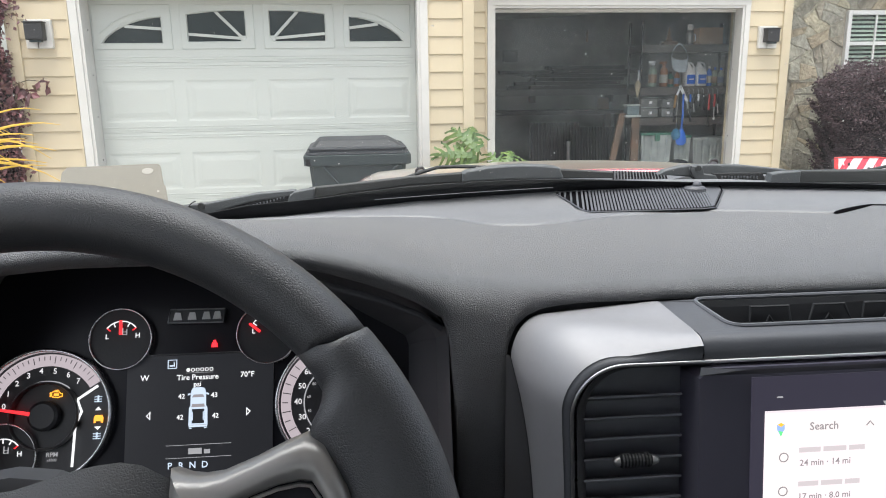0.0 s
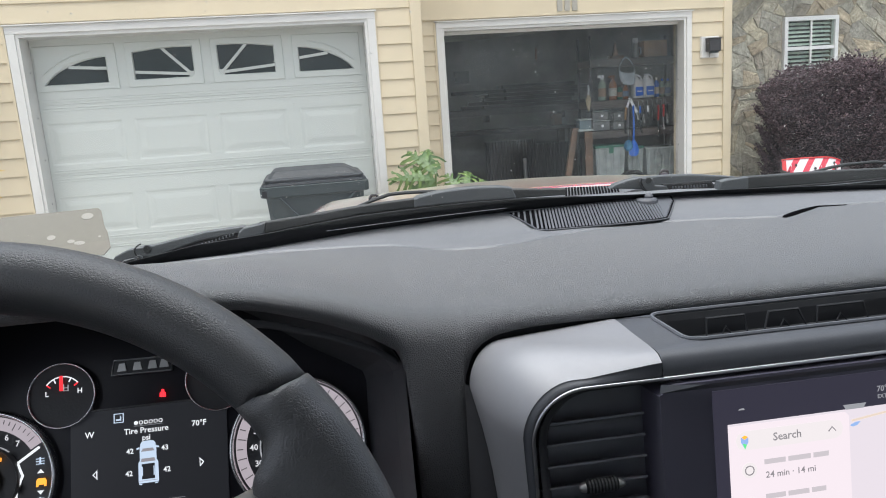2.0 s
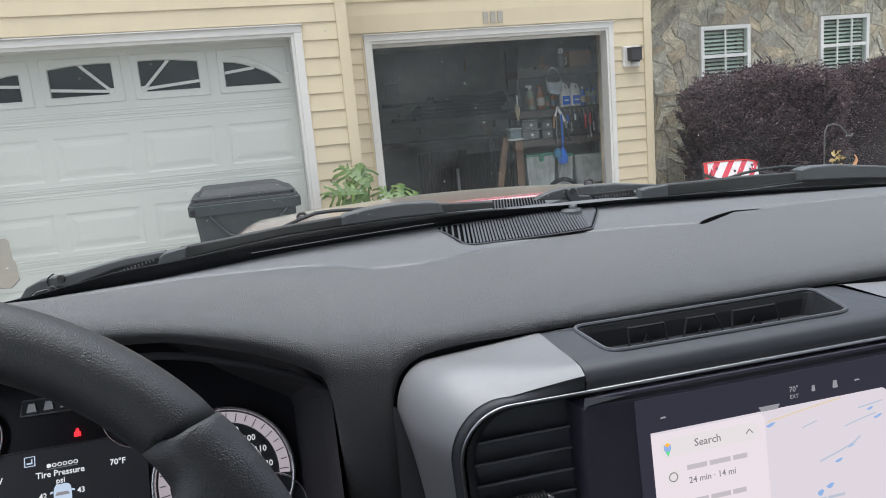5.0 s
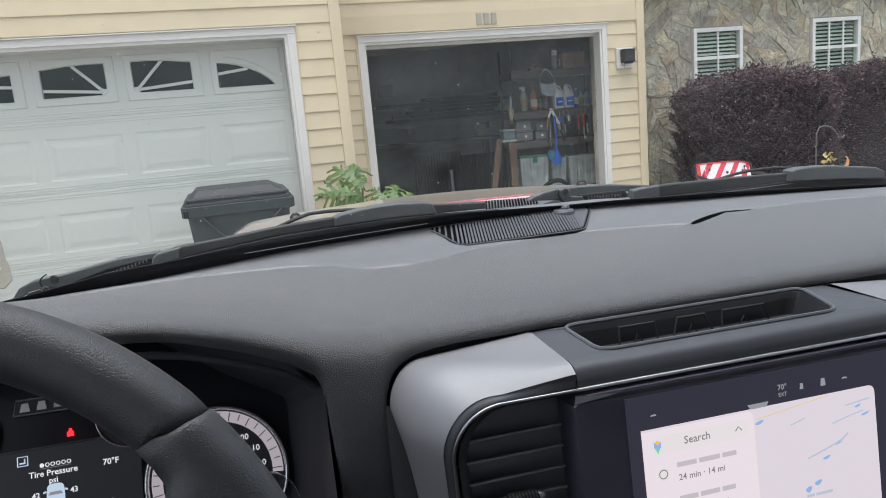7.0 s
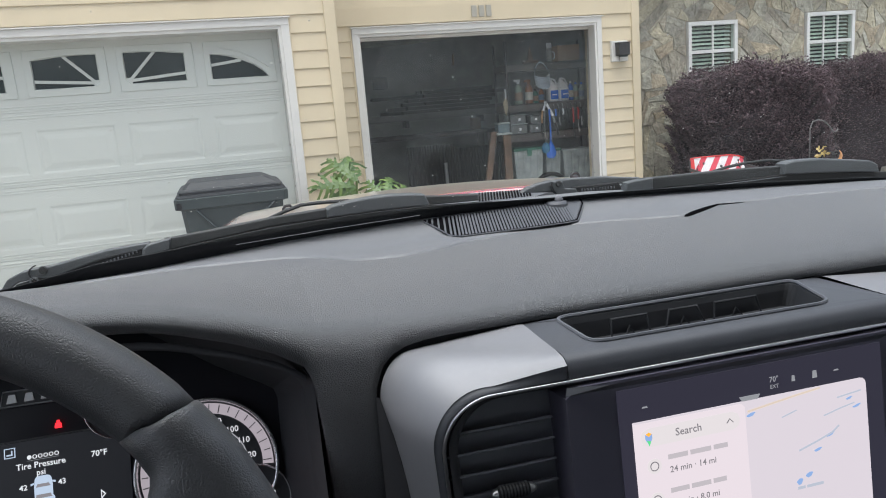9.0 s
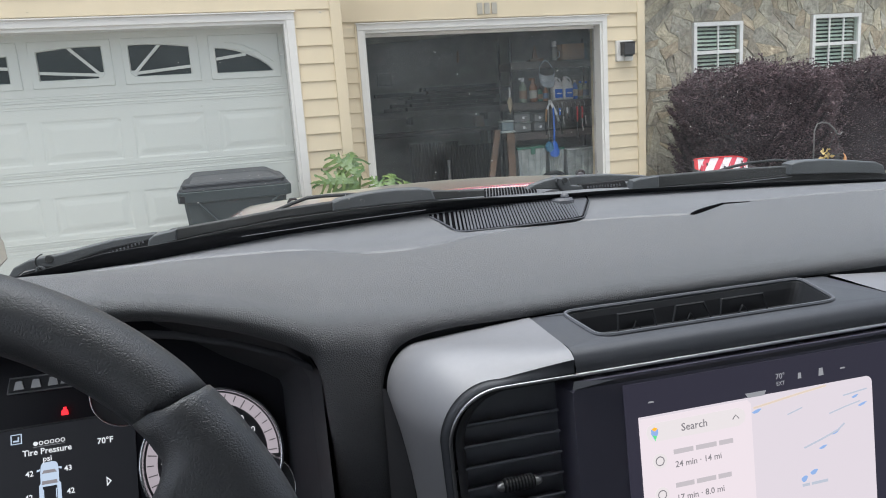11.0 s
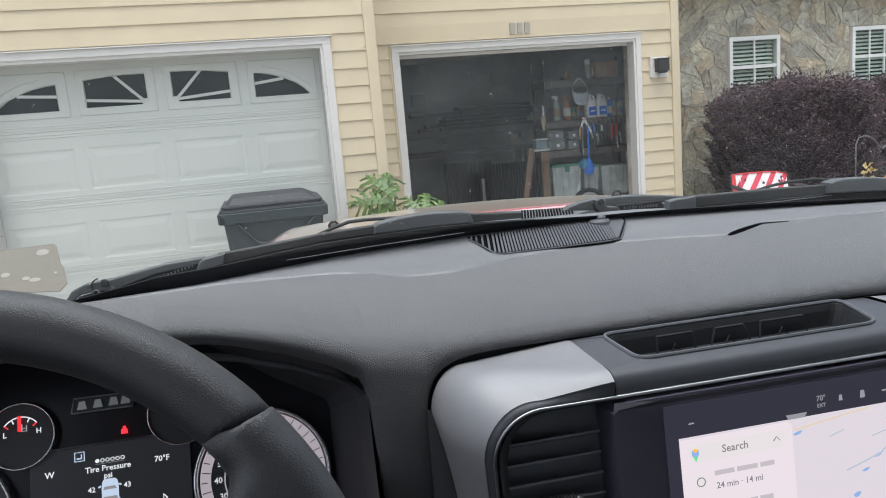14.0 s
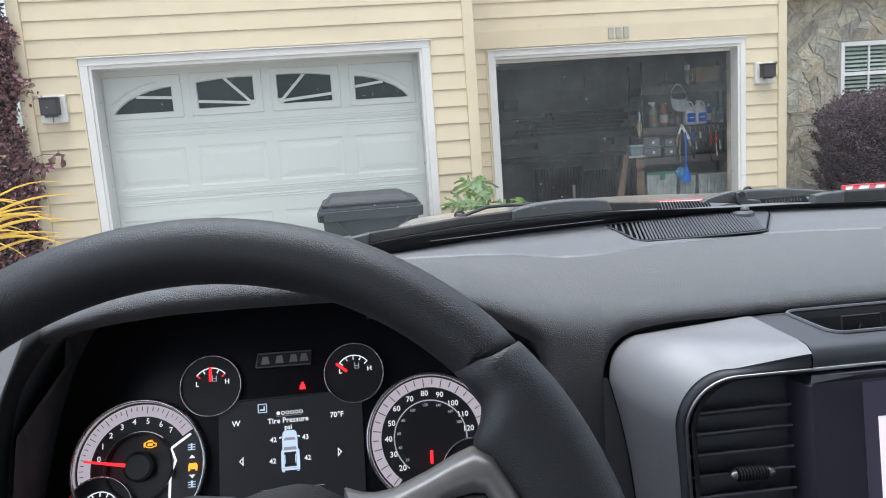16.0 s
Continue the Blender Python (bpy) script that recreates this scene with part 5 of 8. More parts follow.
def split_leaf(size, r):
    """A long leaf cut to its midrib into drooping, uneven fingers."""
    bm = bmesh.new()
    long = size * 1.45
    sag = lambda x, y: 0.05 * size - 0.55 * (x * x + 0.5 * y * y) / size
    spine = [(long * q, 0.12 * size * math.sin(math.pi * min(1.0, q + 0.12)) ** 0.6 + 0.003) for q in np.linspace(0, 0.97, 9)]
    left = [bm.verts.new((-w, y, sag(w, y))) for y, w in spine]
    mid = [bm.verts.new((0, y, sag(0, y) - 0.012 * size)) for y, w in spine]
    right = [bm.verts.new((w, y, sag(w, y))) for y, w in spine]
    for q in range(8):
        bm.faces.new((left[q], mid[q], mid[q + 1], left[q + 1]))
        bm.faces.new((mid[q], right[q], right[q + 1], mid[q + 1]))
    for side in (-1, 1):
        for f in range(6):
            q = (f + 0.5) / 6
            y0 = long * (0.02 + 0.90 * q)
            reach = size * (0.62 * math.sin(math.pi * (0.22 + 0.70 * q)) + 0.04) * r.uniform(0.6, 1.25)
            a = radians(-42 + 105 * q + r.uniform(-22, 22))
            half = size * r.uniform(0.058, 0.095)
            rows = []
            for s, w in ((0.0, 1.05), (0.3, 0.85), (0.55, 0.62), (0.78, 0.80), (0.92, 0.50), (1.0, 0.10)):
                d = reach * s
                cx, cy = d * math.cos(a) + 0.02 * size, y0 + d * math.sin(a) + 0.10 * d * s
                nx, ny = -math.sin(a) * half * w, math.cos(a) * half * w
                drop = -0.24 * size * s * s * r.uniform(0.5, 1.5)
                rows.append([bm.verts.new((side * (cx + e * nx), cy + e * ny, sag(cx, cy) + drop + (0.010 * size if e else -0.006 * size))) for e in (-1, 0, 1)])
            for u, v in zip(rows, rows[1:]):
                bm.faces.new((u[0], u[1], v[1], v[0]))
                bm.faces.new((u[1], u[2], v[2], v[1]))
    return bm


for lx, lz, size, turn, nod in ((-0.01, 0.83, 0.285, 122, 76), (0.01, 0.86, 0.205, 42, 60), (-0.02, 0.87, 0.190, -4, 52), (-0.04, 0.83, 0.190, 80, 62), (0.23, 0.70, 0.180, -16, 58), (0.24, 0.68, 0.170, -56, 62), (0.21, 0.69, 0.160, 30, 60), (0.21, 0.66, 0.150, 70, 66)):
    lf = part("leaf", split_leaf(size, r5), GREEN, phil, "green split leaf", True)
    ly = -0.12 + r5.uniform(-0.05, 0.05)
    sway = r5.uniform(-14, 14)
    lf.matrix_local = Matrix.Translation((lx, ly, lz)) @ Euler((radians(nod + r5.uniform(-8, 8)), 0, radians(sway))).to_matrix().to_4x4() @ Euler((0, 0, radians(turn))).to_matrix().to_4x4()
    part("stalk", tube([(0.02 * lx, 0, 0.26), (lx * 0.5, ly * 0.3, lz * 0.6 + 0.1), (lx, ly + 0.01, lz)], 0.009, 6), STALK, phil)

# ---- folding chair, garden hook ----
FLAG = bpy.data.materials.new("red and white striped cloth")
FLAG.use_nodes = True
fn, fl2 = FLAG.node_tree.nodes, FLAG.node_tree.links
tcf = fn.new("ShaderNodeTexCoord")
sx = fn.new("ShaderNodeSeparateXYZ")
fl2.new(tcf.outputs["Object"], sx.inputs[0])
mad = fn.new("ShaderNodeMath")
mad.operation = "MULTIPLY_ADD"
mad.inputs[1].default_value = -0.55
fl2.new(sx.outputs["Z"], mad.inputs[0])
fl2.new(sx.outputs["X"], mad.inputs[2])
mul = fn.new("ShaderNodeMath")
mul.operation = "MULTIPLY"
mul.inputs[1].default_value = 8.3
fl2.new(mad.outputs[0], mul.inputs[0])
fr = fn.new("ShaderNodeMath")
fr.operation = "FRACT"
fl2.new(mul.outputs[0], fr.inputs[0])
gt = fn.new("ShaderNodeMath")
gt.operation = "GREATER_THAN"
gt.inputs[1].default_value = 0.58
fl2.new(fr.outputs[0], gt.inputs[0])
mc = fn.new("ShaderNodeMix")
mc.data_type = "RGBA"
mc.inputs[6].default_value, mc.inputs[7].default_value = (0.66, 0.65, 0.66, 1), (0.55, 0.055, 0.085, 1)
fl2.new(gt.outputs[0], mc.inputs[0])
fl2.new(mc.outputs[2], fn["Principled BSDF"].inputs["Base Color"])
fn["Principled BSDF"].inputs["Roughness"].default_value = 0.8
ch = empty("folding_chair", pose(4.325, 5.80, G, 0, 0, -16), "folding camp chair with red and white striped cloth", "chair")
back = part("backrest", loft([[(x, y + 0.03 * (x / 0.24) ** 2, z - (0.010 * (x / 0.24) ** 4 + 0.030 * max(0.0, (x - 0.06) / 0.18) ** 2) * (z > 0.6)) for x in np.linspace(-0.24, 0.24, 13)] for y, z in ((0.16, 0.40), (0.20, 0.55), (0.232, 0.672), (0.238, 0.702), (0.244, 0.702), (0.239, 0.67))]), FLAG, ch, "striped cloth backrest", True)
part("seat", loft([[(x, y, 0.40 - 0.04 * (1 - (x / 0.26) ** 2)) for x in np.linspace(-0.26, 0.26, 9)] for y in (-0.25, 0.0, 0.16)]), FLAG, ch, smooth=True)
part("edge_binding", loft([[(x, y - 0.002 + 0.03 * (x / 0.24) ** 2, z) for x in (-0.242, -0.208)] for y, z in ((0.16, 0.40), (0.20, 0.55), (0.232, 0.672), (0.238, 0.690))]), REDP, ch, "red cloth edge")
part("piping", tube([(x, 0.236 + 0.03 * (x / 0.24) ** 2, 0.704 - 0.010 * (x / 0.24) ** 4 - 0.030 * max(0.0, (x - 0.06) / 0.18) ** 2) for x in np.linspace(-0.24, 0.24, 13)], 0.006, 6), REDP, ch)
for x in (-0.16, 0.04, 0.16):
    for k in range(6):
        part("printed_mark", plate(arc(0, 0, 0.013, 0, 300, 5), 0, 0.001), IRON if k % 2 else WHITE, ch).matrix_local = pose(x + r5.uniform(-0.035, 0.035), 0.215 + 0.03 * (x / 0.24) ** 2, 0.625 + r5.uniform(-0.05, 0.04), 76, 0, r5.uniform(0, 90))
for s in (-1, 1):
    part("back_post", tube([(s * 0.245, 0.10, 0.0), (s * 0.245, 0.27, 0.68)], 0.011, 8), IRON, ch)
    part("leg", tube([(s * 0.235, -0.28, 0.0), (s * 0.235, 0.20, 0.42)], 0.011, 8), IRON, ch)
    part("leg", tube([(s * 0.235, 0.26, 0.0), (s * 0.235, -0.26, 0.42)], 0.011, 8), IRON, ch)
    part("armrest", tube([(s * 0.25, -0.26, 0.58), (s * 0.25, 0.22, 0.60)], 0.016, 8), IRON, ch)
    part("arm_post", tube([(s * 0.27, -0.26, 0.40), (s * 0.25, -0.26, 0.58)], 0.010, 8), IRON, ch)
hk = empty("garden_hook", pose(5.165, 5.80, G), "dark iron garden hook holding a hanging ornament", "garden hook")
HOOK = [(0, 0, 0), (0, 0, 0.70), (0.0, 0, 0.88), (0.03, 0, 0.935), (0.09, 0, 0.945), (0.16, 0, 0.925), (0.215, 0, 0.875), (0.25, 0, 0.832), (0.285, 0, 0.822), (0.305, 0, 0.845)]
part("rod", tube(HOOK, 0.0058, 8), RODM, hk, smooth=True)
TINLEAF = material("faded yellow tin", (0.46, 0.34, 0.12), 0.5, spread=0.25)
PUMPKIN = material("painted orange tin", (0.50, 0.24, 0.10), 0.5, spread=0.2)
orn = empty("hanging_ornament", pose(5.39, 5.80, G + 0.630), "orange metal pumpkin ornament with yellow leaves", "ornament")
for x in (-0.09, 0.075):
    part("chain", tube([(x, 0, 0.03), (0.02, 0, 0.235)], 0.003, 5), IRON, orn)
part("scroll", tube([(0.055 + (0.052 - 0.0042 * q) * math.cos(q), -0.01, -0.02 + (0.052 - 0.0042 * q) * math.sin(q)) for q in np.linspace(0, 10, 40)], 0.006, 6), IRON, orn, smooth=True)
part("crescent", tube([(0.055 + 0.056 * math.cos(q), -0.012, -0.02 + 0.056 * math.sin(q)) for q in np.linspace(-2.4, 0.9, 14)], [0.004 + 0.011 * math.sin(math.pi * k / 13) for k in range(14)], 8), PUMPKIN, orn, "orange crescent", True)
part("frame_ring", tube([(-0.02 + 0.07 * math.cos(q), 0, -0.03 + 0.055 * math.sin(q)) for q in (2 * math.pi * k / 24 for k in range(24))], 0.006, 6, True), IRON, orn)
cloud("metal_leaves", [Vector((-0.10 + r5.gauss(0, 0.022), -0.01, 0.015 + r5.gauss(0, 0.022))) for _ in range(16)], 0.050, TINLEAF, orn, r5)
# ---- the pickup truck: x across, y ahead, z up from the ground under the driver ----
E0 = 1.482
MID = 0.4025
truck = empty("pickup_truck", pose(0.127, 0.606, 0, 0, 0, -2.5), "red pickup truck with black cab trim parked on driveway", "pickup truck")


def on_truck(name, bm, mat, label="", smooth=False, parent=None, m=None):
    ob = part(name, bm, mat, parent or truck, label, smooth)
    if m is not None:
        ob.matrix_local = m
    return ob


# dashboard pad: rear roll, brow over the instruments, flat top to the windscreen
BROW = [(-0.50, -0.176), (-0.295, -0.170), (-0.286, -0.163), (-0.28, -0.152), (-0.27, -0.134), (-0.262, -0.118), (-0.254, -0.1115), (-0.241, -0.108), (-0.20, -0.098), (-0.16, -0.094), (-0.12, -0.094), (-0.08, -0.096), (-0.04, -0.099), (-0.006, -0.103), (0.03, -0.110), (0.066, -0.119), (0.092, -0.128), (0.12, -0.136), (0.16, -0.139), (0.22, -0.139)]
LIP = [(-0.50, -0.330), (-0.305, -0.300), (-0.292, -0.215), (-0.281, -0.1756), (-0.2733, -0.159), (-0.259, -0.1395), (-0.248, -0.1275), (-0.2395, -0.1235), (-0.23, -0.1215), (-0.20, -0.118), (-0.16, -0.115), (-0.109, -0.115), (-0.05, -0.116), (0.0, -0.120), (0.02, -0.124), (0.06, -0.137), (0.09, -0.150), (0.108, -0.162), (0.110, -0.165), (0.112, -0.172), (0.114, -0.183), (0.116, -0.207), (0.119, -0.30), (0.122, -0.50), (0.1545, -0.50), (0.1555, -0.205), (0.1575, -0.186), (0.1625, -0.171), (0.171, -0.1620), (0.182, -0.1567), (0.20, -0.1535), (0.22, -0.1525)]
FLAT = [(0.50, -0.139), (0.53, -0.1335), (0.57, -0.1295), (0.62, -0.1295), (0.68, -0.1325), (0.76, -0.1395), (0.855, -0.1465), (0.87, -0.1465)]
FRONT = [(-0.5, -0.172), (-0.21, -0.162), (-0.06, -0.155), (0.112, -0.139), (0.29, -0.130), (0.44, -0.1255), (0.54, -0.127), (0.774, -0.140), (1.05, -0.158), (1.3, -0.175)]


def dash_top(x, y):
    """Height of the dashboard's top."""
    rise = lerp(x, BROW) + 0.139
    fade = max(0.0, min(1.0, (0.92 - y) / 0.36)) ** 1.3
    side = 0.03 * max(0.0, abs(x - MID) - 0.35) ** 2 * 2
    z = E0 + lerp(min(y, 0.87), FLAT) + rise * fade - side
    if y > 0.87:
        q = (y - 0.87) / 0.08
        z += (E0 + lerp(x, FRONT) - z) * q
    return z


XS = sorted([-0.5 + 0.012 * k for k in range(152)] + [-0.305, -0.30, -0.294, -0.29, -0.2835, -0.278, -0.2725, -0.266, -0.262, -0.258, -0.2545, -0.25, -0.2435, 0.1065, 0.108, 0.1115, 0.1125, 0.114, 0.1175, 0.119, 0.1545, 0.1555, 0.1575, 0.1612, 0.1637, 0.1665, 0.1695, 0.1762, 0.1805, 0.19])
rows, side_trim = [], []
for x in XS:
    top = dash_top(x, 0.53)
    lip = E0 + lerp(x, LIP)
    w = max(0.0, min(1.0, (x - 0.02) / 0.22))
    w = w * w * (3 - 2 * w)
    d = min(top - lip, 0.034 + 0.016 * w)
    brow = ((0.533, lip), (0.523, lip + 0.0035), (0.5165, top - 0.62 * d), (0.5150, top - 0.42 * d), (0.5195, top - 0.17 * d), (0.530, top))
    roll = ((0.525, lip), (0.517, lip + 0.002), (0.5145, top - 0.66 * d), (0.5170, top - 0.40 * d), (0.5240, top - 0.17 * d), (0.536, top - 0.04 * d))
    r = [(x, 0.64 if x < 0 else 0.56, lip - 0.004)] + [(x, a[0] + (b[0] - a[0]) * w, a[1] + (b[1] - a[1]) * w) for a, b in zip(brow, roll)]
    if -0.297 < x < -0.247:
        side_trim.append([(x, 0.531, lip - 0.001), (x, 0.521, lip + 0.002), (x, 0.5145, top - 0.62 * d), (x, 0.5130, top - 0.42 * d), (x, 0.5175, top - 0.12 * d), (x, 0.528, top + 0.0012)])
    r += [(x, y, dash_top(x, y)) for y in (0.555, 0.575, 0.6, 0.63, 0.66, 0.7, 0.74, 0.78, 0.82, 0.86, 0.875, 0.9, 0.925, 0.95, 0.965)]
    rows.append(r)
on_truck("dash_pad", loft(rows), PAD, "dark grey grained soft dashboard pad", True)
# smooth end trim; its black also carries the shade on that face
on_truck("hood_side_trim", loft(side_trim), BLADE, "smooth end of the instrument hood, blackened for shade", True)

# front insert of the dashboard with its own seam
SEAM = [(-0.5, 0.925), (-0.25, 0.918), (-0.128, 0.912), (-0.038, 0.891), (0.027, 0.874), (0.11, 0.868), (0.135, 0.858), (0.153, 0.829), (0.173, 0.787), (0.195, 0.770), (0.231, 0.764), (0.274, 0.783), (0.324, 0.820), (0.39, 0.842), (0.455, 0.856), (0.525, 0.835), (0.589, 0.792), (0.64, 0.833), (0.684, 0.866), (0.725, 0.858), (0.812, 0.856), (0.95, 0.83), (1.3, 0.82)]
rows = []
for k in range(151):
    x = -0.5 + 0.012 * k
    y0 = lerp(x, SEAM)
    rows.append([(x, y0, dash_top(x, y0) - 0.002), (x, y0 + 0.001, dash_top(x, y0) + 0.0006), (x, y0 + 0.010, dash_top(x, y0) + 0.0016)] + [(x, y, dash_top(x, y) + 0.0024) for y in [y0 + 0.010 + (0.962 - y0 - 0.010) * q for q in (0.2, 0.4, 0.55, 0.7, 0.85, 1)]])
on_truck("dash_insert", loft(rows), INSERT, "charcoal defroster insert panel", True)
# a short black bar for the dark reveal beside the notch
on_truck("seam_strip", tube([(x, lerp(x, SEAM) - 0.002, dash_top(x, lerp(x, SEAM)) + 0.0005) for x in (0.589, 0.60, 0.62, 0.64, 0.66, 0.684, 0.72)], [0.0026, 0.0034, 0.0036, 0.0034, 0.0030, 0.0014, 0.0008], 6), SLOTSHADE)

# loudspeaker and defroster grille
grille = new("dash_grille")
grille.parent = truck
tagged(grille, label="black slatted dashboard grille")
GOUT = [(0.292, 0.925), (0.300, 0.905), (0.311, 0.862), (0.322, 0.851), (0.400, 0.848), (0.462, 0.852), (0.478, 0.859), (0.491, 0.880), (0.515, 0.918), (0.519, 0.935)]
gz = lambda x, y: dash_top(x, y) + 0.003
# a black sheet under the slats paints the shade between them
part("surround", loft([[(x, y, gz(x, y) + 0.0002), (x * 0.985 + 0.006, 0.934, gz(x, 0.934) + 0.0002)] for x, y in GOUT]), SLOTSHADE, grille)
for k in range(52):
    x = 0.296 + 0.00418 * k
    y0 = lerp(x, GOUT) + 0.006
    a, c = (x, y0), (x + 0.225 * (0.932 - y0), 0.932)
    part("slat", loft([[(x - w, y, gz(x, y) - 0.001), (x - w, y, gz(x, y) + 0.0022), (x + w, y, gz(x, y) + 0.0022), (x + w, y, gz(x, y) - 0.001), (x - w, y, gz(x, y) - 0.001)] for x, y, w in ((*a, 0.00122), (*c, 0.00122))], True), GREY, grille)
part("rim", tube([(x, y, gz(x, y) + 0.0010) for x, y in GOUT], 0.0009, 6), GREY, grille)
sensor = on_truck("light_sensor", lathe([(0.0150, -0.004), (0.0147, 0.002), (0.0128, 0.0045), (0.0070, 0.0050)], 24, at=(0.477, 0.922, E0 - 0.1290)), GREY, "grey dome light sensor")
part("dome", lathe([(0.0062, 0.002), (0.0060, 0.006), (0.0048, 0.0085), (0.0026, 0.0102), (0.001, 0.0105)], 18, at=(0.480, 0.922, E0 - 0.1280)), GREY, sensor, smooth=True)

# instrument cluster
CM = pose(-0.097, 0.600, E0 - 0.245, 66, 0, 0)
cluster = on_truck("instrument_panel", plate([(-0.235, -0.16), (0.222, -0.16), (0.222, 0.06), (0.20, 0.085), (0.12, 0.122), (0.03, 0.138), (-0.08, 0.14), (-0.16, 0.120), (-0.20, 0.085), (-0.228, 0.03)], -0.012, -0.004), GLOSSY, "glossy black instrument panel", m=CM)


def on_cluster(name, bm, mat, label=""):
    return part(name, bm, mat, cluster, label)


# hood walls round the instruments
hoodwall = []
for x, y in [(-0.235, -0.16), (-0.228, 0.03), (-0.20, 0.080), (-0.16, 0.115), (-0.08, 0.135), (0.03, 0.133)]:
    xf = max(x, -0.188 if y < 0.05 else -0.155)
    hoodwall.append([(x, y, -0.006), (x + 0.45 * (xf - x), y * 0.985, 0.02), (x + 0.85 * (xf - x), y * 0.97 - 0.004, 0.05), (xf * 0.985, y * 0.95 - 0.012, 0.085)])
for bx, by, ox, oy in ((0.09, 0.100, 0.100, 0.105), (0.135, 0.068, 0.150, 0.088), (0.170, 0.048, 0.185, 0.067), (0.179, 0.042, 0.203, 0.050), (0.1815, 0.034, 0.2107, 0.036), (0.1795, -0.016, 0.2100, -0.019), (0.178, -0.16, 0.209, -0.165)):
    hoodwall.append([(bx + (ox - bx) * q, by + (oy - by) * q, z) for q, z in ((0, -0.006), (0.35, 0.02), (0.75, 0.05), (1.0, 0.085))])
on_cluster("inner_hood", loft(hoodwall), HOOD, "smooth black inner hood")
ledge = lambda x: E0 + lerp(x, LIP) - 0.011
on_truck("hood_ledge", loft([[(x, 0.541, ledge(x) + 0.002), (x, 0.537, ledge(x)), (x, 0.538, ledge(x) - 0.003), (x, 0.560, ledge(x) - 0.005)] for x in np.linspace(-0.02, 0.1085, 22)]), HOOD, "narrow ledge under the instrument hood", True)
on_cluster("display", plate([(-0.060, -0.075), (0.062, -0.075), (0.064, 0.0335), (-0.060, 0.0335)], -0.003, -0.0015), LCD, "black information display")
on_cluster("display_edge", plate([(-0.075, 0.0338), (0.078, 0.0338), (0.078, 0.0348), (-0.075, 0.0348)], -0.004, 0.001), SATIN)


def ring_body(name, x, y, r, w, mat):
    bm = bmesh.new()
    seg = 56
    prof = [(r + w * 0.5, -0.006)] + [(r + w * 0.5 * math.cos(q), 0.003 + w * math.sin(q)) for q in np.linspace(0, math.pi, 9)] + [(r - w * 0.5, -0.006)]
    rings = [[bm.verts.new((x + a * math.cos(q), y + a * math.sin(q), h)) for q in (2 * math.pi * k / seg for k in range(seg))] for a, h in prof]
    for a, b in zip(rings, rings[1:]):
        for k in range(seg):
            bm.faces.new((a[k], a[(k + 1) % seg], b[(k + 1) % seg], b[k]))
    ob = part(name, bm, mat, cluster, smooth=True)
    return ob


def disc(x, y, r, z0, z1, n=40):
    return plate(arc(x, y, r, 0, 360 - 360 / n, n - 1), z0, z1)


def pointer(x0, y0, x1, y1, w0, w1, z0, z1):
    """A tapered pointer from hub to tip."""
    d = math.hypot(x1 - x0, y1 - y0)
    nx, ny = -(y1 - y0) / d, (x1 - x0) / d
    return plate([(x0 + nx * w0, y0 + ny * w0), (x0 - nx * w0, y0 - ny * w0), (x1 - nx * w1, y1 - ny * w1), (x1 + nx * w1, y1 + ny * w1)], z0, z1)


# tachometer
TX, TY = -0.1255, -0.0125
on_cluster("tachometer_face", disc(TX, TY, 0.054, -0.004, -0.002), BLACK)
ring_body("tachometer_ring", TX, TY, 0.0546, 0.0034, GAUGE)
on_cluster("tachometer_band", band(TX, TY, 0.0415, 0.0515, -118, 58, -0.002, -0.0008), BAND, "pale pink lit dial band")
on_cluster("tachometer_hub_ring", band(TX, TY, 0.0285, 0.0292, -100, 40, -0.002, -0.0006), LITDIM)
ring_body("tachometer_well", TX, TY, 0.0275, 0.002, SATIN)
on_cluster("tachometer_hub", lathe([(0.0125, -0.004), (0.0125, 0.004), (0.010, 0.006), (0.003, 0.006)], 24, at=(TX, TY, 0)), BLACK)
for k, (x, y) in enumerate([(-0.1590, -0.0034), (-0.1561, 0.0068), (-0.1494, 0.0152), (-0.1403, 0.0213), (-0.1302, 0.0248), (-0.1188, 0.0243), (-0.1079, 0.0207), (-0.0996, 0.0151)]):
    on_cluster("numeral", words(str(k), 0.0065, 0.0006, (x, y)), DIALLIT)
for k in range(29):
    a = radians(-100 + 150 * k / 28)
    r0 = 0.0440 if k % 4 == 0 else 0.0465
    dx, dy = math.sin(a), math.cos(a)
    on_cluster("tick", plate([(TX + r0 * dx - 0.0003 * dy, TY + r0 * dy + 0.0003 * dx), (TX + r0 * dx + 0.0003 * dy, TY + r0 * dy - 0.0003 * dx), (TX + 0.0498 * dx + 0.0003 * dy, TY + 0.0498 * dy - 0.0003 * dx), (TX + 0.0498 * dx - 0.0003 * dy, TY + 0.0498 * dy + 0.0003 * dx)], -0.0007, -0.0003), DIALINK)
on_cluster("needle", pointer(-0.1354, -0.0104, -0.1695, -0.0041, 0.0015, 0.0008, 0.004, 0.006), NEEDLE, "red lit needle")
zig = [(-0.083, 0.0105), (-0.0987, 0.0003), (-0.0987, -0.0020), (-0.0954, -0.0103), (-0.1, -0.0213), (-0.1012, -0.055)]
on_cluster("divider", tube([(x, y, 0.001) for x, y in zig], 0.0011, 6), LIT, "white zigzag divider")
on_cluster("engine_lamp", tube([(x, y, 0.0006) for x, y in ((-0.1200, 0.0028), (-0.1208, 0.0040), (-0.1208, 0.0066), (-0.1190, 0.0074), (-0.1148, 0.0070), (-0.1134, 0.0056), (-0.1120, 0.0056), (-0.1120, 0.0032), (-0.1138, 0.0030), (-0.1150, 0.0022))], 0.0005, 5, True), AMBER, "amber engine warning lamp")
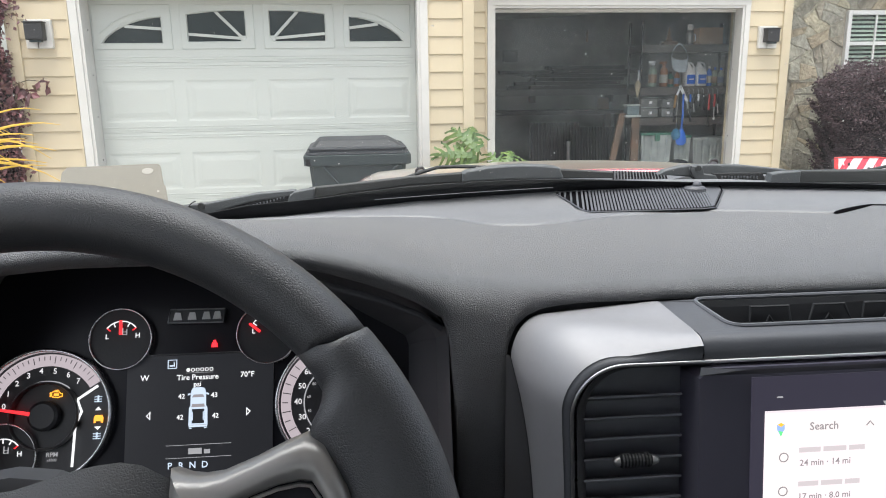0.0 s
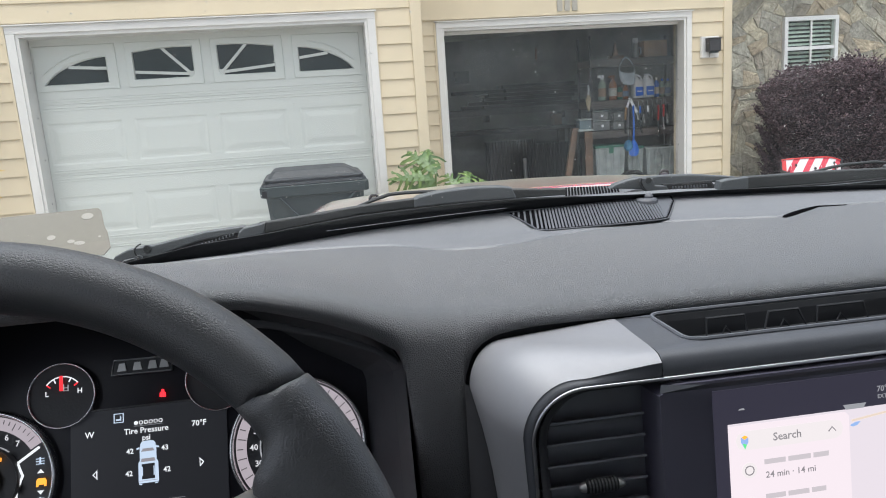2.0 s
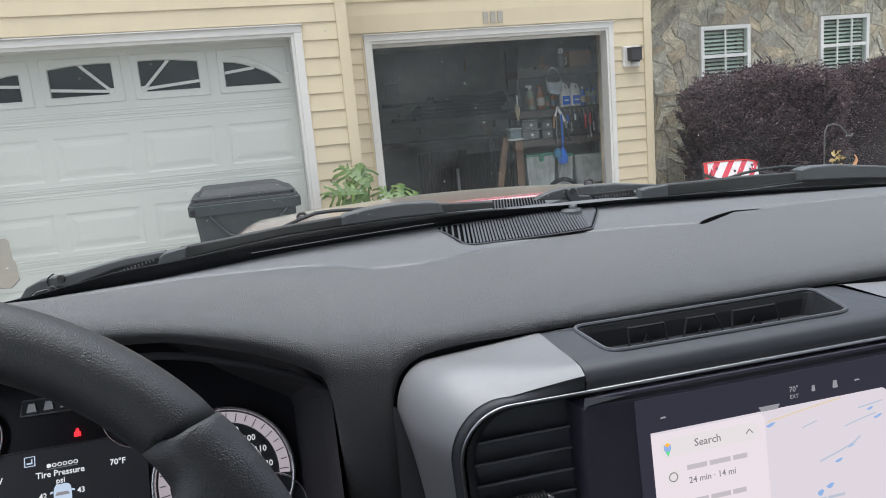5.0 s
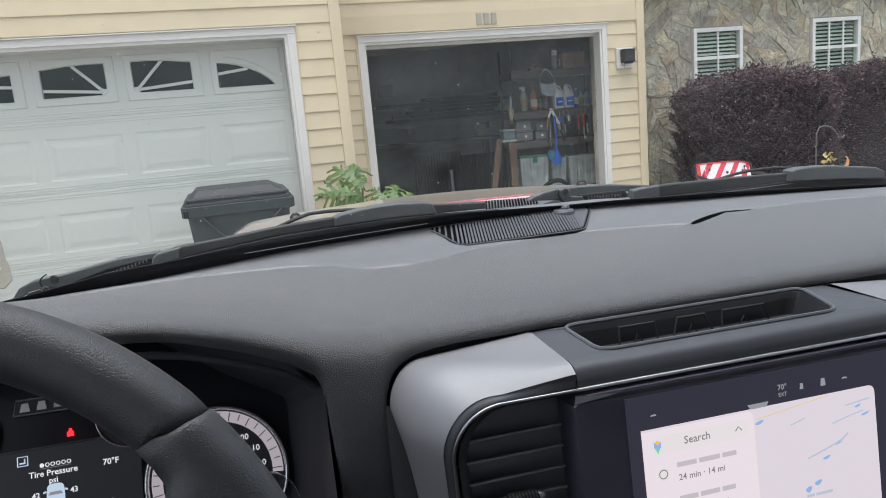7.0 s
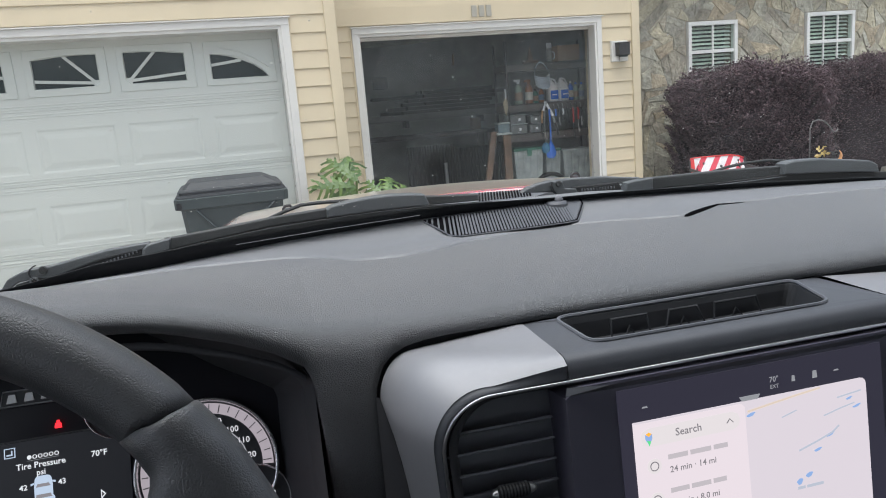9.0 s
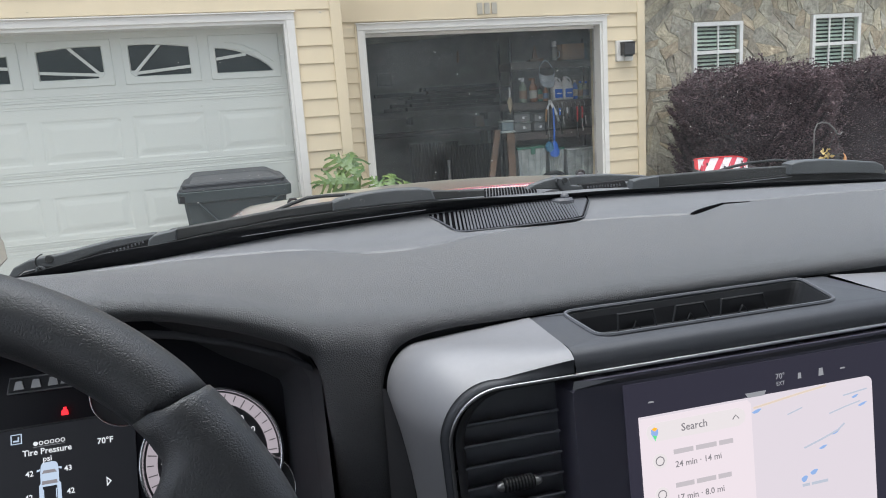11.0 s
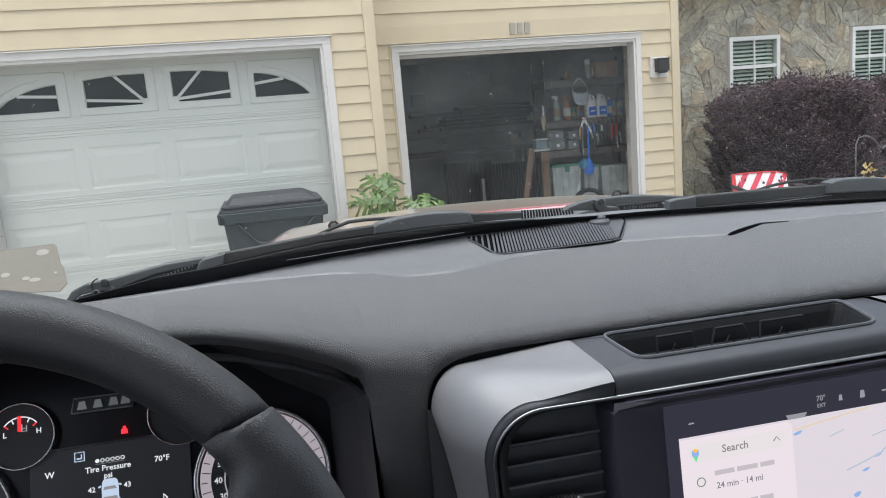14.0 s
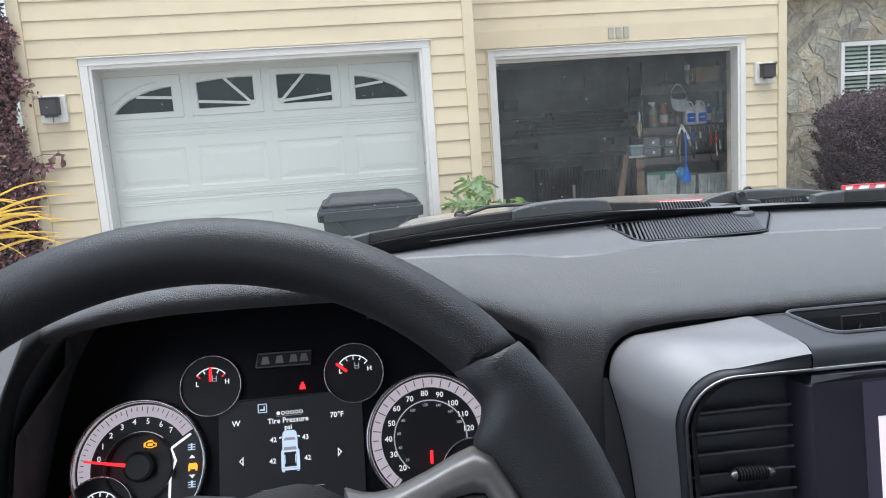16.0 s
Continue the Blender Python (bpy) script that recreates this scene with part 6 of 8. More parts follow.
on_cluster("engine_bar", boxes((-0.1184, -0.1150, 0.0080, 0.0086, 0, 0.001), (-0.1172, -0.1164, 0.0072, 0.0082, 0, 0.001), (-0.1222, -0.1216, 0.0030, 0.0068, 0, 0.001), (-0.1218, -0.1208, 0.0046, 0.0052, 0, 0.001), (-0.1190, -0.1150, 0.0038, 0.0058, 0, 0.0008)), AMBER)
on_cluster("suspension_lamp", plate([(-0.0853, -0.0202), (-0.0840, -0.0202), (-0.0838, -0.0188), (-0.0794, -0.0188), (-0.0792, -0.0202), (-0.0779, -0.0202), (-0.0777, -0.0160), (-0.0790, -0.0138), (-0.0842, -0.0138), (-0.0853, -0.0160)], 0.0, 0.001), AMBER)
for y, d in ((-0.0098, 1), (-0.0232, -1)):
    on_cluster("arrow", plate([(-0.0846, y), (-0.0796, y), (-0.0821, y + 0.0028 * d)], 0.0, 0.001), LIT)
for y in (-0.0005, -0.031):
    on_cluster("status_symbol", boxes((-0.0855, -0.0795, y - 0.0025, y - 0.0018, 0, 0.001), (-0.0855, -0.0795, y - 0.0005, y + 0.0002, 0, 0.001), (-0.0855, -0.0795, y + 0.0015, y + 0.0022, 0, 0.001), (-0.083, -0.082, y - 0.0025, y + 0.003, 0, 0.001)), ICE)
on_cluster("label", words("RPM", 0.0052, 0.0004, (-0.118, -0.0445)), LITDIM)
on_cluster("label", words("x1000", 0.0032, 0.0004, (-0.118, -0.0488)), LITDIM)

# speedometer
SX, SY = 0.1215, -0.0125
on_cluster("speedometer_face", disc(SX, SY, 0.054, -0.004, -0.002), BLACK)
ring_body("speedometer_ring", SX, SY, 0.0546, 0.0034, GAUGE)
on_cluster("speedometer_band", band(SX, SY, 0.0430, 0.0515, -140, 96, -0.002, -0.0008, 60), BAND, "pale pink lit dial band")
on_cluster("speedometer_ring_inner", band(SX, SY, 0.0312, 0.0322, -140, 110, -0.002, -0.0006, 60), LITDIM)
for k in range(25):
    a = radians(-136 + 228 * k / 24)
    r0 = 0.0434 if k % 2 == 0 else 0.0455
    dx, dy = math.sin(a), math.cos(a)
    on_cluster("tick", plate([(SX + r0 * dx - 0.00042 * dy, SY + r0 * dy + 0.00042 * dx), (SX + r0 * dx + 0.00042 * dy, SY + r0 * dy - 0.00042 * dx), (SX + 0.0505 * dx + 0.00042 * dy, SY + 0.0505 * dy - 0.00042 * dx), (SX + 0.0505 * dx - 0.00042 * dy, SY + 0.0505 * dy + 0.00042 * dx)], -0.0007, -0.0003), DIALINK)
for k, (x, y) in enumerate([(0.0951, -0.0359), (0.0883, -0.0240), (0.0849, -0.0109), (0.0885, 0.0022), (0.0939, 0.0143), (0.1060, 0.0214), (0.1193, 0.0251), (0.1326, 0.0228), (0.1434, 0.0144), (0.1513, 0.0043), (0.1550, -0.0082)]):
    on_cluster("numeral", words(str(20 + 10 * k), 0.0067, 0.0006, (x, y)), DIALLIT)
for k, t in enumerate(("20", "40", "60", "80", "100", "120", "140", "160", "180")):
    a = radians(-128 + 24.5 * k)
    on_cluster("small_numeral", words(t, 0.0034, 0.0006, (SX + 0.0278 * math.sin(a), SY + 0.0278 * math.cos(a))), LITDIM)
on_cluster("needle", pointer(0.1209, -0.0236, 0.1203, -0.0345, 0.0013, 0.0012, 0.004, 0.006), NEEDLE, "red lit needle")

# four small gauges
for nm, x, y, r, needle in (("fuel_gauge", -0.0650, 0.0492, 0.0255, (-0.0650, 0.0530, -0.0652, 0.0652)), ("oil_gauge", 0.0590, 0.0490, 0.0255, (0.0530, 0.0507, 0.0440, 0.0580)), ("temperature_gauge", -0.1570, -0.0450, 0.0270, (-0.1690, -0.0420, -0.1795, -0.0350)), ("volt_gauge", 0.1560, -0.0440, 0.0270, (0.1510, -0.0418, 0.1430, -0.0350))):
    on_cluster(nm + "_face", disc(x, y, r, -0.002, 0.0015), BLACK)
    ring_body(nm + "_ring", x, y, r + 0.0004, 0.0016, GAUGE)
    on_cluster(nm + "_arc", band(x, y, 0.0150, 0.0158, -52, 52, 0.0016, 0.0022, 20), LIT)
    for a in (-52, -26, 0, 26, 52):
        dx, dy = math.sin(radians(a)), math.cos(radians(a))
        on_cluster("tick", plate([(x + 0.0118 * dx - 0.0004 * dy, y + 0.0118 * dy + 0.0004 * dx), (x + 0.0118 * dx + 0.0004 * dy, y + 0.0118 * dy - 0.0004 * dx), (x + 0.0155 * dx + 0.0004 * dy, y + 0.0155 * dy - 0.0004 * dx), (x + 0.0155 * dx - 0.0004 * dy, y + 0.0155 * dy + 0.0004 * dx)], 0.0016, 0.0022), NEEDLE if abs(a) == 52 and nm != "oil_gauge" else LIT)
    on_cluster("letter", words("L", 0.0058, 0.0022, (x - 0.0118, y + 0.0022)), LIT)
    on_cluster("letter", words("H", 0.0058, 0.0022, (x + 0.0138, y + 0.0026)), LIT)
    on_cluster("symbol", boxes((x + 0.0008, x + 0.0048, y + 0.0036, y + 0.0041, 0.0016, 0.0022), (x + 0.0008, x + 0.0048, y + 0.0058, y + 0.0064, 0.0016, 0.0022), (x + 0.0008, x + 0.0014, y + 0.0035, y + 0.0095, 0.0016, 0.0022), (x + 0.0042, x + 0.0048, y + 0.0035, y + 0.0085, 0.0016, 0.0022)), LITDIM)
    on_cluster("needle", pointer(*needle, 0.0012, 0.0010, 0.003, 0.0045), NEEDLE, "red lit needle")

# badge drawn as plain raised shapes
on_cluster("badge", plate([(-0.0262, 0.0612), (0.0212, 0.0605), (0.0226, 0.0722), (-0.0240, 0.0730)], -0.004, 0.002), BLACK, "black badge with silver relief")
on_cluster("badge_rim", tube([(-0.0262, 0.0612, 0.002), (0.0212, 0.0605, 0.002), (0.0226, 0.0722, 0.002), (-0.0240, 0.0730, 0.002), (-0.0262, 0.0612, 0.002)], 0.0007, 6), SILVER)
for x in (-0.0215, -0.0092, 0.0030, 0.0122):
    on_cluster("badge_relief", plate([(x, 0.0635), (x + 0.0075, 0.0635), (x + 0.0062, 0.0700), (x + 0.0018, 0.0700)], 0.002, 0.0032), STEEL)
belt = [(0.0130 + 0.62 * a, 0.0424 + 0.66 * b) for a, b in ((-0.0038, -0.0046), (0.0038, -0.0046), (0.0034, 0.0008), (0.0015, 0.0018), (0.0017, 0.0046), (-0.0012, 0.0046), (-0.0014, 0.0018), (-0.0034, 0.0005))]
on_cluster("belt_lamp", plate(belt, -0.003, -0.001), TELL_RED, "red seat belt warning lamp")

# the page on the display
on_cluster("text", words("W", 0.0068, 0, (-0.0448, 0.0148)), LIT)
on_cluster("text", words("70\u00b0F", 0.0064, 0, (0.0416, 0.0145)), LIT)
on_cluster("text", words("Tire Pressure", 0.0064, 0, (-0.0004, 0.0140)), LIT)
on_cluster("text", words("psi", 0.0060, 0, (-0.0006, 0.0080)), LIT)
for t, x, y in (("42", -0.0136, -0.0018), ("43", 0.0138, -0.0018), ("42", -0.0147, -0.0193), ("42", 0.0149, -0.0192)):
    on_cluster("text", words(t, 0.0057, 0, (x, y)), LIT)
on_cluster("underline", boxes((-0.0105, 0.0120, 0.0178, 0.0181, -0.0015, -0.001)), LITDIM)
for k in range(6):
    x = -0.0088 + 0.0039 * k
    on_cluster("page_dot", disc(x, 0.0205, 0.0016, -0.0015, -0.001, 12) if k == 0 else band(x, 0.0205, 0.0011, 0.0016, 0, 359, -0.0015, -0.001, 14), LIT)
for x, d in ((-0.0407, -1), (0.0416, 1)):
    on_cluster("arrow", plate([(x - 0.001 * d, -0.0205), (x - 0.001 * d, -0.0132), (x + 0.0026 * d, -0.0168)], -0.0015, -0.001), LIT)
    on_cluster("arrow_core", plate([(x - 0.0003 * d, -0.0188), (x - 0.0003 * d, -0.0149), (x + 0.0015 * d, -0.0168)], -0.001, -0.0006), LCD)
on_cluster("page_icon", boxes((-0.0262, -0.0184, 0.0222, 0.0228, -0.0015, -0.001), (-0.0262, -0.0184, 0.0292, 0.0298, -0.0015, -0.001), (-0.0262, -0.0256, 0.0228, 0.0292, -0.0015, -0.001), (-0.0190, -0.0184, 0.0228, 0.0292, -0.0015, -0.001), (-0.0245, -0.0205, 0.0240, 0.0252, -0.0015, -0.001), (-0.0212, -0.0204, 0.0240, 0.0278, -0.0015, -0.001)), ICE)
on_cluster("car_outline", plate([(-0.0074, -0.0278), (0.0076, -0.0278), (0.0080, -0.0262), (0.0078, -0.0118), (0.0066, -0.0100), (0.0066, -0.0020), (0.0060, 0.0030), (0.0048, 0.0048), (0.0026, 0.0054), (-0.0024, 0.0054), (-0.0046, 0.0048), (-0.0058, 0.0030), (-0.0064, -0.0020), (-0.0064, -0.0100), (-0.0076, -0.0118), (-0.0078, -0.0262)], -0.0015, -0.001), ICE, "pale blue truck drawing")
for d in (-1, 1):
    on_cluster("car_mirror", plate([(d * 0.0066, -0.0006), (d * 0.0088, -0.0012), (d * 0.0088, 0.0002), (d * 0.0066, 0.0008)], -0.0015, -0.001), ICE)
    on_cluster("car_lamp", plate([(d * 0.0052, -0.0292), (d * 0.0074, -0.0288), (d * 0.0074, -0.0280), (d * 0.0052, -0.0282)], -0.0015, -0.001), ICE)
on_cluster("car_seam", boxes((-0.0062, 0.0064, -0.0110, -0.0107, -0.001, -0.0007), (-0.0072, 0.0074, -0.0262, -0.0259, -0.001, -0.0007)), INK)
on_cluster("car_bed", plate([(-0.0050, -0.0248), (0.0052, -0.0248), (0.0052, -0.0128), (-0.0050, -0.0128)], -0.001, -0.0006), LCD)
on_cluster("car_glass", plate([(-0.0055, -0.0112), (0.0057, -0.0112), (0.0052, -0.0085), (-0.0050, -0.0085)], -0.001, -0.0006), INK)
on_cluster("car_windscreen", plate([(-0.0052, -0.0030), (0.0054, -0.0030), (0.0040, -0.0006), (-0.0038, -0.0006)], -0.001, -0.0006), INK)
for x in (-0.0048, 0.0043):
    on_cluster("car_arch", plate([(x, -0.0222), (x + 0.0007, -0.0222), (x + 0.0007, -0.0150), (x, -0.0150)], -0.0005, -0.0002), ICE)
on_cluster("odometer_line", boxes((-0.026, 0.028, -0.0425, -0.0421, -0.0015, -0.001), (-0.026, 0.028, -0.0530, -0.0526, -0.0015, -0.001)), LITDIM)
on_cluster("odometer", boxes((-0.0075, 0.0035, -0.0500, -0.0452, -0.0015, -0.001), (0.0055, 0.0105, -0.0500, -0.0465, -0.0015, -0.001)), LITDIM)
for t, x in (("P", -0.0222), ("R", -0.0130), ("N", -0.0035), ("D", 0.0066)):
    on_cluster("gear_letter", words(t, 0.0075, 0, (x, -0.0590)), ICE)

# centre stack: satin frame, chrome line, black recess
SM = pose(MID, 0.425, E0 - 0.163, 90 - math.degrees(math.atan2(0.12, 1.0)), 0, 0)


SHOULDER = [(0, 0.0), (0.04, 0.0018), (0.1, 0.0028), (0.25, 0.0045), (0.45, 0.0066), (0.65, 0.0090), (0.80, 0.0108), (0.90, 0.0112), (0.95, 0.0102), (0.98, 0.0076), (1.0, 0.0020)]


def crown(s, turn):
    """Height of the frame's face over its chord: a shoulder at the front on the top, a soft ridge round the corner."""
    peak = 0.80 - 0.42 * turn
    raw = lambda q: 0.0 if q <= 0 or q >= 1 else q / peak if q < peak else 1 - ((q - peak) / (1 - peak)) ** 2
    ridge = 0.0105 * (sum(raw(s + 0.09 * d) for d in (-1, -0.5, 0, 0.5, 1)) / 5 if 0.08 < s < 0.93 else raw(s) * 0.92)
    w = min(1.0, turn * 1.6)
    return lerp(s, SHOULDER) * (1 - w) + ridge * w


def frame_path(side, k, n=46):
    """Outer and inner edge of the satin frame at step k; side -1 is the driver's."""
    t = k / n
    if t < 0.38:
        q = t / 0.38
        out = Vector((0.133 + 0.082 * q, 0.516, -0.1510 - 0.0062 * q))
        inn = Vector((0.133 + 0.052 * q, 0.430, -0.1635))
    elif t < 0.64:
        q = (t - 0.38) / 0.26
        c, s = math.cos(q * math.pi / 2), math.sin(q * math.pi / 2)
        out = Vector((0.215 + 0.030 * s ** 0.85, 0.516 - 0.010 * q, -0.1572 - 0.032 * (1 - c) ** 0.95))
        inn = Vector((0.185 + 0.036 * s, 0.430, -0.1635 - 0.036 * (1 - c)))
    else:
        q = (t - 0.64) / 0.36
        out = Vector((0.245 - 0.016 * (1 - (1 - q) ** 5) - 0.006 * q, 0.506 - 0.02 * q, -0.1892 - 0.29 * q))
        inn = Vector((0.221 - 0.005 * q, 0.430 - 0.03 * q, -0.1995 - 0.30 * q))
    for v in (out, inn):
        v.x *= side
        v.x += MID
        v.z += E0
    return out, inn


for side in (-1, 1):
    rows, edge, lip, cheek = [], [], [], []
    for k in range(47):
        o, i = frame_path(side, k)
        t = k / 46
        q = min(1, max(0, (t - 0.34) / 0.26))
        q = q * q * (3 - 2 * q)
        up = Vector((side * q, 0, 1 - q)).normalized()
        back = Vector((0, 1, 0))
        r = [o + back * 0.012 - up * 0.004, o]
        last = 0.988 - 0.066 * min(1.0, t / 0.42)
        for m in range(1, 15):
            s = last * m / 14
            bulge = crown(s * (1 + (0.975 / last - 1) * (1 - q)), min(1.0, t / 0.55))
            r.append(o.lerp(i, s) + up * bulge * (1 - 0.35 * q) - back * 0.6 * bulge * q)
        rows.append(r)
        lip.append([r[-1] + back * 0.0005, r[-1].lerp(i, 0.35) - up * 0.0012 + back * 0.001, r[-1].lerp(i, 0.8) - up * 0.001 + back * 0.001, i - up * 0.003 + back * 0.002])
        edge.append(i + Vector((0, -0.001, 0)) - up * 0.002)
        if t >= 0.62:
            cheek.append([(MID + side * 0.2475, 0.535, o.z), (MID + side * 0.2470, 0.512, o.z), tuple(o + back * 0.004)])
    on_truck("satin_frame", loft(rows), SILVER, "satin silver centre stack frame", True)
    on_truck("frame_lip", loft(lip), GREY, "dark grey inner lip of the frame", True)
    on_truck("chrome_line", tube(edge, 0.0012, 8), BRIGHT, "thin chrome line", True)
    inner = [[p - Vector((side * 0.003, 0, 0)), p - Vector((side * 0.006, -0.002, 0.003)), p - Vector((side * 0.012, -0.012, 0.006)), p - Vector((side * 0.014, -0.06, 0.008))] for p in edge]
    on_truck("frame_return", loft(inner), SATIN, smooth=True)
    on_truck("side_cheek", loft(cheek), SATIN, smooth=True)
edge = [(MID - 0.133, 0.429, E0 - 0.1655), (MID + 0.133, 0.429, E0 - 0.1655)]
on_truck("chrome_line", tube(edge, 0.0012, 8), BRIGHT, "thin chrome line")
on_truck("console_back", boxes((MID - 0.222, MID + 0.222, 0.500, 0.51, E0 - 0.5, E0 - 0.168)), BLACK)

# tray on top of the stack
tray = on_truck("tray", loft([[(MID - 0.1325, y, E0 + z), (MID + 0.1325, y, E0 + z)] for y, z in ((0.525, -0.1555), (0.519, -0.1525))]), GREY, "charcoal open tray with raised emblem")
o = [(-0.1325, 0.518), (0.1325, 0.518), (0.1325, 0.442), (-0.1325, 0.442)]
well = [(-0.108, 0.5105), (0.104, 0.5105), (0.084, 0.4475), (-0.107, 0.4475)]


def rounded(corners, r, n=5):
    """A closed outline with its corners cut to arcs."""
    out = []
    for k, c in enumerate(corners):
        a, b, c = Vector(corners[k - 1]), Vector(corners[(k + 1) % len(corners)]), Vector(c)
        p, q = c + (a - c).normalized() * r, c + (b - c).normalized() * r
        out += [tuple(p * (1 - s) ** 2 + c * 2 * s * (1 - s) + q * s * s) for s in (m / n for m in range(n + 1))]
    return out


h = rounded(well, 0.012)
zt, zb = E0 - 0.1492, E0 - 0.185
bm = bmesh.new()
vo = [bm.verts.new((MID + x, y, E0 - (0.152 if y > 0.5 else 0.1505))) for x, y in o]
vh = [bm.verts.new((MID + x, y, zt)) for x, y in h]
ring = [bm.edges.new((v[k], v[(k + 1) % len(v)])) for v in (vo, vh) for k in range(len(v))]
bmesh.ops.triangle_fill(bm, use_beauty=True, edges=ring)
last = vh
bm.faces.ensure_lookup_table()
lid_faces = len(bm.faces)
for f, g, z in ((0.985, 0.05, zt - 0.0015), (0.97, 0.09, zt - 0.006), (0.90, 0.16, zb + 0.008), (0.87, 0.20, zb + 0.002), (0.83, 0.27, zb)):
    loop = [bm.verts.new((MID + x * f, y + (0.479 - y) * g, z)) for x, y in h]
    for k in range(len(h)):
        bm.faces.new((last[k], last[(k + 1) % len(h)], loop[(k + 1) % len(h)], loop[k]))
    last = loop
bm.faces.new(last)
bmesh.ops.recalc_face_normals(bm, faces=bm.faces)
bm.faces.ensure_lookup_table()
# the well's faces take the shaded tone of the tray
for f in bm.faces[lid_faces:]:
    f.material_index = 1
part("tray_well", bm, (GREY, TRAYIN), tray)
part("tray_front", loft([[(MID + x, y, E0 + z) for x in np.linspace(-0.1325, 0.1325, 12)] for y, z in ((0.442, -0.1505), (0.436, -0.1515), (0.432, -0.1550), (0.4305, -0.1610), (0.4305, -0.1645))]), GREY, tray, smooth=True)
part("tray_rim", tube([(MID + x, y, zt + 0.0005) for x, y in h], 0.0015, 6, True), TRAYRIM, tray)
for x, w, lean in ((-0.066, 0.034, 0.3), (-0.022, 0.040, 1.0), (0.022, 0.046, 0.45)):
    # plain raised outlines on the tray's far wall
    part("relief", tube([(MID + x, 0.4990, zb + 0.010), (MID + x + w * 0.20 * lean, 0.5045, zb + 0.030), (MID + x + w * (1 - 0.20 * lean), 0.5045, zb + 0.030), (MID + x + w, 0.4990, zb + 0.010)], 0.0011, 6, True), TRAYIN, tray)
    part("relief", tube([(MID + x + w * 0.36, 0.5012, zb + 0.015), (MID + x + w * 0.5, 0.5035, zb + 0.023), (MID + x + w * 0.64, 0.5012, zb + 0.015)], 0.0009, 6, True), TRAYIN, tray)

# screen
screen = on_truck("touch_screen", plate([(-0.138, -0.26), (0.138, -0.26), (0.138, -0.012), (0.128, -0.0055), (-0.128, -0.0055), (-0.138, -0.012)], -0.03, 0.0), BEZEL, "black framed touch screen showing a map", m=SM)
P = lambda name, bm, mat, label="": part(name, bm, mat, screen, label)
P("top_lip", loft([[(-0.138, -0.010, 0.0), (-0.104, -0.0100, 0.001), (0.104, -0.0100, 0.001), (0.138, -0.010, 0.0)], [(-0.136, -0.005, -0.002), (-0.110, -0.0055, 0.006), (0.110, -0.0055, 0.006), (0.136, -0.005, -0.002)]]), GREY)
P("glass", plate([(-0.1035, -0.235), (0.1035, -0.235), (0.1035, -0.0125), (-0.1035, -0.0125)], 0.0, 0.001), BAR, "dark glass display")
SW0, SW1, ST, SB = -0.0945, 0.0890, -0.0352, -0.175
P("map", plate([(SW0, SB), (SW1, SB), (SW1, ST - 0.0045), (SW1 - 0.0006, ST - 0.0023), (SW1 - 0.0023, ST - 0.0006), (SW1 - 0.0045, ST), (SW0, ST)], 0.001, 0.0013), MAP, "pale lit map")
P("card", plate([(SW0, SB), (-0.0105, SB), (-0.0105, ST - 0.004), (-0.0130, ST - 0.0015), (SW0, ST - 0.0015)], 0.0013, 0.0016), CARDW, "white result card")
pill = [(-0.084, -0.0405), (-0.0210, -0.0405), (-0.0165, -0.0425), (-0.0150, -0.0465), (-0.0165, -0.0510), (-0.0210, -0.0530), (-0.084, -0.0530), (-0.0885, -0.0510), (-0.0900, -0.0465), (-0.0885, -0.0425)]
P("search_field", plate(pill, 0.0016, 0.0018), PILL)
P("text", words("Search", 0.0074, 0.0020, (-0.0545, -0.0467)), INK)
P("chevron", tube([(-0.0255, -0.0478, 0.002), (-0.0230, -0.0450, 0.002), (-0.0205, -0.0478, 0.002)], 0.0004, 5), INK)
P("pin", plate([(-0.0840, -0.0520), (-0.0815, -0.0475), (-0.0815, -0.0445), (-0.0840, -0.0430), (-0.0865, -0.0445), (-0.0865, -0.0475)], 0.0018, 0.0021), MAPBLUE)
P("pin_tip", plate([(-0.0840, -0.0522), (-0.0826, -0.0492), (-0.0856, -0.0482)], 0.0021, 0.0023), glow("map green", (0.1, 0.55, 0.2), 0.8))
P("pin_top", plate([(-0.0840, -0.0430), (-0.0818, -0.0442), (-0.0840, -0.0458), (-0.0862, -0.0442)], 0.0021, 0.0023), AMBER)
for y, t, w in ((-0.0625, "24 min \u00b7 14 mi", 0.049), (-0.0855, "17 min \u00b7 8.0 mi", 0.046), (-0.1085, "", 0.044)):
    P("clock_disc", disc(-0.0815, y - 0.0040, 0.0052, 0.0016, 0.0019, 18), PILL)
    P("clock_ring", band(-0.0815, y - 0.0040, 0.0026, 0.0033, 0, 359, 0.0019, 0.0021, 16), INK)
    P("entry_bar", boxes(*[(-0.0710 + w * a, -0.0710 + w * b, y - 0.0014, y + 0.0019, 0.0016, 0.0018) for a, b in ((0, 0.30), (0.34, 0.66), (0.70, 0.92))]), glow("grey entry", (0.58, 0.53, 0.56), 0.56))
    if t:
        P("text", words(t, 0.0060, 0.0020, (-0.0530, y - 0.0085)), INK)
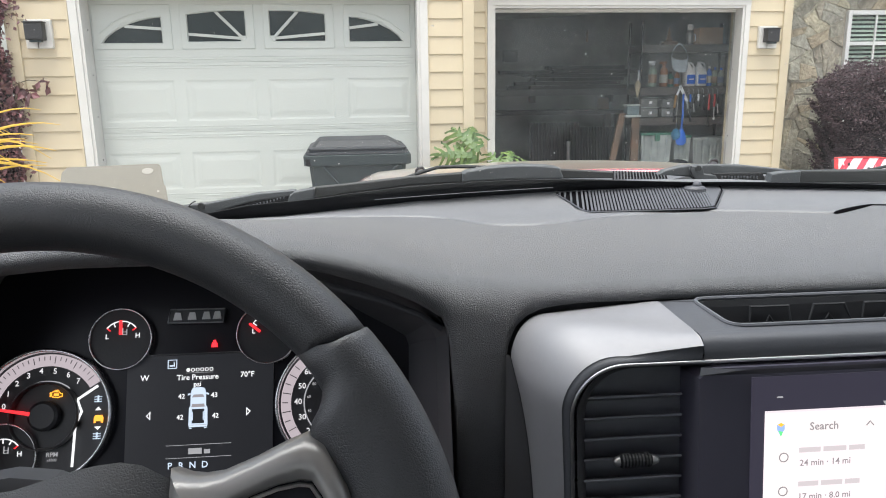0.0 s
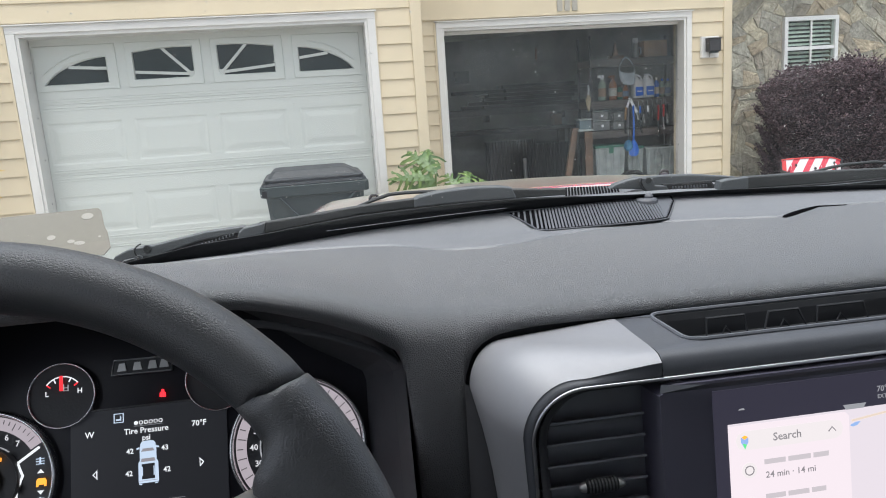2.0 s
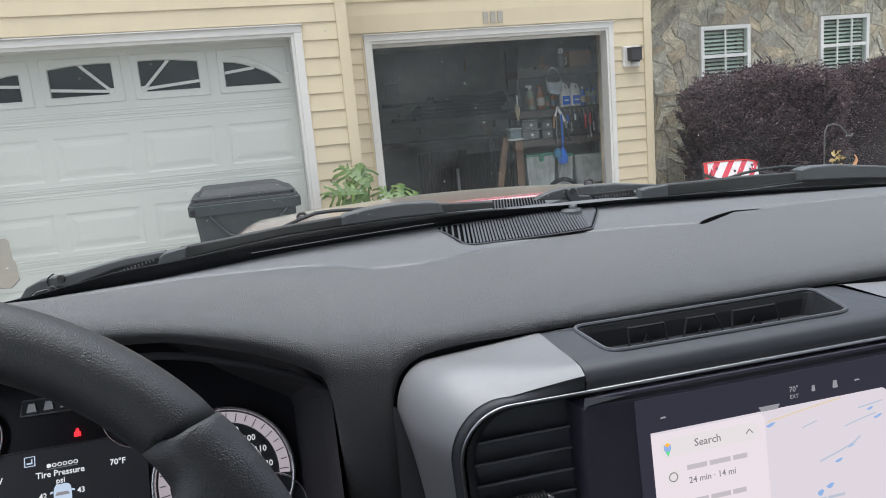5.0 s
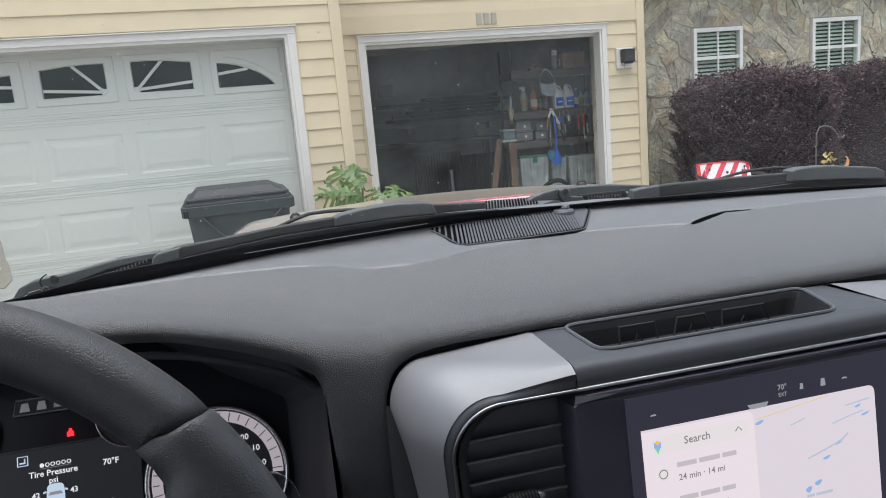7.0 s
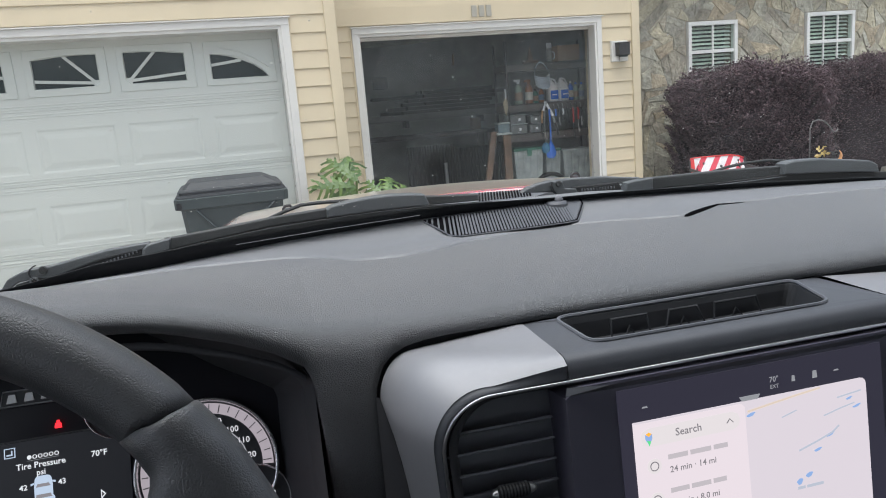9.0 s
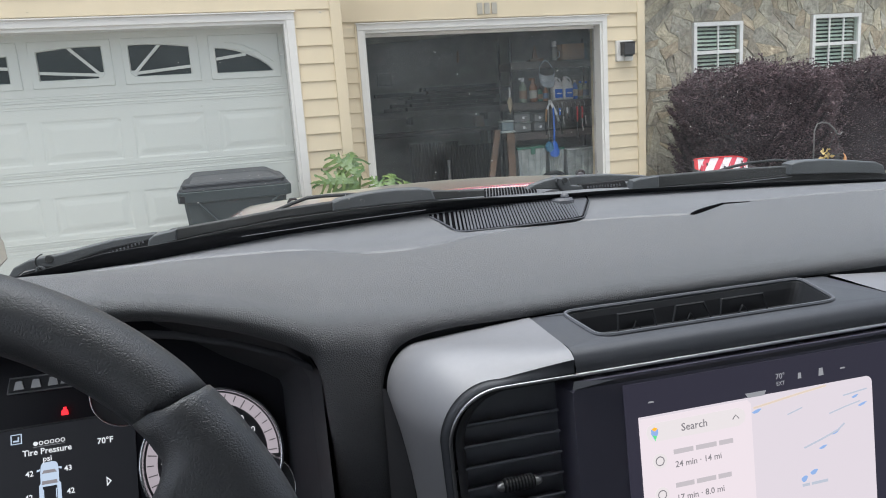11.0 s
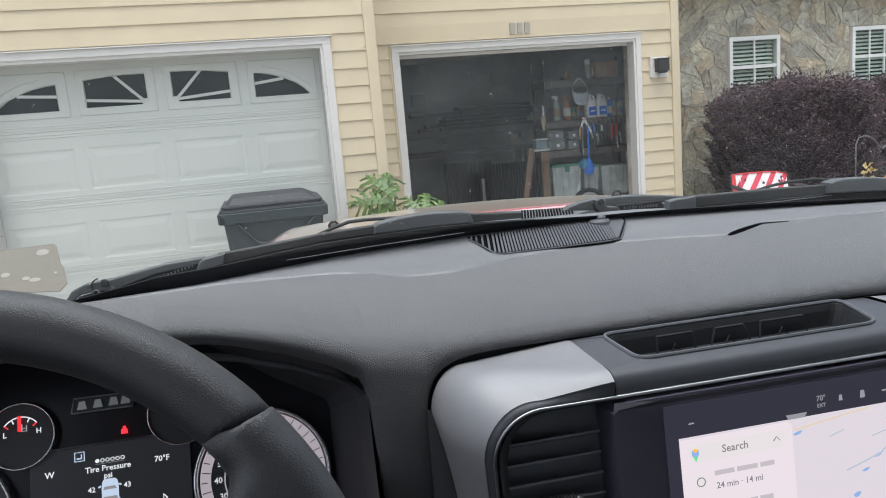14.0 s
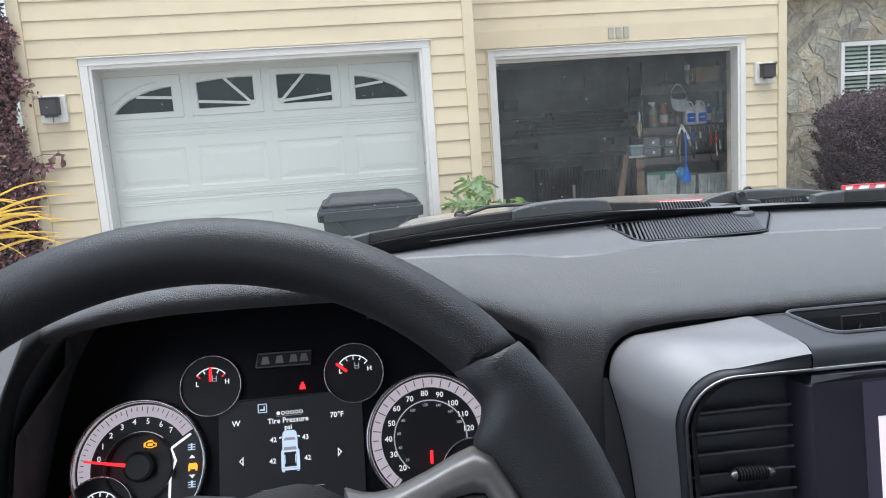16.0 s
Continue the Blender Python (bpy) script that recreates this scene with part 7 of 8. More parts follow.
for pts, w, mt in (([(-0.0085, -0.0430), (0.030, -0.0385), (0.050, -0.0365)], 0.0009, MAPROAD), ([(0.030, -0.078), (0.045, -0.074), (0.058, -0.070), (0.064, -0.066)], 0.0008, MAPGREY), ([(0.052, -0.057), (0.066, -0.054), (0.078, -0.052)], 0.0006, MAPGREY), ([(0.018, -0.052), (0.030, -0.049)], 0.0006, MAPGREY), ([(0.064, -0.046), (0.084, -0.044)], 0.0007, MAPGREY)):
    P("map_line", tube([(x, y, 0.0013) for x, y in pts], w, 5), mt)
for x, y, a, b in ((-0.0060, -0.0455, 0.0045, 0.0016), (0.0370, -0.0965, 0.0038, 0.0024), (0.0290, -0.1000, 0.0032, 0.0030), (0.0455, -0.0800, 0.0040, 0.0014), (0.0560, -0.0710, 0.0048, 0.0016), (0.0800, -0.0545, 0.0046, 0.0012), (0.0740, -0.0480, 0.0034, 0.0012)):
    P("lake", plate([(x + 0.75 * a * math.cos(q) * (1 + 0.2 * math.sin(3 * q)), y + 0.7 * b * math.sin(q) + 0.2 * a * math.cos(q)) for q in (2 * math.pi * k / 14 for k in range(14))], 0.0013, 0.0016), MAPBLUE)
P("map_label", boxes((0.0270, 0.0330, -0.1055, -0.1035, 0.0013, 0.0016), (0.0345, 0.0480, -0.1055, -0.1035, 0.0013, 0.0016)), MAPGREY)
P("grip", plate([(-0.0140, -0.0322), (0.0020, -0.0322), (0.0000, -0.0352), (-0.0120, -0.0352)], 0.001, 0.0018), LITDIM)
for t, size, y in (("70\u00b0", 0.0054, -0.0243), ("EXT", 0.0038, -0.0293)):
    P("text", words(t, size, 0.0014, (0.0140, y)), LITDIM)
for x, a, b in ((-0.0845, 0.0022, 0.0005), (0.0296, 0.0014, 0.0020), (0.0471, 0.0020, 0.0026), (0.0650, 0.0022, 0.0005)):
    P("status_mark", plate([(x - a, -0.0262 - b), (x + a, -0.0262 - b), (x + a * 0.7, -0.0262 + b), (x - a * 0.7, -0.0262 + b)], 0.001, 0.0013), LITDIM)

# air vent
vent = on_truck("air_vent", boxes((-0.218, -0.126, -0.33, -0.012, -0.044, -0.039)), VENTP, "black slatted air vent", m=SM)
for k in range(14):
    y = -0.030 - 0.0142 * k
    bm = bmesh.new()
    box(bm, -0.216, -0.141, -0.0009, 0.0009, -0.022, 0.008, 0.0007)
    sl = part("slat", bm, VENTP, vent)
    sl.matrix_local = pose(0, y, -0.026, -21, 0, 0)
part("knob", tube([(x, -0.0680, -0.011) for x in (-0.1868, -0.1858, -0.1662, -0.1652)], [0.0036, 0.0046, 0.0046, 0.0036], 14), RUBBER, vent, "ribbed black vent knob", True)
for k in range(9):
    x = -0.1848 + 0.0022 * k
    part("rib", tube([(x - 0.0005, -0.0680, -0.011), (x + 0.0005, -0.0680, -0.011)], 0.0050, 14), BLACK, vent)
for x0, x1 in ((-0.1866, -0.1905), (-0.1654, -0.1615)):
    part("knob_end", tube([(x0, -0.0680, -0.011), ((x0 + x1) / 2, -0.0680, -0.010), (x1, -0.0676, -0.008)], [0.0036, 0.0032, 0.0016], 12), BRIGHT, vent, "chrome knob end", True)

# steering wheel
WM = pose(-0.095, 0.272, E0 - 0.209, 65, 0, 0)
wheel = new("steering_wheel")
wheel.parent = truck
wheel.matrix_local = WM
tagged(wheel, label="black leather steering wheel with silver spokes")


GRIP = [(-60, 0.1648), (49, 0.1648), (54, 0.1630), (55.6, 0.1590), (57.2, 0.1505), (58.6, 0.1478), (63.6, 0.1483), (69.4, 0.1500), (78, 0.1500), (90, 0.1490), (102, 0.1500), (112, 0.1550), (124, 0.1635), (130, 0.1648), (232, 0.1648)]


def rim_piece(a0, a1, fat):
    """A stretch of the rim; beside the spokes the cover reaches inwards."""
    bm = bmesh.new()
    rings = []
    n = max(8, int((a1 - a0) / 1.0))
    for i in range(n + 1):
        deg = a0 + (a1 - a0) * i / n
        e = min(1.0, min(i, n - i) / 1.5)
        r0 = 0.0160 * fat * (0.955 + 0.045 * e)
        inner = lerp(360 - deg if deg > 180 else deg, GRIP)
        reach = max(0.0, min(1.0, (0.1640 - inner) / 0.02))
        ring = []
        for k in range(24):
            # the joint lies at a slant across the rim
            b = 2 * math.pi * k / 24
            c = math.cos(b)
            rad = 0.1795 + (r0 * 1.04 * c if c > 0 else (0.1795 - inner) * c * (0.97 + 0.03 * e))
            lift = abs(math.sin(b)) ** (1 - 0.35 * reach)
            slant = (3.2 * c if c < 0 else 1.2 * c) * (1 if deg < 180 else -1) if abs(min(deg, 360 - deg) - 49.8) < 0.6 else 0.0
            a = radians(deg + slant * (0.0 if reach else 1.0))
            ring.append(bm.verts.new((rad * math.sin(a), rad * math.cos(a), r0 * 1.12 * math.copysign(lift, math.sin(b)))))
        rings.append(ring)
    for a, b in zip(rings, rings[1:]):
        for k in range(24):
            bm.faces.new((a[k], a[(k + 1) % 24], b[(k + 1) % 24], b[k]))
    bm.faces.new(rings[0][::-1])
    bm.faces.new(rings[-1])
    bmesh.ops.recalc_face_normals(bm, faces=bm.faces)
    return bm


for a0, a1, f in ((-49.75, 49.75, 1.0), (49.95, 128, 1.03), (128.2, 231.8, 1.0), (232, 310.05, 1.03)):
    part("rim_section", rim_piece(a0, a1, f), LEATHER, wheel, smooth=True)
part("rim_core", tube([(0.1795 * math.sin(radians(6 * k)), 0.1795 * math.cos(radians(6 * k)), 0) for k in range(60)], 0.0135, 12, True), RUBBER, wheel)
# airbag cover: a soft shield
rows = []
for k in range(15):
    q = k / 14
    rows.append([(x, 0.071 - 0.010 * math.exp(-(x / 0.028) ** 2) - 0.150 * q - 0.012 * max(0.0, abs(x) - 0.055) / 0.02, 0.036 * (max(0, math.sin(math.pi * (0.06 + 0.86 * q))) ** 0.45) * (1 - 0.5 * (x / 0.075) ** 4) - 0.002) for x in np.linspace(-0.075, 0.075, 19)])
part("airbag_cover", loft(rows), LEATHER, wheel, "black grained airbag cover", True)
part("hub", lathe([(0.05, -0.09), (0.055, -0.03), (0.07, -0.008), (0.066, 0.0)], 24), SATIN, wheel)
SPOKE = [(0.068, 0.0665), (0.0745, 0.0640), (0.0805, 0.0632), (0.0887, 0.0640), (0.1047, 0.0700), (0.1170, 0.0757), (0.1255, 0.0788), (0.1340, 0.0750), (0.1440, 0.0560), (0.1510, 0.0300), (0.1510, 0.0000), (0.1400, -0.0200), (0.1150, -0.0320), (0.0900, -0.0360), (0.068, -0.0380), (0.064, 0.0100)]
HOLE = [(0.083, 0.0420), (0.087, 0.0445), (0.0915, 0.0465), (0.0960, 0.0505), (0.1026, 0.0540), (0.1140, 0.0578), (0.1230, 0.0592), (0.1280, 0.0585), (0.1330, 0.0510), (0.1380, 0.0280), (0.1370, 0.0050), (0.1270, -0.0080), (0.1080, -0.0160), (0.0900, -0.0180), (0.0800, -0.0120), (0.0790, 0.0200)]
for s in (-1, 1):
    rows = []
    for (ox, oy), (ix, iy) in zip(SPOKE + SPOKE[:1], HOLE + HOLE[:1]):
        o, i = Vector((s * ox, oy, 0.004)), Vector((s * ix, iy, 0.010))
        rows.append([o - Vector((0, 0, 0.012)), o, o.lerp(i, 0.12) + Vector((0, 0, 0.006)), o.lerp(i, 0.35) + Vector((0, 0, 0.0085)), o.lerp(i, 0.7) + Vector((0, 0, 0.0070)), o.lerp(i, 0.95) + Vector((0, 0, 0.004)), i, i - Vector((0, 0, 0.010))])
    part("spoke", loft(rows), SPOKEM, wheel, "satin silver wheel spoke", True)
    part("button_pad", plate([(s * x, y) for x, y in HOLE], 0.002, 0.0095), GLOSSY, wheel, "glossy black button pad")
    part("button_rim", tube([(s * (x * 0.97 + 0.0032), y * 0.95 + 0.001, 0.0105) for x, y in HOLE], 0.0012, 6, True), CHROME, wheel)
    for x, y in ((0.094, 0.034), (0.110, 0.042), (0.124, 0.044), (0.110, 0.018), (0.098, 0.002), (0.124, 0.006)):
        part("button", boxes((s * x - 0.0065, s * x + 0.0065, y - 0.006, y + 0.006, 0.009, 0.012), bevel=0.001), SATIN, wheel)
on_truck("steering_column", tube([(-0.095, 0.36, E0 - 0.262), (-0.095, 0.60, E0 - 0.38)], 0.045, 16), BLACK)

# left end of the dashboard
on_truck("vent_bezel", loft([[(-0.42 + 0.012 * k, 0.50 + 0.0012 * (k - 5) ** 2, E0 - 0.200 - 0.02 * j) for k in range(11)] for j in range(12)]), SILVER, "satin silver side vent bezel", True)
on_truck("lower_dash", boxes((-0.5, -0.32, 0.53, 0.6, E0 - 0.75, E0 - 0.21), (-0.5, 1.3, 0.56, 0.62, E0 - 0.85, E0 - 0.40), (MID + 0.25, 1.3, 0.52, 0.56, E0 - 0.5, E0 - 0.156), (0.150, MID + 0.25, 0.530, 0.56, E0 - 0.5, E0 - 0.150)), BLACK)

# windscreen, sticker, cowl
SLOPE = [(0.985, -0.150), (0.90, -0.101), (0.80, -0.018), (0.62, 0.122), (0.45, 0.265), (0.36, 0.345)]


def screen_base(x):
    return -0.075 * abs((x - MID) / 0.9) ** 2


rows = [[(MID + (x - MID) * (1 - 0.12 * j / 5), y + screen_base(x), E0 + z - 0.02 * abs((x - MID) / 0.9) ** 2) for x in np.linspace(-0.5, 1.305, 24)] for j, (y, z) in enumerate(SLOPE)]
glass = on_truck("windscreen", loft(rows), GLASS, "clear windscreen glass", True)
glass.visible_shadow = False
FRIT = [(-0.54, -0.176), (-0.205, -0.1505), (-0.14, -0.1400), (-0.10, -0.1330), (-0.054, -0.1300), (-0.024, -0.1285), (0.02, -0.1225), (0.098, -0.1150), (0.166, -0.1120), (0.236, -0.1099), (0.287, -0.1101), (0.357, -0.1131), (0.427, -0.1163), (0.476, -0.1185), (0.55, -0.1201), (0.637, -0.1239), (0.727, -0.1277), (0.867, -0.1362), (0.976, -0.1429), (1.33, -0.1798)]
rows = []
for x in np.linspace(-0.5, 1.3, 60):
    z, lo = E0 + lerp(x, FRIT) - 0.001, E0 + lerp(x, FRONT) - 0.008
    rows.append([(x, 0.950, lo), (x, 0.922, z), (x, 0.9235, z + 0.0004), (x, 0.952, lo)])
on_truck("frit_band", loft(rows), FRITM, "black printed band along the windscreen edge", True)
on_truck("wiper_rail", tube([(0.056, 0.9215, E0 - 0.1310), (0.11, 0.9215, E0 - 0.1285), (0.165, 0.9215, E0 - 0.1258), (0.225, 0.9215, E0 - 0.1236), (0.287, 0.9215, E0 - 0.1216)], 0.0006, 6), GREY, "thin bright metal rail")
# specks of dirt on the glass
r7 = random.Random(33)
verts, faces = [], []


def speck(u, q, a, c, tilt):
    """A small irregular fleck lying on the inside of the glass, q up along its slope."""
    y, z = lerp(q, [(0.0, 0.90), (0.4, 0.80), (1.0, 0.62)]), lerp(q, [(0.0, -0.101), (0.4, -0.018), (1.0, 0.122)])
    y += screen_base(u) - 0.004
    along = Vector((0, -0.62, 0.785))
    k = len(verts)
    for m in range(6):
        w = m * math.pi / 3
        e = r7.uniform(0.6, 1.2)
        dx, dq = a * math.cos(w) * e, c * math.sin(w) * e
        verts.append(Vector((u + dx * math.cos(tilt) - dq * math.sin(tilt), y, E0 + z)) + along * (dx * math.sin(tilt) + dq * math.cos(tilt)))
    faces.append(tuple(range(k, k + 6)))


for k in range(1000):
    big = 2.0 if k % 17 == 0 else 1.0
    speck(r7.uniform(-0.35, 0.95), r7.random(), big * r7.uniform(0.00025, 0.0008), big * r7.uniform(0.0002, 0.0005), r7.uniform(-1.5, 1.5))
me = bpy.data.meshes.new("dirt_fleck")
me.from_pydata(verts, [], faces)
me.materials.append(FLECK)
dirt = new("dirt_fleck", me)
dirt.parent = truck
tagged(dirt, label="pale specks of dirt on glass", kind="stuff")
st = on_truck("windscreen_sticker", plate([(-0.060, -0.024), (-0.004, -0.024), (0.055, -0.030), (0.062, -0.021), (0.058, 0.000), (0.0555, 0.004), (0.054, 0.010), (0.0505, 0.028), (0.047, 0.032), (-0.055, 0.030), (-0.060, 0.022)], -0.0006, 0.0006), STICKER, "beige paper windscreen sticker with punched marks", m=pose(-0.245, 0.872, E0 - 0.102, 52, 0, 3))
for x, y, a, b in ((0.036, 0.022, 0.0065, 0.0042), (-0.001, -0.002, 0.0045, 0.0030), (0.020, -0.009, 0.0040, 0.0022), (0.029, -0.012, 0.0060, 0.0024), (0.050, -0.006, 0.0015, 0.0013)):
    part("punched_mark", plate([(x + a * math.cos(q), y + b * math.sin(q)) for q in (2 * math.pi * k / 16 for k in range(16))], 0.0006, 0.0010), MARK, st)

base_y = lambda x: 0.985 + screen_base(x)
crest = lambda x: E0 + lerp(x, [(-0.5, -0.215), (-0.25, -0.172), (-0.2, -0.158), (-0.12, -0.142), (0.0, -0.1325), (0.10, -0.1245), (0.30, -0.1165), (0.38, -0.1180), (0.49, -0.1230), (0.60, -0.1260), (0.85, -0.135), (1.305, -0.175)])
rows, seal = [], []
for x in np.linspace(-0.5, 1.305, 40):
    d = -0.030 * abs((x - MID) / 0.75) ** 2
    y = base_y(x)
    low = min(E0 - 0.127 + d, crest(x) - 0.003)
    q = lerp(x, [(0.47, 0.0), (0.50, 0.6)])
    up = (x, y + 0.015 + 0.057 * q, low + (crest(x) - low) * q)
    seal.append([(x, y - 0.010, low - 0.040), (x, y + 0.008, low - 0.008), (x, y + 0.015, low), up])
    rows.append([up, (x, y + 0.072, crest(x)), (x, y + 0.09, crest(x) - 0.001), (x, y + 0.115, min(E0 - 0.150 + d, crest(x) - 0.01)), (x, y + 0.16, min(E0 - 0.175 + d, crest(x) - 0.03))])
on_truck("cowl_seal", loft(seal), RUBBER, "black rubber seal along the cowl", True)
cowl = on_truck("cowl", loft(rows), GREY, "charcoal plastic cowl below the windscreen", True)
# raised black bars drawn for the shade in the cowl's slots
for k in range(18):
    x = 0.391 + 0.0046 * k
    y, low = base_y(x), E0 - 0.127 - 0.030 * abs((x - MID) / 0.75) ** 2
    face = lambda q: (y + 0.015 + 0.057 * q, low + (crest(x) - low) * q)
    part("louvre", loft([[(x + w + 0.018 * q, face(q)[0], face(q)[1] + up) for q, up in ((0.22, -0.002), (0.22, 0.0009), (0.93, 0.0009), (0.93, -0.002))] for w in (0.0, 0.0030)]), SLOTSHADE, cowl)
for x, y, z in ((0.134, 1.28, -0.141), (0.651, 1.24, -0.1345)):
    nz = on_truck("washer_nozzle", tube([(x - 0.0072, y, E0 + z - 0.004), (x - 0.0070, y, E0 + z + 0.004), (x - 0.004, y, E0 + z + 0.0082), (x + 0.004, y, E0 + z + 0.0086), (x + 0.0070, y, E0 + z + 0.0050), (x + 0.0074, y, E0 + z - 0.004)], 0.0026, 8), BLADE, smooth=True)
    part("jet", boxes((x - 0.006, x + 0.006, y - 0.003, y + 0.008, E0 + z - 0.004, E0 + z + 0.0045), bevel=0.001), GREY, nz)


# wipers
def slab(outline, y, depth=0.012, edge=0.0016, lean=0.0):
    """A moulded bar standing across the view: outline (x, z), its near edge rounded over."""
    bm = bmesh.new()
    n = len(outline)
    turn = sum(a[0] * b[1] - b[0] * a[1] for a, b in zip(outline, outline[1:] + outline[:1]))
    normal = []
    for k in range(n):
        nx = nz = 0.0
        for a, b in ((outline[k - 1], outline[k]), (outline[k], outline[(k + 1) % n])):
            ln = math.hypot(b[0] - a[0], b[1] - a[1]) or 1.0
            nx, nz = nx + (b[1] - a[1]) / ln, nz - (b[0] - a[0]) / ln
        ln = math.hypot(nx, nz) or 1.0
        normal.append((nx / ln * (1 if turn > 0 else -1), nz / ln * (1 if turn > 0 else -1)))
    loops = []
    for back, cut in ((depth, 0.0), (edge, 0.0), (edge * 0.3, edge * 0.35), (0.0, edge)):
        loops.append([bm.verts.new((x - nx * cut, y + back + lean * x, E0 + z - nz * cut)) for (x, z), (nx, nz) in zip(outline, normal)])
    for a, b in zip(loops, loops[1:]):
        for k in range(n):
            bm.faces.new((a[k], a[(k + 1) % n], b[(k + 1) % n], b[k]))
    bm.faces.new(loops[-1])
    bm.faces.new(loops[0][::-1])
    bmesh.ops.recalc_face_normals(bm, faces=bm.faces)
    return bm


def wiper():
    w = new("wiper")
    w.parent = truck
    tagged(w, label="black windscreen wiper with grey blade cover")
    return w


def strip(points, drop, y, depth):
    """A bar of even height under a line of (x, z)."""
    return slab(points + [(x, z - drop) for x, z in points[::-1]], y, depth, 0.0012)


w = wiper()
ARM = [(-0.224, -0.164), (-0.2115, -0.1472), (-0.1955, -0.1403), (-0.183, -0.1384), (-0.163, -0.1370), (-0.129, -0.1309), (-0.096, -0.1254), (-0.048, -0.1225), (-0.048, -0.1290), (-0.109, -0.1372), (-0.143, -0.1460), (-0.158, -0.1500), (-0.170, -0.1512), (-0.180, -0.1500), (-0.187, -0.1506), (-0.201, -0.1525), (-0.212, -0.1600)]
part("arm", slab(ARM, 0.965, 0.014), WIPER, w, "grey tapered wiper arm")
part("blade_spine", slab([(-0.205, -0.1560), (-0.158, -0.1470), (-0.109, -0.1345), (-0.048, -0.1270), (-0.048, -0.1420), (-0.109, -0.1500), (-0.205, -0.1680)], 0.967, 0.010), RUBBER, w, "black blade spine")
part("pivot_seam", tube([(-0.173 + 0.0135 * math.cos(q), 0.9640, E0 - 0.1428 + 0.0098 * math.sin(q)) for q in np.linspace(1.9, 4.9, 12)], 0.0009, 6), RUBBER, w)
part("pivot_nut", tube([(-0.171, 0.9650, E0 - 0.1405), (-0.171, 0.9628, E0 - 0.1405)], [0.0052, 0.0044], 16), BLADE, w)
part("pivot_ear", tube([(-0.1825 + 0.0042 * math.cos(q), 0.9640, E0 - 0.1520 + 0.0036 * math.sin(q)) for q in (2 * math.pi * k / 14 for k in range(14))], 0.0013, 6, True), WIPER, w)
for k in range(16):
    q = k / 15
    part("tooth", boxes((-0.130 + 0.066 * q, -0.1285 + 0.066 * q, 0.9600, 0.9625, E0 - 0.1492 + 0.0168 * q, E0 - 0.1458 + 0.0162 * q)), GREY, w)
CARRIER = [(-0.030, -0.1198), (0.022, -0.1158), (0.103, -0.1082), (0.175, -0.1045), (0.306, -0.1030), (0.380, -0.1085)]
part("blade_carrier", slab(CARRIER + [(0.380, -0.1170), (0.306, -0.1156), (0.175, -0.1166), (0.103, -0.1193), (0.022, -0.1278), (-0.030, -0.1345)], 0.962, 0.012), BLADE, w, "dark grey blade carrier")
part("blade", strip([(x, z - 0.0135) for x, z in ((-0.098, -0.1270), (-0.030, -0.1210), (0.022, -0.1150), (0.103, -0.1065), (0.175, -0.1040), (0.306, -0.1030), (0.400, -0.1070))], 0.009, 0.960, 0.010), RUBBER, w, "black rubber wiper blade")
part("blade_rail", tube([(x, 0.9595, E0 + z - 0.0165) for x, z in ((-0.030, -0.1210), (0.022, -0.1150), (0.103, -0.1068), (0.175, -0.1046), (0.306, -0.1040), (0.395, -0.1080))], 0.0008, 6), GREY, w)
part("clip", slab([(-0.0578, -0.1372), (-0.0552, -0.1285), (-0.0490, -0.1234), (-0.0215, -0.1190), (-0.0240, -0.1330)], 0.955, 0.016, 0.002), WIPER, w, "grey end clip")
part("blade_cover", slab([(0.1722, -0.1155), (0.1727, -0.1046), (0.1790, -0.1014), (0.206, -0.0972), (0.230, -0.0955), (0.255, -0.0950), (0.288, -0.0970), (0.3030, -0.0996), (0.3085, -0.1124), (0.3083, -0.1144), (0.240, -0.1140)], 0.953, 0.022, 0.0022), WIPER, w, "grey plastic blade cover")
part("link", tube([(0.098, 0.985, E0 - 0.1125), (0.120, 0.985, E0 - 0.1050), (0.142, 0.985, E0 - 0.0990), (0.165, 0.985, E0 - 0.0985), (0.196, 0.985, E0 - 0.0997), (0.235, 0.985, E0 - 0.1020)], 0.0024, 8), BLADE, w, "thin black wiper link")

w = wiper()
part("arm", slab([(0.452, -0.1165), (0.4602, -0.1112), (0.478, -0.1065), (0.4951, -0.1042), (0.535, -0.1043), (0.5772, -0.1062), (0.640, -0.1142), (0.640, -0.1243), (0.6075, -0.1197), (0.534, -0.1193), (0.500, -0.1210)], 0.985, 0.014, 0.002), WIPER, w, "grey tapered wiper arm")
part("arm_root", slab([(0.4955, -0.1045), (0.4942, -0.1095), (0.4975, -0.1180), (0.5056, -0.1268), (0.5336, -0.1282), (0.5355, -0.1240), (0.5315, -0.1180), (0.515, -0.1160), (0.512, -0.1060)], 0.977, 0.014, 0.0018), WIPER, w, "grey arm root")
part("blade_spine", slab([(0.528, -0.1160), (0.600, -0.1160), (0.610, -0.1330), (0.528, -0.1330)], 0.9790, 0.010), RUBBER, w, "black blade spine")
for k in range(12):
    part("tooth", boxes((0.540 + 0.0046 * k, 0.5412 + 0.0046 * k, 0.9750, 0.9785, E0 - 0.1230 - 0.0001 * k, E0 - 0.1196 - 0.0001 * k)), GREY, w)
part("root_seam", tube([(0.4948, 0.9765, E0 - 0.1048), (0.4938, 0.9765, E0 - 0.1100), (0.4972, 0.9765, E0 - 0.1182), (0.5050, 0.9765, E0 - 0.1272), (0.5336, 0.9765, E0 - 0.1286)], 0.0009, 6), RUBBER, w)
part("pivot_nut", tube([(0.5048, 0.9775, E0 - 0.1080), (0.5048, 0.9748, E0 - 0.1080)], [0.0046, 0.0040], 16), BLADE, w)
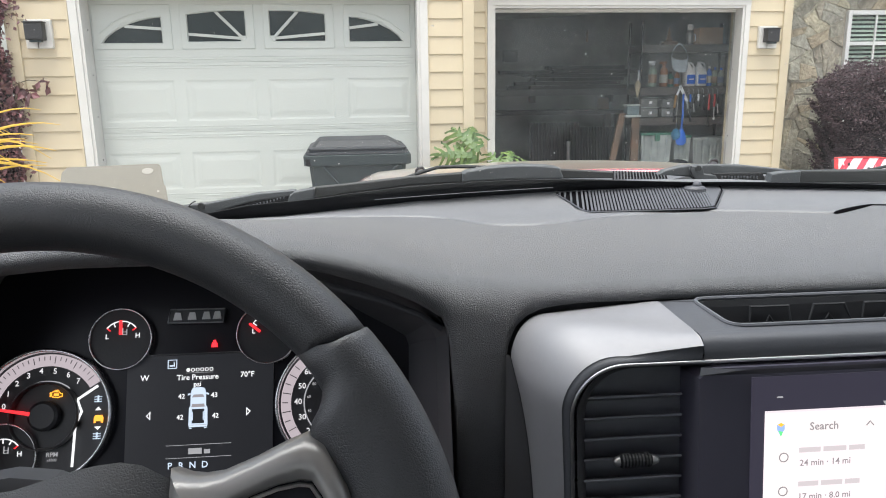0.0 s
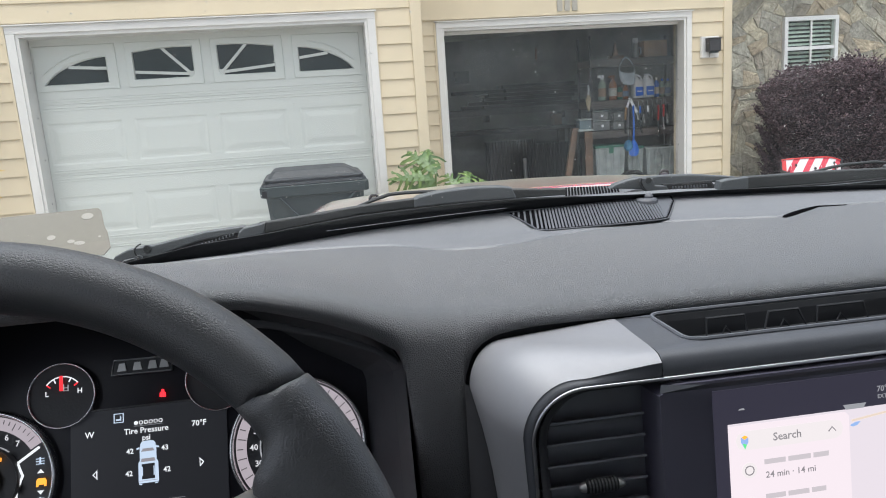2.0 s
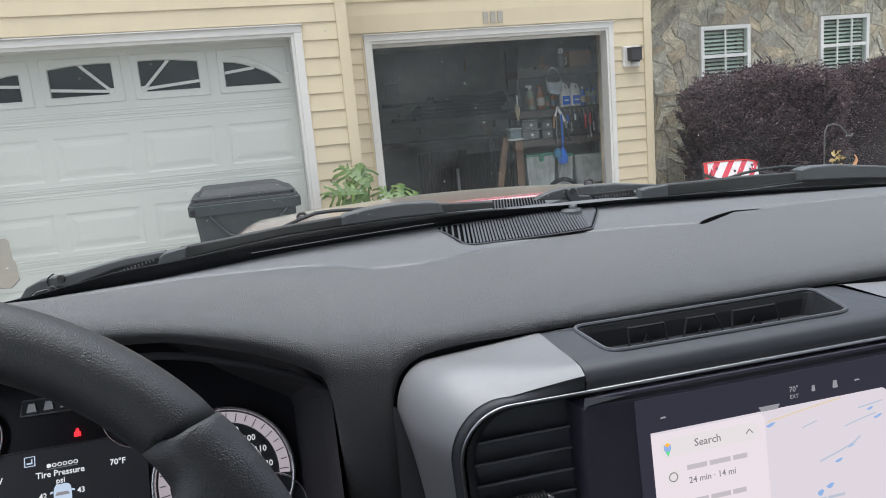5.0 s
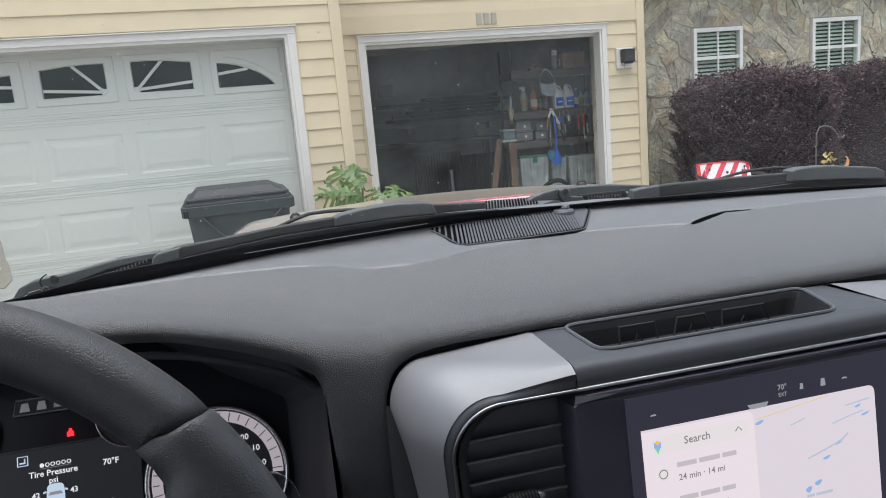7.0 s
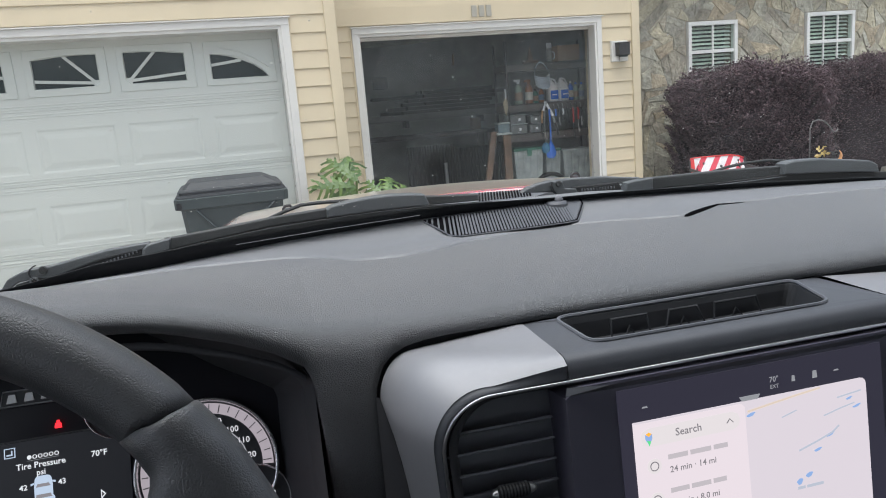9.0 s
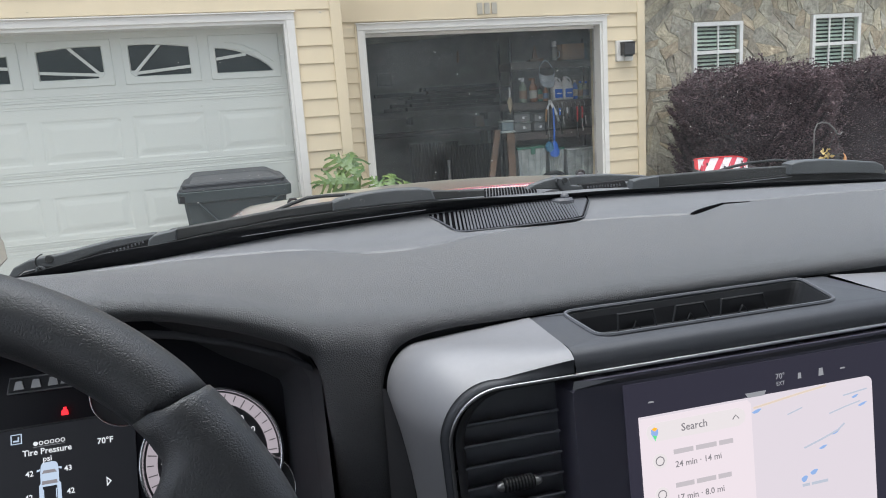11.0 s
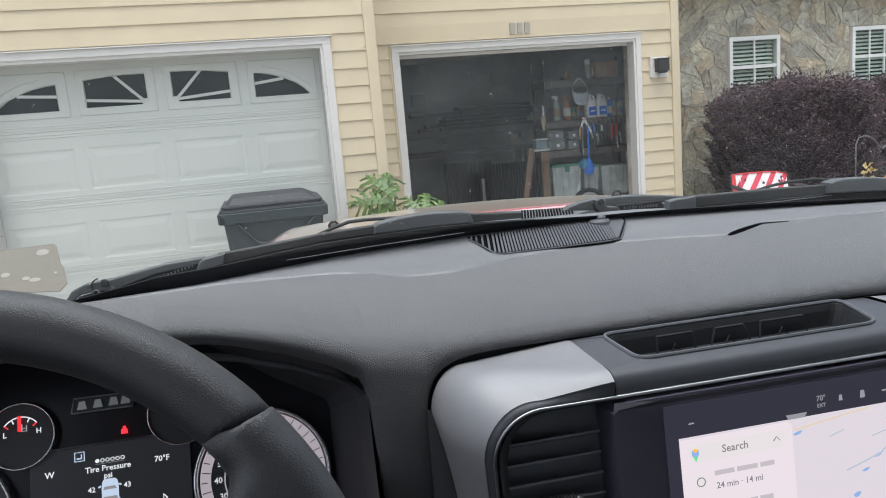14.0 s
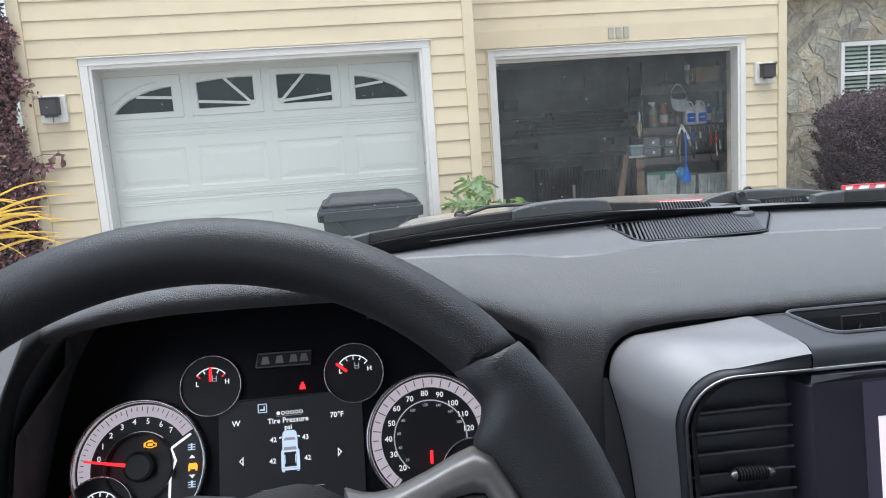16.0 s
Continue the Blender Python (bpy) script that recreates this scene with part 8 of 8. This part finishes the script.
part("blade_carrier", slab([(0.5962, -0.1275), (0.5994, -0.1150), (0.6264, -0.1119), (0.763, -0.1135), (0.8638, -0.1169), (0.8639, -0.1298), (0.7629, -0.1312), (0.6259, -0.1292)], 0.955, 0.012, 0.002), BLADE, w, "dark grey blade carrier")
part("clip", slab([(0.5950, -0.1280), (0.5985, -0.1152), (0.6100, -0.1130), (0.6400, -0.1118), (0.6400, -0.1285)], 0.9505, 0.014, 0.002), WIPER, w, "grey end clip")
part("blade", strip([(0.580, -0.1275), (0.640, -0.1285), (0.763, -0.1300), (0.864, -0.1290), (1.03, -0.1425), (1.12, -0.152)], 0.010, 0.951, 0.010), RUBBER, w, "black rubber wiper blade")
part("blade_rail", tube([(x, 0.9505, E0 + z - 0.0030) for x, z in ((0.600, -0.1280), (0.640, -0.1288), (0.763, -0.1303), (0.864, -0.1296))], 0.0008, 6), GREY, w)
part("blade_cover", slab([(0.8561, -0.1285), (0.8579, -0.1135), (0.8650, -0.1110), (0.8808, -0.1097), (0.920, -0.1110), (0.9593, -0.1156), (1.0119, -0.1225), (1.026, -0.1291), (1.0308, -0.1420), (0.94, -0.1340)], 0.944, 0.022, 0.0022), WIPER, w, "grey plastic blade cover")
part("link", tube([(0.745, 0.970, E0 - 0.1165), (0.775, 0.970, E0 - 0.1110), (0.8024, 0.970, E0 - 0.1082), (0.8489, 0.970, E0 - 0.1078), (0.8893, 0.970, E0 - 0.1135)], 0.0022, 8), BLADE, w, "thin black wiper link")

# bonnet with its raised middle
BONNET = [(1.10, -0.1225), (1.20, -0.1270), (1.35, -0.1355), (1.50, -0.148), (1.70, -0.172), (2.0, -0.222), (2.25, -0.275)]
rows = []
for y in np.linspace(1.10, 2.25, 26):
    r = []
    for x in np.linspace(-0.55, 1.355, 76):
        d = abs(x - MID)
        f = min(1.0, max(0.0, (d - 0.355) / 0.110))
        r.append((x, y, E0 + lerp(y, BONNET) - 0.13 * min(d, 0.5) ** 2 - 0.050 * f - 0.10 * max(0.0, d - 0.42) ** 2 - 0.16 * max(0.0, d - 0.42)))
    rows.append(r)
rows = [[(x, 1.101, z - 0.030) for x, y, z in rows[0]], [(x, 1.096, z - 0.004) for x, y, z in rows[0]]] + rows
rows.append([(x, 2.30, z - 0.06) for x, y, z in rows[-1]])
rows.append([(x, 2.31, z - 0.35) for x, y, z in rows[-1]])
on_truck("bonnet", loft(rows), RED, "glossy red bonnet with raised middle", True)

# cab shell round the driver
for s, x in ((-1, -0.50), (1, 1.305)):
    on_truck("door", boxes((min(x, x + s * 0.06), max(x, x + s * 0.06), -1.5, 0.95, 0.55, E0 - 0.19)), DOORTRIM, "black trimmed door inner side")
    on_truck("front_pillar", tube([(x, 0.905, E0 - 0.18), (MID + (x - MID) * 0.95, 0.70, E0 + 0.0), (MID + (x - MID) * 0.90, 0.40, E0 + 0.30), (MID + (x - MID) * 0.88, 0.28, E0 + 0.36)], 0.035, 10), CLOTH, smooth=True)
    on_truck("middle_pillar", tube([(x, -0.35, E0 - 0.2), (MID + (x - MID) * 0.88, -0.40, E0 + 0.36)], 0.06, 8), CLOTH)
    on_truck("rear_pillar", tube([(x, -1.5, E0 - 0.2), (MID + (x - MID) * 0.88, -1.45, E0 + 0.36)], 0.08, 8), CLOTH)
    on_truck("fender", boxes((min(x, x + s * 0.10), max(x, x + s * 0.10), 0.95, 2.2, 0.6, E0 - 0.41), bevel=0.03), RED, "red front fender")
    for y in (1.75, -2.45):
        tyre = on_truck("tyre", lathe([(0.25, -0.13), (0.38, -0.13), (0.40, -0.10), (0.40, 0.10), (0.38, 0.13), (0.25, 0.13)], 32), RUBBER, m=pose(x - s * 0.05, y, 0.16 + 0.40, 0, 90, 0))
        part("wheel_disc", lathe([(0.25, -0.08), (0.25, 0.1), (0.1, 0.12)], 24), SILVER, tyre)
on_truck("roof", boxes((MID - 0.82, MID + 0.82, -1.55, 0.36, E0 + 0.345, E0 + 0.39), bevel=0.015), CLOTH, "pale grey headliner roof")
for s, x in ((-1, -0.56), (1, 1.365)):
    on_truck("door_skin", boxes((min(x, x + s * 0.02), max(x, x + s * 0.02), -1.58, 0.96, 0.50, E0 - 0.20), bevel=0.006), RED, "red painted outer door panel")
    on_truck("bed_side", boxes((min(x + s * 0.02, x - s * 0.06), max(x + s * 0.02, x - s * 0.06), -3.30, -1.66, 0.62, E0 - 0.22), bevel=0.02), RED, "red painted bed side")
on_truck("tailgate", boxes((-0.50, 1.305, -3.30, -3.22, 0.62, E0 - 0.24), bevel=0.02), RED, "red painted tailgate")
on_truck("bed_floor", boxes((-0.50, 1.305, -3.22, -1.66, 0.60, 0.66)), BLACK)
on_truck("roof_skin", boxes((MID - 0.80, MID + 0.80, -1.56, 0.34, E0 + 0.392, E0 + 0.41), bevel=0.008), RED, "red painted cab roof")
on_truck("cab_back", boxes((-0.5, 1.305, -1.6, -1.5, 0.5, E0 - 0.1)), DOORTRIM)
on_truck("cab_back_skin", boxes((-0.55, 1.355, -1.625, -1.605, 0.5, E0 - 0.1), bevel=0.006), RED)
# unseen rear glass, added and tinted to cut light on the dash
CABTINT = clear("rear glass tinted against light", (0.42, 0.43, 0.43), 0.05)
on_truck("rear_window", loft([[(-0.42, -1.56, E0 - 0.1), (1.225, -1.56, E0 - 0.1)], [(-0.32, -1.50, E0 + 0.345), (1.125, -1.50, E0 + 0.345)]]), CABTINT, "unseen rear window glass, tinted to cut light")
for s, x in ((-1, -0.50), (1, 1.305)):
    on_truck("rear_door_window", loft([[(x, -1.48, E0 - 0.19), (x, -0.37, E0 - 0.19)], [(MID + (x - MID) * 0.88, -1.44, E0 + 0.345), (MID + (x - MID) * 0.88, -0.40, E0 + 0.345)]]), CABTINT, "unseen rear door glass, tinted to cut light")
on_truck("cab_floor", boxes((-0.5, 1.305, -1.55, 0.95, 0.5, 0.56)), BLACK)
on_truck("front_clip", boxes((-0.45, 1.255, 2.15, 2.30, 0.45, E0 - 0.42), bevel=0.03), RED)
